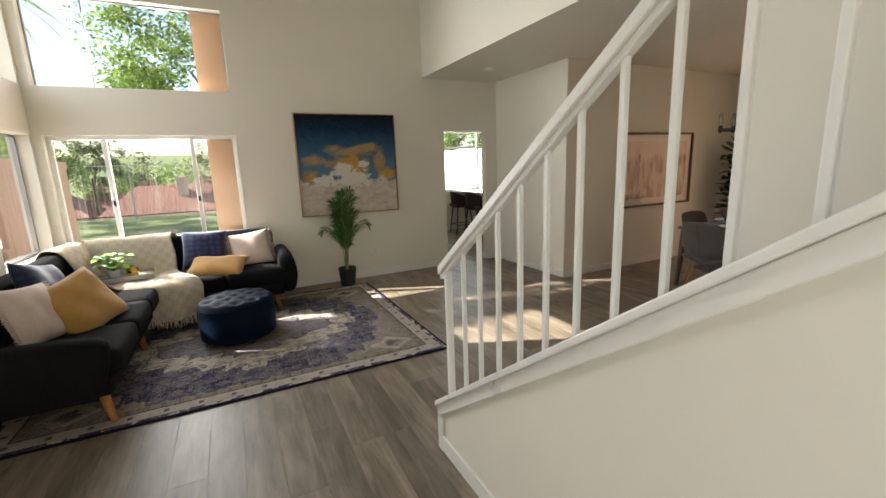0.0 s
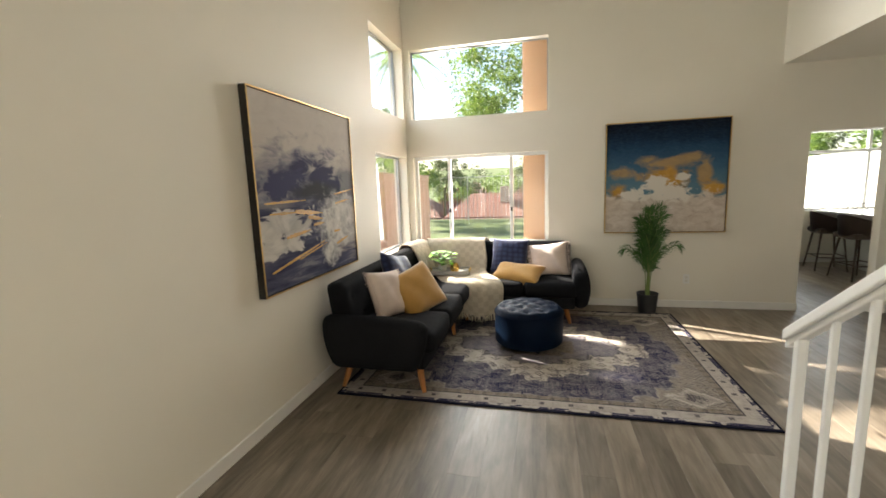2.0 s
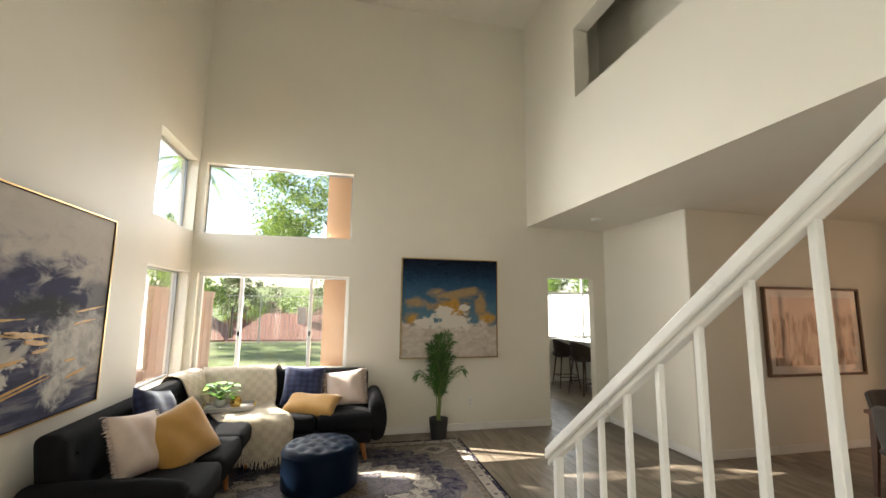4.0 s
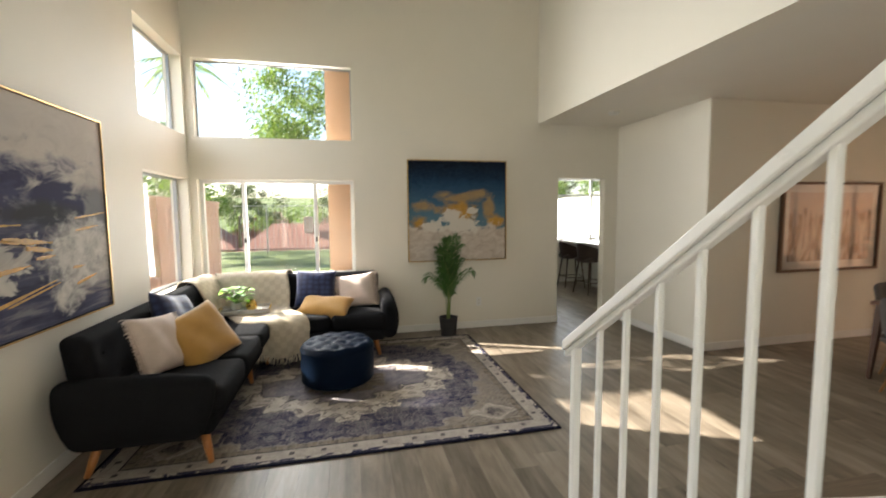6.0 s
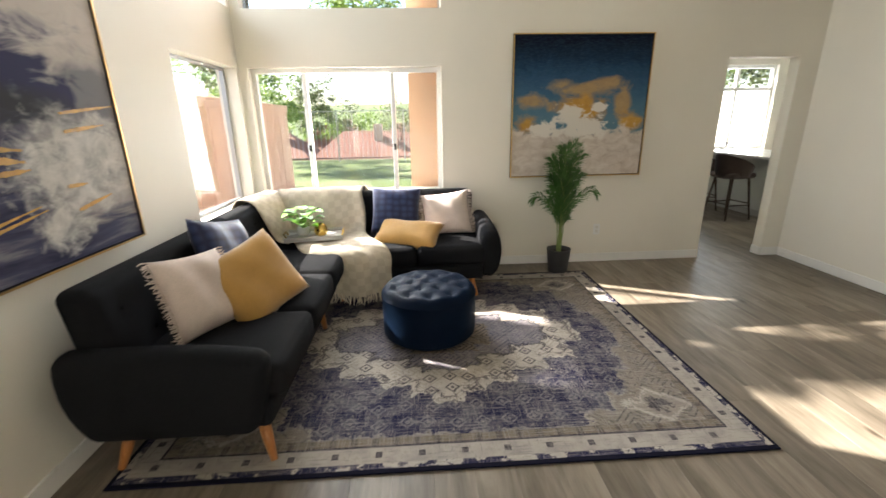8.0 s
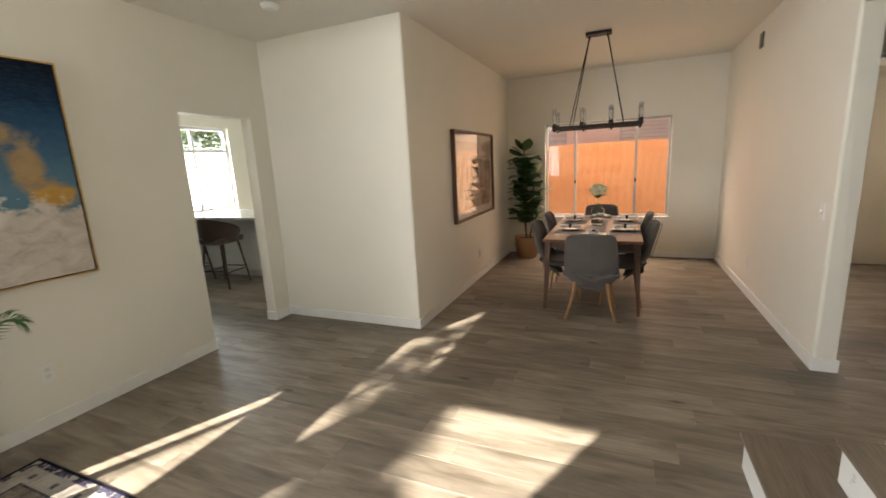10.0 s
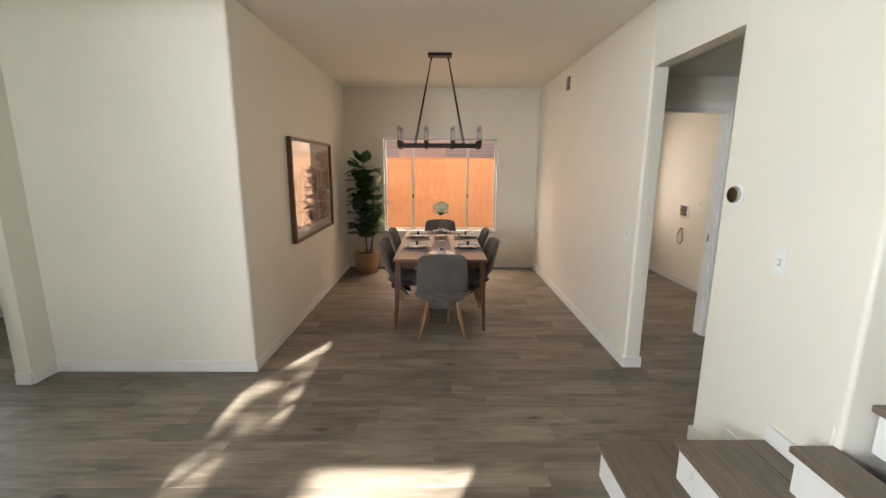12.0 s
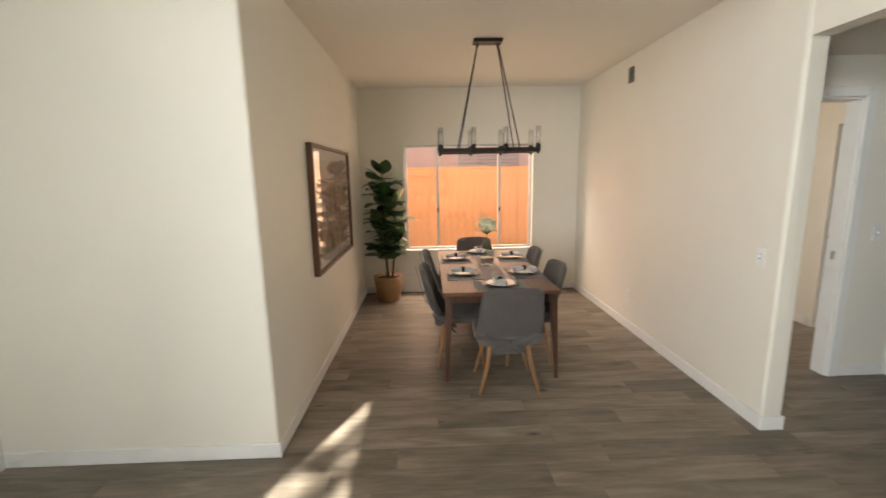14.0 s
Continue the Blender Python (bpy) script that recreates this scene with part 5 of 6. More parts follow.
def storm_art():
    m, nt, b = shader("storm_grey_navy_paint", 0.8, 0, (0.3, 0.3, 0.3), 0.15)
    v, x, z = art_coords(nt)
    wisp = noise_tex(nt, stretched(nt, v, (1.5, 1, 3.0)), 2.6, 6, 0.58, 0.5)
    mid = noise_tex(nt, stretched(nt, v, (1.7, 1, 3.2)), 3.0, 6, 0.6, 0.8)
    flow = noise_tex(nt, stretched(nt, v, (1.0, 1, 6.5)), 2.4, 5, 0.6, 0.5)
    dab = noise_tex(nt, stretched(nt, v, (2.2, 1, 2.6)), 4.5, 7, 0.7, 0.4)
    wob = maths(nt, "SUBTRACT", wisp, 0.5)

    def blotch(cx, cz, rx, rz, lo, hi, amount=1.6, by=None):
        return daub(nt, x, z, by or wisp, cx, cz, rx, rz, lo, hi, amount)

    col = ramp(nt, maths(nt, "ADD", maths(nt, "MULTIPLY", z, 0.4), maths(nt, "MULTIPLY", mid, 0.6)), [(0.25, (0.36, 0.325, 0.30)), (0.45, (0.49, 0.445, 0.405)), (0.7, (0.56, 0.515, 0.47))])
    # the cloud and the grey hill beside it
    col = mix(nt, blotch(-0.12, 0.08, 0.86, 0.30, 0.05, 0.60, 2.6), col, (0.17, 0.165, 0.21))
    col = mix(nt, blotch(0.58, 0.03, 0.42, 0.24, 0.10, 0.35, 0.7), col, (0.19, 0.185, 0.195))
    col = mix(nt, blotch(0.08, 0.13, 0.50, 0.17, 0.15, 0.55, 3.4), col, (0.030, 0.030, 0.075))
    col = mix(nt, blotch(-0.36, 0.05, 0.44, 0.15, 0.20, 0.50, 3.6, mid), col, (0.045, 0.045, 0.10))
    col = mix(nt, blotch(0.02, 0.0, 0.42, 0.12, 0.05, 0.55, 0.8), col, (0.035, 0.035, 0.042))
    # dark water, then pale surf over it
    low = ramp(nt, maths(nt, "ADD", maths(nt, "MULTIPLY", z, -1.0), maths(nt, "MULTIPLY", maths(nt, "SUBTRACT", flow, 0.5), 0.22)), [(0.02, 0.0), (0.10, 1.0)])
    sea = ramp(nt, flow, [(0.35, (0.022, 0.023, 0.055)), (0.55, (0.06, 0.06, 0.105)), (0.7, (0.17, 0.165, 0.19))])
    left = ramp(nt, maths(nt, "ADD", x, maths(nt, "MULTIPLY", wob, 0.5)), [(0.10, 1.0), (0.30, 0.0)])
    col = mix(nt, maths(nt, "MULTIPLY", low, left), col, sea)
    deep = ramp(nt, maths(nt, "ADD", maths(nt, "MULTIPLY", z, -1.0), maths(nt, "MULTIPLY", maths(nt, "SUBTRACT", flow, 0.5), 0.35)), [(0.46, 0.0), (0.54, 1.0)])
    col = mix(nt, deep, col, sea)
    surf = ramp(nt, mid, [(0.3, (0.34, 0.32, 0.30)), (0.6, (0.55, 0.515, 0.47))])
    col = mix(nt, blotch(-0.42, -0.22, 0.50, 0.13, 0.10, 0.24, 2.4, mid), col, surf)
    col = mix(nt, blotch(-0.50, -0.36, 0.34, 0.09, 0.10, 0.24, 2.4, mid), col, surf)
    burst = ramp(nt, dab, [(0.32, (0.26, 0.255, 0.25)), (0.5, (0.50, 0.48, 0.45)), (0.65, (0.64, 0.61, 0.57))])
    col = mix(nt, blotch(0.40, -0.24, 0.46, 0.25, 0.02, 0.42, 1.1, dab), col, burst)
    col = mix(nt, blotch(0.22, -0.50, 0.20, 0.14, 0.10, 0.50, 1.4, dab), col, burst)
    nt.links.new(col, b.inputs["Base Color"])
    bump(nt, b, maths(nt, "ADD", mid, dab), 0.2, 0.004)
    return m


def painting(m, w, h, depth, art, label):
    """A canvas in a thin floating frame: dark sides, gold front edges. Local -y faces the room."""
    p = thing("painting", m, label, "painting")
    cv = part("canvas", boxed(-w / 2 + 0.014, w / 2 - 0.014, -depth + 0.008, -0.004, -h / 2 + 0.014, h / 2 - 0.014, 0.003), art, p)
    for nm, b in (("frame_top", (-w / 2, w / 2, h / 2 - 0.01, h / 2)), ("frame_bottom", (-w / 2, w / 2, -h / 2, -h / 2 + 0.01)), ("frame_side", (-w / 2, -w / 2 + 0.01, -h / 2 + 0.01, h / 2 - 0.01)), ("frame_side", (w / 2 - 0.01, w / 2, -h / 2 + 0.01, h / 2 - 0.01))):
        f = part(nm, boxed(b[0], b[1], -depth + 0.003, -0.002, b[2], b[3]), BLACK, p)
        part("gold_edge", boxed(b[0], b[1], -depth - 0.001, -depth + 0.0025, b[2], b[3]), GOLD, f, "thin gold front edge")
    return p


painting(pose(1.868, BACK - 0.001, 1.598), 1.345, 1.325, 0.04, blue_gold_art(), "large abstract painting in blue, gold and cream")
storm = painting(pose(LEFT + 0.001, 3.452, 1.578, 0, 0, 90), 1.41, 1.345, 0.055, storm_art(), "large abstract painting of a navy storm with gold")
GOLDPAINT = plain("gold_paint_stroke", (0.50, 0.265, 0.045), 0.55, 0.0, var=0.3, scale=20)


def stroke(u0, v0, u1, v1, w, seed):
    """One brush stroke of gold paint on the canvas, in shares of its width and height."""
    rnd = random.Random(seed)
    bm = bmesh.new()
    a, b = Vector(((u0 - 0.5) * 1.38, 0, (0.5 - v0) * 1.31)), Vector(((u1 - 0.5) * 1.38, 0, (0.5 - v1) * 1.31))
    n = 18
    up, dn = [], []
    for i in range(n + 1):
        t = i / n
        c = a.lerp(b, t)
        ww = 0.62 * w * (0.35 + 0.65 * math.sin(math.pi * min(1, t * 1.1 + 0.08)) ** 0.5) * rnd.uniform(0.7, 1.2)
        up.append(bm.verts.new((c.x, -0.0505, c.z + ww / 2)))
        dn.append(bm.verts.new((c.x, -0.0505, c.z - ww / 2)))
    for i in range(n):
        bm.faces.new((dn[i], dn[i + 1], up[i + 1], up[i]))
    out = bmesh.ops.extrude_face_region(bm, geom=list(bm.faces))
    for e in out["geom"]:
        if isinstance(e, bmesh.types.BMVert):
            e.co.y += 0.003
    bmesh.ops.recalc_face_normals(bm, faces=bm.faces)
    part("paint_stroke", bm, GOLDPAINT, storm, "raised stroke of gold paint")


for k, q in enumerate(((0.05, 0.545, 0.40, 0.54, 0.028), (0.08, 0.60, 0.36, 0.605, 0.030), (0.30, 0.60, 0.57, 0.625, 0.055), (0.42, 0.64, 0.57, 0.66, 0.05), (0.74, 0.515, 0.99, 0.485, 0.028), (0.74, 0.575, 0.92, 0.555, 0.030),
                       (0.20, 0.735, 0.43, 0.715, 0.045), (0.47, 0.69, 0.58, 0.685, 0.035), (0.70, 0.755, 0.78, 0.755, 0.030), (0.06, 0.90, 0.58, 0.80, 0.030), (0.30, 0.87, 0.60, 0.815, 0.022), (0.72, 0.84, 0.88, 0.81, 0.03))):
    stroke(*q, k + 3)

# palm in a dark pot
PALMLEAF = plain("palm_leaf", (0.045, 0.125, 0.022), 0.5, var=0.45, scale=9)
PALMSTEM = plain("palm_stem", (0.16, 0.22, 0.06), 0.55, var=0.3, scale=12)
pl = thing("potted_palm", pose(1.665, 5.735, 0.0), "slender green parlour palm in a dark grey pot", "plant")
part("pot", lathed([(0.088, 0.0), (0.095, 0.006), (0.118, 0.235), (0.120, 0.245), (0.110, 0.245), (0.106, 0.20)], 32), plain("dark_grey_pot", (0.035, 0.035, 0.038), 0.55, var=0.15), pl, "dark grey matt pot", True)
part("soil", lathed([(0.02, 0.205), (0.105, 0.205), (0.104, 0.21), (0.02, 0.215)], 24), plain("potting_soil", (0.03, 0.022, 0.016), 0.95, var=0.4, relief=0.8, fine=90), pl)


def frond(path, leaflets, length, seed):
    """A palm frond: a thin bent stem with narrow leaflets to both sides."""
    rnd = random.Random(seed)
    pts = [Vector(p) for p in path]
    bm = bmesh.new()
    fine = []
    for i in range(31):
        t = i / 30 * (len(pts) - 1)
        k = min(int(t), len(pts) - 2)
        a, b, c, d = pts[max(k - 1, 0)], pts[k], pts[k + 1], pts[min(k + 2, len(pts) - 1)]
        s = t - k
        fine.append(0.5 * ((2 * b) + (c - a) * s + (2 * a - 5 * b + 4 * c - d) * s * s + (3 * b - a - 3 * c + d) * s ** 3))
    tube(bm, fine, [0.006 * (1 - 0.75 * i / 30) for i in range(31)], 5)
    st = part("stem", bm, PALMSTEM, pl)
    bm = bmesh.new()
    for k in range(leaflets):
        t = 0.24 + 0.76 * k / leaflets
        i = min(29, int(t * 30))
        p = fine[i].lerp(fine[i + 1], t * 30 - i)
        d = (fine[i + 1] - fine[i]).normalized()
        sd = d.cross(Vector((0.3, -0.9, 0.2))).normalized()
        for s in (-1, 1):
            L = length * (0.55 + 0.45 * math.sin(math.pi * min(1, (t - 0.24) / 0.76 * 0.85 + 0.15))) * rnd.uniform(0.85, 1.1)
            q = p + (d * 0.85 + sd * s * 0.45 + Vector((rnd.uniform(-0.15, 0.15), rnd.uniform(-0.35, 0.2), -0.12))).normalized() * L
            w = (q - p).cross(Vector((0, -1, 0.2))).normalized() * 0.0046
            mid_p = p.lerp(q, 0.45) + Vector((0, 0, 0.012))
            a, b1, b2, c = bm.verts.new(p), bm.verts.new(mid_p - w), bm.verts.new(mid_p + w), bm.verts.new(q - Vector((0, 0, 0.02)))
            bm.faces.new((a, b1, b2))
            bm.faces.new((b1, c, b2))
    part("foliage", bm, PALMLEAF, st)


rnd = random.Random(31)
PALMS = [(0.02 + 0.09 * (rnd.random() - 0.5), 0.10 * (rnd.random() - 0.5), 0.62 + 0.62 * rnd.random() ** 0.7, 0.24 * (rnd.random() - 0.5)) for _ in range(30)]
PALMS += [(-0.10, -0.02, 0.80, -0.27), (0.11, 0.0, 0.84, 0.30)]
for k, (dx, dy, top, out) in enumerate(PALMS):
    b0 = (0.02 * math.cos(k * 2.4), 0.02 * math.sin(k * 2.4), 0.205)
    low = abs(out) > 0.23 and top < 0.9
    frond([b0, (dx * 0.35, dy * 0.4, 0.32 + top * 0.22), (dx * 0.9, dy, top * 0.80), (out * 0.85, dy * 1.6, top - 0.02), (out * 1.12, dy * 2.0, top - (0.05 if low else -0.03))], 30, 0.12 if low else 0.155, 40 + k)

# smoke alarm, thermostat, switches, outlets
al = thing("smoke_alarm", pose(3.62, 5.2, LOW), "round white smoke alarm on the ceiling", "smoke alarm")
part("body", lathed([(0.066, 0.0), (0.066, -0.012), (0.055, -0.032), (0.03, -0.036)], 28), VINYL, al, smooth=True)
th = thing("thermostat", pose(3.288, DIN_R + 0.001, 1.487, -90), "round thermostat with a dark dial on a white plate", "thermostat")
part("plate", lathed([(0.056, 0.0), (0.056, 0.006), (0.052, 0.008)], 32), VINYL, th)
part("dial", lathed([(0.040, 0.0085), (0.042, 0.012), (0.042, 0.026), (0.039, 0.029)], 32), CHROME, th, "steel ring", True)
part("screen", lathed([(0.036, 0.0292), (0.036, 0.030)], 32), plain("mirror_dial", (0.42, 0.40, 0.36), 0.12, 1.0, var=0.03), th, "dark glass dial")


def plate(name, m, label, cat, toggles):
    p = thing(name, m, label, cat)
    part("cover_plate", boxed(-0.036, 0.036, -0.006, -0.0005, -0.058, 0.058, 0.002, 2), VINYL, p)
    if toggles == "switch":
        part("toggle", boxed(-0.006, 0.006, -0.018, -0.0062, -0.006, 0.012, 0.002), VINYL, p)
        part("collar", boxed(-0.009, 0.009, -0.008, -0.0061, -0.016, 0.016, 0.001), GREY_METAL, p)
    else:
        for z in (-0.022, 0.022):
            part("socket", boxed(-0.015, 0.015, -0.0085, -0.0062, z - 0.014, z + 0.014, 0.002), plain("ivory_plastic", (0.7, 0.68, 0.62), 0.4, var=0.03), p)


plate("light_switch", pose(2.955, DIN_R, 1.208, 0, 0, 180), "white toggle light switch beside the stairs", "light switch", "switch")
plate("light_switch", pose(4.49, DIN_R, 1.09, 0, 0, 180), "white toggle light switch beside the hall opening", "light switch", "switch")
plate("light_switch", pose(4.997, 0.16, 1.14, 0, 0, -90), "white toggle light switch between the hall doors", "light switch", "switch")
plate("outlet", pose(6.174, DIN_R, 0.35, 0, 0, 180), "white wall outlet above the skirting", "outlet", "outlet")
plate("outlet", pose(6.16, DIN_L, 0.33), "white wall outlet below the framed print", "outlet", "outlet")
plate("outlet", pose(2.16, BACK, 0.36), "white wall outlet beside the potted palm", "outlet", "outlet")

# ---------------------------------------------------------------- the dining area
WALNUT = wood("walnut_table", (0.085, 0.032, 0.016), (0.19, 0.085, 0.045), 0.8, 0.42, axis=0)
WALNUT_LEG = wood("walnut_leg", (0.05, 0.02, 0.011), (0.11, 0.05, 0.028), 1.0, 0.35, axis=2)
OAKLEG = wood("tan_oak_leg", (0.26, 0.13, 0.05), (0.40, 0.22, 0.10), 1.0, 0.4, axis=2)
CHAIRCLOTH = fabric("grey_taupe_chair_cloth", (0.105, 0.092, 0.085), 260, var=0.25, sheen=0.2)
table = thing("dining_table", pose(6.02, 2.965, 0), "walnut dining table with tapered legs laid for dinner", "table")
part("tabletop", boxed(-0.92, 0.92, -0.46, 0.46, 0.703, 0.735, 0.006, 3), WALNUT, table)
for s in (-1, 1):
    part("apron", boxed(-0.80, 0.80, s * 0.40 - 0.011, s * 0.40 + 0.011, 0.635, 0.702, 0.002), WALNUT_LEG, table)
    part("apron", boxed(s * 0.85 - 0.011, s * 0.85 + 0.011, -0.385, 0.385, 0.635, 0.702, 0.002), WALNUT_LEG, table)
    for t in (-1, 1):
        bm = bmesh.new()
        top = [(0.83, 0.38), (0.89, 0.38), (0.89, 0.44), (0.83, 0.44)]
        bot = [(0.885, 0.425), (0.915, 0.425), (0.915, 0.455), (0.885, 0.455)]
        a = [bm.verts.new((s * x, t * y, 0.702)) for x, y in top]
        b = [bm.verts.new((s * x, t * y, 0.0)) for x, y in bot]
        bm.faces.new(a)
        bm.faces.new(b[::-1])
        for i in range(4):
            bm.faces.new((a[i], b[i], b[(i + 1) % 4], a[(i + 1) % 4]))
        bmesh.ops.recalc_face_normals(bm, faces=bm.faces)
        bmesh.ops.bevel(bm, geom=list(bm.edges), offset=0.004, segments=2, profile=0.5, affect="EDGES")
        part("leg", bm, WALNUT_LEG, table)


def shell(u, v):
    """The outside of the chair's back and seat: u runs across (-1..1), v from the seat's front (0) to the back's top (1)."""
    if v < 0.46:
        t = v / 0.46
        y, z = 0.24 - 0.44 * t, 0.455 - 0.02 * math.sin(math.pi * t)
        w = 0.235 + 0.01 * t
        lift = 0.03 * abs(u) ** 3 * (0.3 + t)
    else:
        t = (v - 0.46) / 0.54
        c = min(1.0, t / 0.22)
        y = -0.20 - 0.055 * math.sin(c * math.pi / 2) - 0.10 * t
        z = 0.455 + 0.40 * t - 0.03 * (1 - c)
        w = 0.245 - 0.035 * t ** 2
        lift = 0.03 * abs(u) ** 3 * (1 - t)
        y += 0.065 * abs(u) ** 2.5 * (1 - 0.4 * t)
        if t > 0.9:
            w -= 0.04 * ((t - 0.9) / 0.1) ** 2
    return Vector((u * w, y, z + lift))


def chair_part(v0, v1, thick, n=12, k=14):
    bm = bmesh.new()
    g = [[bm.verts.new(shell(2 * i / n - 1, v0 + (v1 - v0) * j / k)) for i in range(n + 1)] for j in range(k + 1)]
    for j in range(k):
        for i in range(n):
            bm.faces.new((g[j][i], g[j][i + 1], g[j + 1][i + 1], g[j + 1][i]))
    bmesh.ops.recalc_face_normals(bm, faces=bm.faces)
    bmesh.ops.solidify(bm, geom=list(bm.faces), thickness=thick)
    bmesh.ops.recalc_face_normals(bm, faces=bm.faces)
    es = [e for e in bm.edges if len(e.link_faces) == 2 and e.calc_face_angle(0) > 1.0]
    bmesh.ops.bevel(bm, geom=es, offset=thick * 0.42, segments=3, profile=0.5, affect="EDGES")
    return bm


def dining_chair(m):
    c = thing("dining_chair", m, "grey-taupe upholstered dining chair with tan wooden legs", "chair", "chairs round the table")
    part("seat", chair_part(0.0, 0.44, 0.055), CHAIRCLOTH, c, smooth=True)
    bk = part("backrest", chair_part(0.445, 1.0, 0.042), CHAIRCLOTH, c, smooth=True)
    seam = [shell(0, v) + Vector((0, -0.004, 0)) for v in [0.52 + 0.46 * i / 10 for i in range(11)]]
    part("seam", tubed([tuple(p + Vector((0, -0.022, 0))) for p in seam], 0.003, 5), CHAIRCLOTH, bk)
    for sx in (-1, 1):
        for sy, y0, y1 in ((1, 0.14, 0.20), (-1, -0.12, -0.19)):
            part("leg", tubed([(sx * 0.13, y0, 0.435), (sx * 0.165, (y0 + y1) / 2, 0.22), (sx * 0.225, y1, 0.0)], [0.019, 0.016, 0.010], 10), OAKLEG, c, smooth=True)
    part("crossbar", boxed(-0.14, 0.14, -0.02, 0.02, 0.40, 0.425, 0.003), OAKLEG, c)
    return c


# local +y is the way the chair faces
first = dining_chair(pose(5.07, 2.945, 0, 0, 0, -90))
for x, y, r in ((5.58, 3.27, 178), (6.34, 3.25, 182), (5.58, 2.69, 2), (6.34, 2.70, -2), (6.90, 2.96, 90)):
    copy_thing(first, pose(x, y, 0, 0, 0, r))

# places laid: mat, plate, napkin with ring
MATCLOTH = fabric("grey_woven_placemat", (0.16, 0.15, 0.14), 160, var=0.35)
CHARGER = plain("black_charger_plate", (0.012, 0.012, 0.013), 0.3, var=0.1)
PLATEW = plain("white_glazed_plate", (0.72, 0.72, 0.72), 0.15, var=0.03)
NAPKIN = fabric("pale_grey_napkin", (0.52, 0.51, 0.50), 240, var=0.1)
Z = 0.735


def setting(x, y, r):
    m = pose(x, y, Z + 0.0005, 0, 0, r)
    pm = thing("placemat", m, "grey woven placemat on the walnut table", "placemat", "places laid at the table")
    part("cloth", boxed(-0.21, 0.21, -0.15, 0.15, 0, 0.003, 0.001), MATCLOTH, pm)
    ch = thing("charger_plate", m @ pose(0, 0, 0.0034), "black charger plate on a placemat", "plate", "places laid at the table")
    part("plate", lathed([(0.08, 0), (0.13, 0.008), (0.148, 0.012), (0.147, 0.014), (0.125, 0.011), (0.02, 0.006)], 36), CHARGER, ch, smooth=True)
    dn = thing("dinner_plate", m @ pose(0, 0, 0.0125), "white dinner plate on a black charger", "plate", "places laid at the table")
    part("plate", lathed([(0.06, 0), (0.10, 0.010), (0.118, 0.016), (0.117, 0.018), (0.095, 0.013), (0.02, 0.006)], 36), PLATEW, dn, smooth=True)
    nk = thing("napkin", m @ pose(0, 0, 0.0285, 0, 0, 90), "folded pale napkin held by a dark ring", "napkin", "places laid at the table")

    def pinch(co, u):
        k = 0.42 + 0.58 * min(1.0, abs(co.x) / 0.05)
        return Vector((co.x, co.y * k, co.z * (0.8 + 0.5 * min(1, abs(co.x) / 0.06))))
    part("cloth", rbox(0.22, 0.085, 0.022, 0.010, 10, (0, 0, 0.004), pose(0, 0, 0.016), pinch), NAPKIN, nk, smooth=True)
    part("ring", lathed([(0.021, -0.014), (0.025, -0.014), (0.025, 0.014), (0.021, 0.014)], 18), BLACK, nk, "dark napkin ring").matrix_basis = pose(0, 0, 0.022, 0, 90)


for x, y, r in ((5.70, 3.22, 0), (6.40, 3.24, 0), (5.70, 2.66, 180), (6.42, 2.64, 180), (6.76, 2.95, -90), (5.29, 2.95, 90)):
    setting(x, y, r)

runner = part("table_runner", boxed(-0.72, 0.72, -0.10, 0.10, 0, 0.0022, 0.0008), fabric("taupe_runner", (0.34, 0.26, 0.22), 200, var=0.12))
runner.matrix_world = pose(6.02, 2.95, Z + 0.0003)
tagged(runner, "narrow taupe runner along the walnut table", "table runner")

# glass vase with a white flower head
CLEAR = glass("clear_vase_glass", (0.93, 0.95, 0.95))
WATER = glass("vase_water", (0.86, 0.86, 0.88))
vs = thing("flower_vase", pose(6.06, 2.955, Z + 0.003), "clear glass jar vase with a cream hydrangea", "vase")
gj = part("jar", lathed([(0.062, 0), (0.071, 0.004), (0.073, 0.165), (0.068, 0.19), (0.035, 0.215), (0.031, 0.25), (0.036, 0.257), (0.033, 0.257), (0.028, 0.248), (0.031, 0.213), (0.064, 0.187), (0.069, 0.165), (0.067, 0.008)], 32), CLEAR, vs, smooth=True)
part("water", lathed([(0.062, 0.009), (0.064, 0.08), (0.01, 0.081)], 28), WATER, vs)
part("stem", tubed([(0.0, 0.01, 0.012), (0.005, 0.0, 0.15), (0, 0, 0.385)], 0.0035, 6), PALMSTEM, vs)
PETAL = plain("cream_petal", (0.66, 0.70, 0.50), 0.7, var=0.3, scale=30)
rnd = random.Random(77)
bm = bmesh.new()
for k in range(300):
    d = Vector((rnd.gauss(0, 1), rnd.gauss(0, 1), rnd.gauss(0.25, 0.8))).normalized()
    c = Vector((0, 0, 0.412)) + Vector((d.x * 0.090, d.y * 0.090, d.z * 0.062)) * rnd.uniform(0.82, 1.12)
    a = d.cross(Vector((rnd.random(), rnd.random(), rnd.random()))).normalized() * 0.013
    b = d.cross(a).normalized() * 0.013
    q = [bm.verts.new(c + a * 0.9 - d * 0.003), bm.verts.new(c + b * 0.9 + d * 0.003), bm.verts.new(c - a * 0.9 - d * 0.003), bm.verts.new(c - b * 0.9 + d * 0.003)]
    bm.faces.new(q)
part("flower_head", bm, PETAL, vs, "cream hydrangea head")
DARKLEAF = plain("dark_green_leaf", (0.024, 0.078, 0.014), 0.32, var=0.5, scale=7)
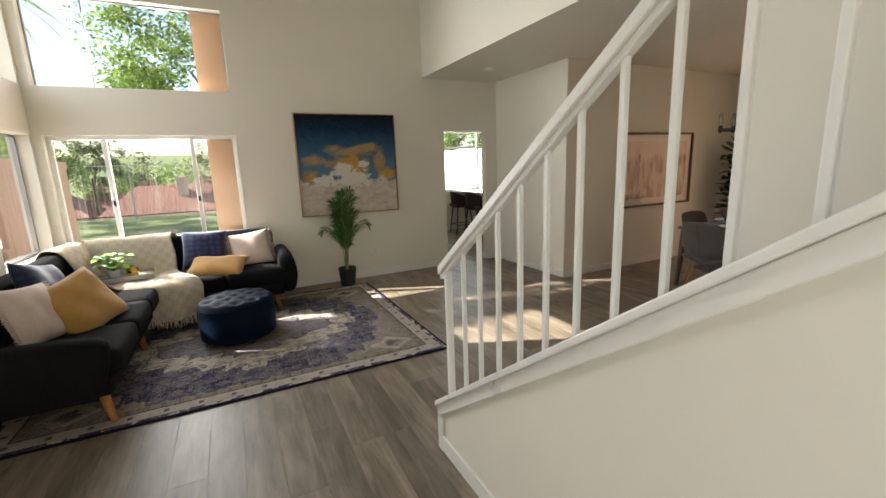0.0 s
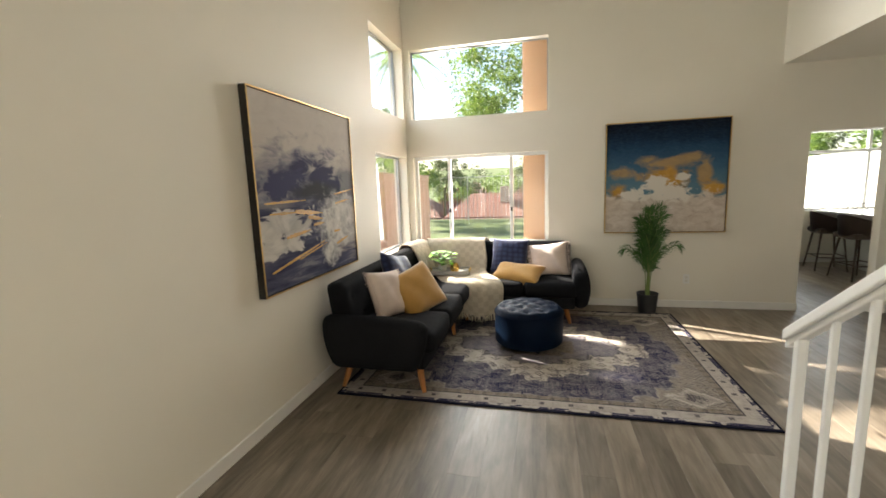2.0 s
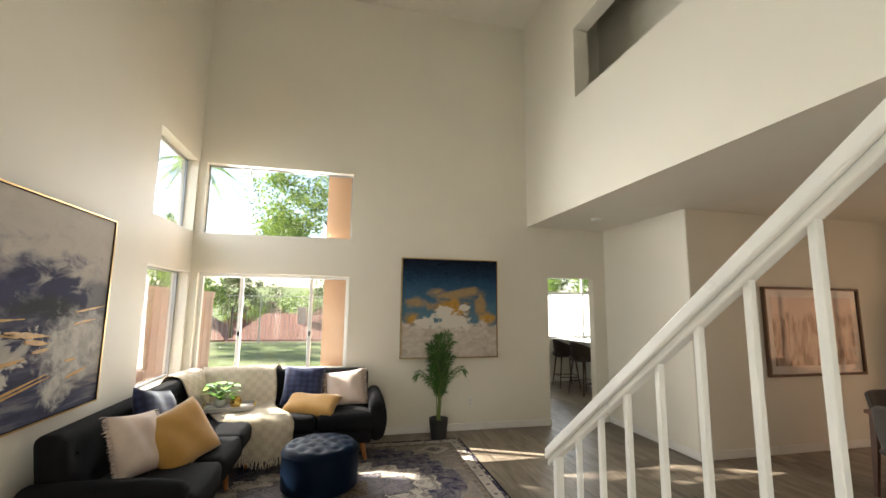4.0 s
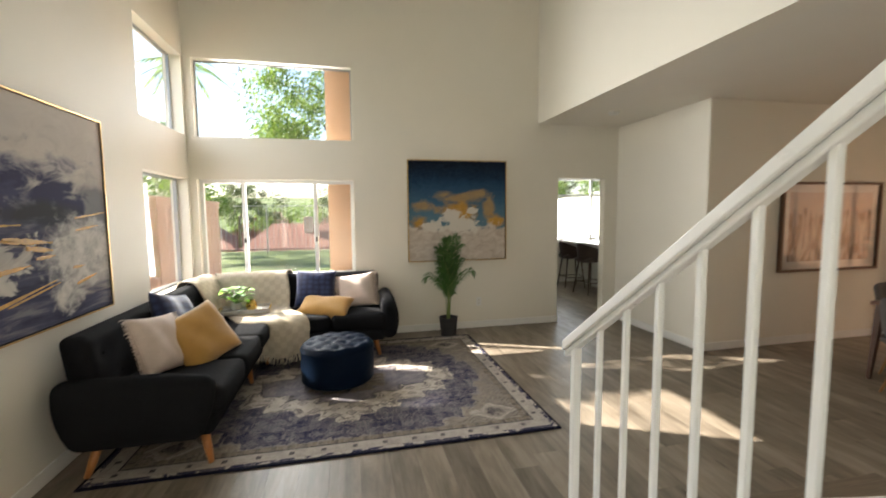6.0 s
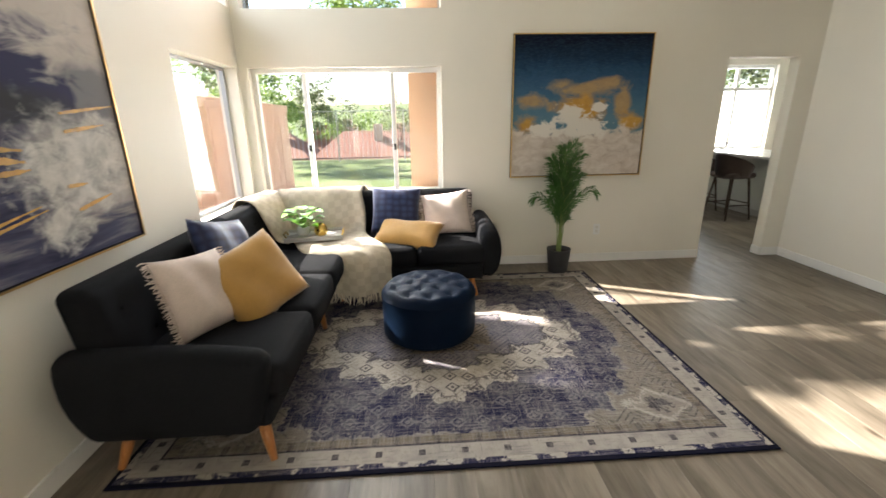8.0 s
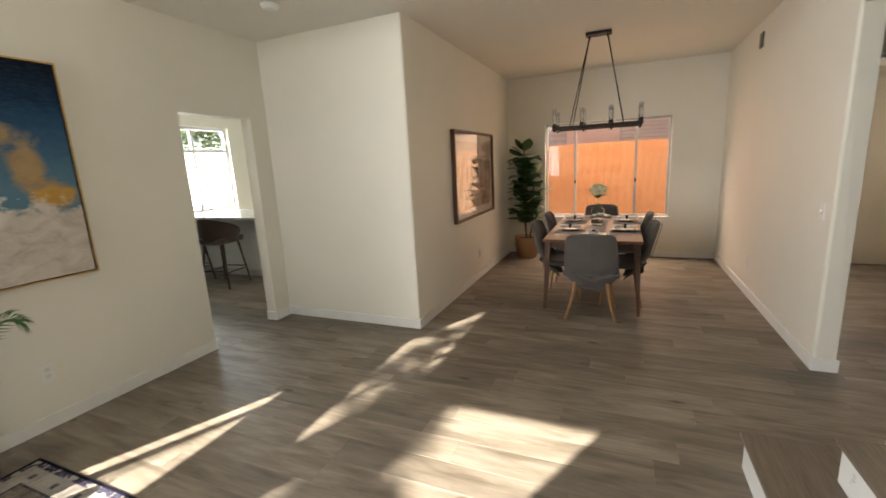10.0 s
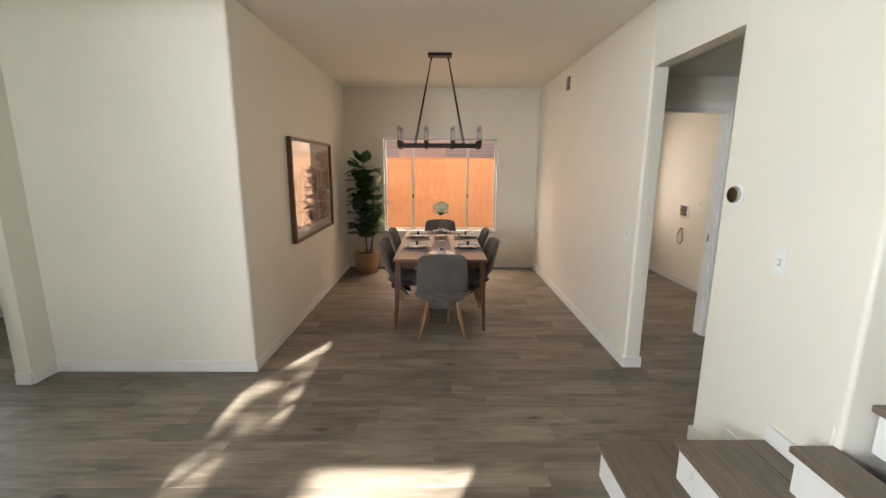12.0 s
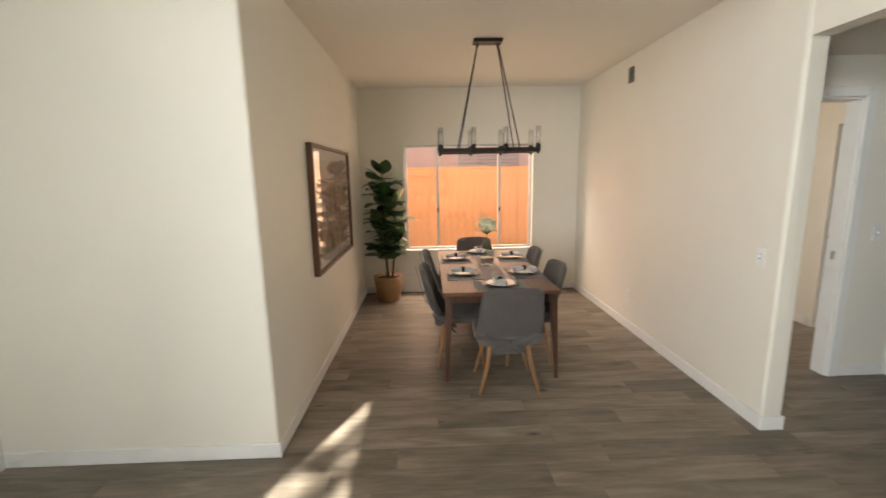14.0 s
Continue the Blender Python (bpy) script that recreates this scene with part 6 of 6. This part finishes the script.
for a in (0.3, 1.6, 2.9, 4.3, 5.4):
    part("leaf", broad_leaf((0, 0, 0.31), (0.12 * math.cos(a), 0.12 * math.sin(a), 0.345), 0.038, 0.15), DARKLEAF, vs, smooth=True)

# chandelier
FIX = plain("dark_bronze_iron", (0.020, 0.015, 0.012), 0.5, 0.6, var=0.25, scale=20)
SHADEGLASS = glass("clear_candle_glass", (0.94, 0.94, 0.94))
chd = thing("chandelier", pose(5.85, 2.975, 0), "dark iron linear chandelier with clear glass cylinders", "chandelier")
part("canopy", boxed(-0.06, 0.06, -0.125, 0.125, LOW - 0.03, LOW - 0.0005, 0.005, 2), FIX, chd)
W2, L2, ZB = 0.13, 0.445, 1.845
for s in (-1, 1):
    part("long_bar", boxed(s * W2 - 0.016, s * W2 + 0.016, -L2, L2, ZB - 0.026, ZB + 0.012, 0.004), FIX, chd)
    part("end_bar", boxed(-W2 + 0.0165, W2 - 0.0165, s * (L2 - 0.016) - 0.016, s * (L2 - 0.016) + 0.016, ZB - 0.026, ZB + 0.012, 0.004), FIX, chd)
    for t in (-1, 1):
        part("rod", tubed([(s * 0.012, t * 0.085, LOW - 0.03), (s * 0.02, t * 0.095, LOW - 0.07), (s * W2, t * 0.26, ZB + 0.03), (s * W2, t * 0.26, ZB)], [0.006, 0.0055, 0.0055, 0.008], 8), FIX, chd)
        part("link", lathed([(0.004, -0.014), (0.011, -0.006), (0.011, 0.006), (0.004, 0.014)], 10, (s * 0.016, t * 0.09, LOW - 0.05)), FIX, chd)
    for y in (-0.425, -0.142, 0.142, 0.425):
        cup = part("candle_cup", lathed([(0.004, -0.045), (0.010, -0.04), (0.016, -0.026), (0.024, 0.012), (0.024, 0.032), (0.020, 0.045), (0.012, 0.046)], 16, (s * W2, y, ZB)), FIX, chd, smooth=True)
        part("glass_cylinder", lathed([(0.0215, 0.047), (0.0225, 0.19), (0.0205, 0.19), (0.0195, 0.049)], 18, (s * W2, y, ZB)), SHADEGLASS, cup, "clear glass cylinder", True)
        part("bulb", lathed([(0.008, 0.046), (0.010, 0.07), (0.013, 0.095), (0.008, 0.135), (0.001, 0.15)], 10, (s * W2, y, ZB)), plain("frosted_bulb", (0.78, 0.76, 0.72), 0.3, var=0.02), cup, "unlit candle bulb", True)

# fiddle-leaf fig in a woven pot
fig = thing("fiddle_leaf_fig", pose(7.45, 4.08, 0), "dark green fiddle-leaf fig in a tan woven pot", "plant")
BASKET, nt, b = shader("tan_woven_basket", 0.8)
wv = node(nt, "ShaderNodeTexWave", Scale=32.0, Distortion=1.0)
wv.bands_direction = "Z"
nt.links.new(coords(nt), wv.inputs["Vector"])
nt.links.new(ramp(nt, wv.outputs["Fac"], [(0.2, (0.30, 0.16, 0.07)), (0.8, (0.48, 0.29, 0.15))]), b.inputs["Base Color"])
bump(nt, b, wv.outputs["Fac"], 0.6, 0.006)
part("pot", lathed([(0.135, 0.0), (0.15, 0.01), (0.185, 0.30), (0.188, 0.335), (0.178, 0.335), (0.162, 0.29)], 32), BASKET, fig, "tan woven pot", True)
part("soil", lathed([(0.02, 0.29), (0.16, 0.292), (0.158, 0.30), (0.02, 0.305)], 24), plain("dark_potting_soil", (0.03, 0.022, 0.016), 0.95, var=0.4, relief=0.8, fine=90), fig)
part("trunk", tubed([(0.0, 0.0, 0.29), (0.01, 0.02, 0.7), (-0.01, 0.03, 1.2), (0.0, 0.02, 1.72)], [0.018, 0.015, 0.012, 0.006], 8), BARK, fig, smooth=True)
part("trunk", tubed([(0.03, -0.05, 0.29), (0.04, -0.09, 0.6), (0.02, -0.12, 1.0), (0.0, -0.10, 1.3)], [0.014, 0.012, 0.009, 0.005], 8), BARK, fig, smooth=True)
rnd = random.Random(9)
for k in range(84):
    if k < 70:
        z = 0.52 + 1.12 * (k / 70)
        base = Vector((0.0, 0.025, z))
    else:
        z = 0.55 + 0.75 * ((k - 70) / 14)
        base = Vector((0.03, -0.10, z))
    a = k * 2.399 + rnd.uniform(-0.3, 0.3)
    el = rnd.uniform(-0.25, 0.95) + (0.4 if z > 1.6 else 0)
    L = rnd.uniform(0.19, 0.27)
    d = Vector((math.cos(a) * math.cos(el) * 0.85, math.sin(a) * math.cos(el), math.sin(el)))
    p = base + d * 0.07
    if (fig.location + p + d * L).y > DIN_L - 0.03 or (fig.location + p + d * L).x > DIN_X - 0.03:
        d = Vector((-abs(d.x), -abs(d.y), d.z))
        p = base + d * 0.07
    st = part("petiole", tubed([tuple(base), tuple(p)], 0.003, 5), PALMSTEM, fig)
    part("leaf", broad_leaf(p, p + d * L, rnd.uniform(0.10, 0.135), rnd.uniform(-0.12, 0.2)), DARKLEAF, st, smooth=True)

# framed print behind glass
FRAMEWOOD = wood("walnut_frame", (0.09, 0.045, 0.022), (0.17, 0.09, 0.05), 1.2, 0.4, axis=0)
prn = thing("framed_print", pose(6.0, DIN_L - 0.001, 1.372), "framed brown abstract print behind reflecting glass", "picture")
PW, PH = 1.49, 1.04
for nm, q in (("frame_top", (-PW / 2, PW / 2, PH / 2 - 0.028, PH / 2)), ("frame_bottom", (-PW / 2, PW / 2, -PH / 2, -PH / 2 + 0.028)), ("frame_side", (-PW / 2, -PW / 2 + 0.028, -PH / 2 + 0.028, PH / 2 - 0.028)), ("frame_side", (PW / 2 - 0.028, PW / 2, -PH / 2 + 0.028, PH / 2 - 0.028))):
    part(nm, boxed(q[0], q[1], -0.05, -0.001, q[2], q[3], 0.003), FRAMEWOOD, prn)
part("mat_board", boxed(-PW / 2 + 0.029, PW / 2 - 0.029, -0.020, -0.004, -PH / 2 + 0.029, PH / 2 - 0.029), plain("cream_mat_board", (0.66, 0.60, 0.55), 0.8, var=0.03), prn)
m_print, nt, b = shader("brown_print", 0.7)
v, x, z = art_coords(nt)
wash = noise_tex(nt, stretched(nt, v, (4.0, 1, 1.0)), 2.6, 5, 0.6, 0.9)
col = ramp(nt, wash, [(0.32, (0.05, 0.028, 0.02)), (0.45, (0.28, 0.17, 0.12)), (0.55, (0.50, 0.37, 0.29)), (0.7, (0.60, 0.49, 0.42))])
col = mix(nt, ramp(nt, maths(nt, "ADD", z, maths(nt, "MULTIPLY", wash, 0.3)), [(0.28, 0.0), (0.36, 1.0)]), col, (0.56, 0.42, 0.36))
nt.links.new(col, b.inputs["Base Color"])
part("print", boxed(-PW / 2 + 0.12, PW / 2 - 0.12, -0.024, -0.0205, -PH / 2 + 0.12, PH / 2 - 0.12), m_print, prn)
GLAZE = glass("picture_glass")
gl = part("glass", boxed(-PW / 2 + 0.029, PW / 2 - 0.029, -0.034, -0.031, -PH / 2 + 0.029, PH / 2 - 0.029), GLAZE, prn)
gl.visible_shadow = False

# air vent high on the wall
vt = thing("wall_vent", pose(6.357, DIN_R + 0.0005, 2.585), "small metal air vent high on the wall", "vent")
part("frame", boxed(-0.05, 0.05, 0.0, 0.012, -0.075, 0.075, 0.003), plain("taupe_vent_metal", (0.17, 0.15, 0.125), 0.5, var=0.08), vt)
for k in range(8):
    part("slat", boxed(-0.042, 0.042, 0.0125, 0.018, -0.066 + k * 0.017, -0.056 + k * 0.017), plain("vent_slat", (0.22, 0.21, 0.2), 0.5, 0.5), vt)

# laundry fittings on the wall behind the hall
wb = thing("washer_box", pose(6.93, -0.43, 1.03, 0, 0, 180), "recessed white washer hookup box with a valve", "hookup box")
part("rim", boxed(-0.11, 0.11, -0.012, -0.0005, -0.10, 0.10, 0.003), VINYL, wb)
# flat dark sheet before the rim, the shade of a hollow put into its colour
part("recess_shade", boxed(-0.08, 0.08, -0.0135, -0.0125, -0.07, 0.07), plain("shadowed_recess", (0.1, 0.09, 0.08), 0.7), wb)
part("valve", tubed([(0.0, -0.014, -0.03), (0.0, -0.05, -0.03), (0.03, -0.06, -0.01)], 0.012, 8), BRASS, wb, "brass valve")
hs = thing("supply_hose", pose(6.92, -0.43, 0.68, 0, 0, 180), "braided steel hose looped on the wall", "hose")
part("hose", tubed([(0.06 * math.sin(a * 0.5), -0.03 - 0.01 * math.sin(a), 0.11 * math.cos(a * 0.5)) for a in [i * 0.9 for i in range(14)]], 0.008, 8), CHROME, hs, smooth=True)
part("hook", boxed(-0.012, 0.012, -0.03, -0.0005, 0.085, 0.11, 0.002), BRASS, hs)
plate("outlet", pose(6.62, -0.43, 1.14, 0, 0, 180), "white outlet beside the washer box", "outlet", "outlet")
hl = thing("ceiling_light", pose(4.25, 0.55, 2.40), "flush round white hall ceiling light", "ceiling light")
part("body", lathed([(0.14, -0.0005), (0.14, -0.02), (0.11, -0.045), (0.03, -0.055)], 28), VINYL, hl, smooth=True)

# ---------------------------------------------------------------- the kitchen beyond the doorway
STOOLCLOTH = fabric("brown_grey_stool_cloth", (0.075, 0.052, 0.043), 260, var=0.25)
DARKLEG = wood("dark_stool_leg", (0.035, 0.018, 0.011), (0.08, 0.042, 0.026), 1.0, 0.4, axis=2)
pen = thing("kitchen_peninsula", pose(5.75, 8.1, 0), "pale kitchen peninsula with an overhanging worktop", "counter")
part("cabinet", boxed(-0.30, 0.42, -1.0, 1.08, 0.1, 0.90, 0.004), plain("pale_cabinet_paint", (0.66, 0.68, 0.66), 0.45, var=0.03), pen)
part("plinth", boxed(-0.28, 0.40, -0.98, 1.08, 0.0, 0.099), plain("plinth_paint", (0.5, 0.5, 0.49), 0.5, var=0.05), pen)
part("worktop", boxed(-0.62, 0.45, -1.05, 1.09, 0.901, 0.94, 0.006, 2), plain("pale_quartz", (0.62, 0.60, 0.57), 0.2, var=0.1, scale=30), pen)


def bar_stool(m):
    c = thing("bar_stool", m, "brown upholstered bar stool with dark wooden legs", "stool", "stools at the peninsula")

    def seat_shape(co, u):
        return Vector((co.x, co.y, co.z - 0.015 * (1 - u.x ** 2)))
    part("seat", rbox(0.44, 0.42, 0.08, 0.035, 8, (0, 0, 0.012), pose(0, 0, 0.66), seat_shape), STOOLCLOTH, c, smooth=True)
    bm = bmesh.new()
    g = []
    for j in range(9):
        row = []
        for i in range(21):
            a = radians(-130 + 260 * i / 20)
            hgt = 0.34 - 0.20 * (abs(i - 10) / 10) ** 1.6
            r = 0.235 + 0.03 * j / 8
            row.append(bm.verts.new((r * math.sin(a), -r * math.cos(a) * 0.95, 0.63 + hgt * j / 8)))
        g.append(row)
    for j in range(8):
        for i in range(20):
            bm.faces.new((g[j][i], g[j][i + 1], g[j + 1][i + 1], g[j + 1][i]))
    bmesh.ops.solidify(bm, geom=list(bm.faces), thickness=0.03)
    bmesh.ops.recalc_face_normals(bm, faces=bm.faces)
    part("backrest", bm, STOOLCLOTH, c, smooth=True)
    for sx in (-1, 1):
        for sy in (-1, 1):
            part("leg", tubed([(sx * 0.15, sy * 0.14, 0.63), (sx * 0.22, sy * 0.21, 0.0)], [0.017, 0.011], 8), DARKLEG, c, smooth=True)
        part("footrest", tubed([(sx * 0.196, -0.19, 0.22), (sx * 0.196, 0.19, 0.22)], 0.009, 8), DARKLEG, c)
    for sy in (-1, 1):
        part("footrest", tubed([(-0.196, sy * 0.19, 0.24), (0.196, sy * 0.19, 0.24)], 0.009, 8), DARKLEG, c)
    return c


st1 = bar_stool(pose(4.98, 7.82, 0, 0, 0, -82))
copy_thing(st1, pose(5.0, 8.55, 0, 0, 0, -98))
bk = thing("wire_basket", pose(5.55, 8.85, 0.9405), "geometric wire basket on the worktop", "basket")
pts = [Vector((0.13 * math.cos(a), 0.13 * math.sin(a), z)) for z, o in ((0.0, 0), (0.12, 0.5)) for a in [(i + o) * math.tau / 5 for i in range(5)]]
for i in range(5):
    part("wire", tubed([pts[i], pts[(i + 1) % 5]], 0.003, 5), BLACK, bk)
    part("wire", tubed([pts[5 + i], pts[5 + (i + 1) % 5]], 0.003, 5), BLACK, bk)
    part("wire", tubed([pts[i], pts[5 + i]], 0.003, 5), BLACK, bk)
    part("wire", tubed([pts[(i + 1) % 5], pts[5 + i]], 0.003, 5), BLACK, bk)

# ---------------------------------------------------------------- the plank floor, last
def plank_material():
    m, nt, b = shader("grey_brown_oak_plank", 0.46, 0, (0.2, 0.16, 0.12), 0.36)
    oi = nt.nodes.new("ShaderNodeObjectInfo")
    ge = nt.nodes.new("ShaderNodeNewGeometry")
    r = maths(nt, "FRACT", maths(nt, "ADD", oi.outputs["Random"], ge.outputs["Random Per Island"]))
    tc = nt.nodes.new("ShaderNodeTexCoord")
    off = nt.nodes.new("ShaderNodeCombineXYZ")
    nt.links.new(maths(nt, "MULTIPLY", r, 37.0), off.inputs[0])
    nt.links.new(maths(nt, "MULTIPLY", r, 91.0), off.inputs[1])
    add = nt.nodes.new("ShaderNodeVectorMath")
    add.operation = "ADD"
    nt.links.new(tc.outputs["Object"], add.inputs[0])
    nt.links.new(off.outputs[0], add.inputs[1])
    v = add.outputs[0]
    grain = noise_tex(nt, stretched(nt, v, (8.5, 0.9, 1)), 2.0, 7, 0.6, 1.3)
    fine = noise_tex(nt, stretched(nt, v, (55, 3.5, 1)), 2.0, 4, 0.65, 0.4)
    blot = noise_tex(nt, stretched(nt, v, (4.0, 1.0, 1)), 1.8, 4, 0.55, 0.4)
    col = ramp(nt, grain, [(0.30, (0.118, 0.092, 0.067)), (0.50, (0.220, 0.181, 0.139)), (0.70, (0.340, 0.290, 0.231))])
    col = mix(nt, 0.14, col, ramp(nt, fine, [(0.35, (0.08, 0.062, 0.047)), (0.65, (0.25, 0.213, 0.172))]))
    col = mix(nt, 0.45, col, ramp(nt, blot, [(0.35, (0.094, 0.075, 0.055)), (0.65, (0.325, 0.275, 0.218))]))
    shade = ramp(nt, r, [(0.0, 0.76), (0.5, 0.98), (1.0, 1.18)])
    col = mix(nt, 1.0, col, shade, "MULTIPLY")
    # knots
    vo = node(nt, "ShaderNodeTexVoronoi", Scale=1.6)
    nt.links.new(stretched(nt, v, (2.6, 1.0, 1)), vo.inputs["Vector"])
    col = mix(nt, ramp(nt, vo.outputs["Distance"], [(0.025, 0.8), (0.10, 0.0)]), col, (0.045, 0.03, 0.02))
    nt.links.new(col, b.inputs["Base Color"])
    nt.links.new(ramp(nt, fine, [(0.3, 0.34), (0.7, 0.50)]), b.inputs["Roughness"])
    bump(nt, b, maths(nt, "ADD", fine, maths(nt, "MULTIPLY", grain, 0.5)), 0.12, 0.002)
    return m


PLANK = plank_material()
floor_slab = part("floor", boxed(LEFT - 0.17, DIN_X + 0.13, -2.11, 9.34, -0.14, -0.0075), plain("dark_underlay", (0.07, 0.055, 0.042), 0.9))
tagged(floor_slab, "grey-brown oak plank floor", "floor", kind="structure")
PWID, PLEN = 0.182, 1.22
shared = {}
rnd = random.Random(2)


def plank_mesh(length):
    key = round(length, 2)
    if key not in shared:
        bm = boxed(-PWID / 2 + 0.0002, PWID / 2 - 0.0002, 0.0002, key - 0.0002, -0.007, 0.0, 0.0007)
        me = bpy.data.meshes.new("plank")
        bm.to_mesh(me)
        bm.free()
        me.materials.append(PLANK)
        shared[key] = me
    return shared[key]


rest = bmesh.new()
count = 0
x = LEFT + PWID / 2
while x < DIN_X:
    y = -2.0 - PLEN * round(rnd.random(), 1)
    y_end = 6.0 if x < 3.1 else 9.2
    while y < y_end:
        y0, y1 = max(y, -2.0), min(y + PLEN, y_end)
        if y1 - y0 > 0.03:
            near_walk = 1.2 < y0 + 0.6 < 6.2 and x < 5.9
            if near_walk and count < 300:
                ob = new("plank", plank_mesh(y1 - y0))
                ob.parent = floor_slab
                ob.matrix_basis = pose(x, y0, 0)
                count += 1
            else:
                vsq = [rest.verts.new((x + sx * (PWID / 2 - 0.0004), yy, zz)) for zz in (-0.007, 0.0) for yy in (y0 + 0.0006, y1 - 0.0006) for sx in (-1, 1)]
                for q in ((4, 5, 7, 6), (0, 1, 5, 4), (2, 6, 7, 3), (0, 4, 6, 2), (1, 3, 7, 5)):
                    rest.faces.new([vsq[i] for i in q])
        y += PLEN
    x += PWID
tagged(part("planks", rest, PLANK, floor_slab), kind="stuff")
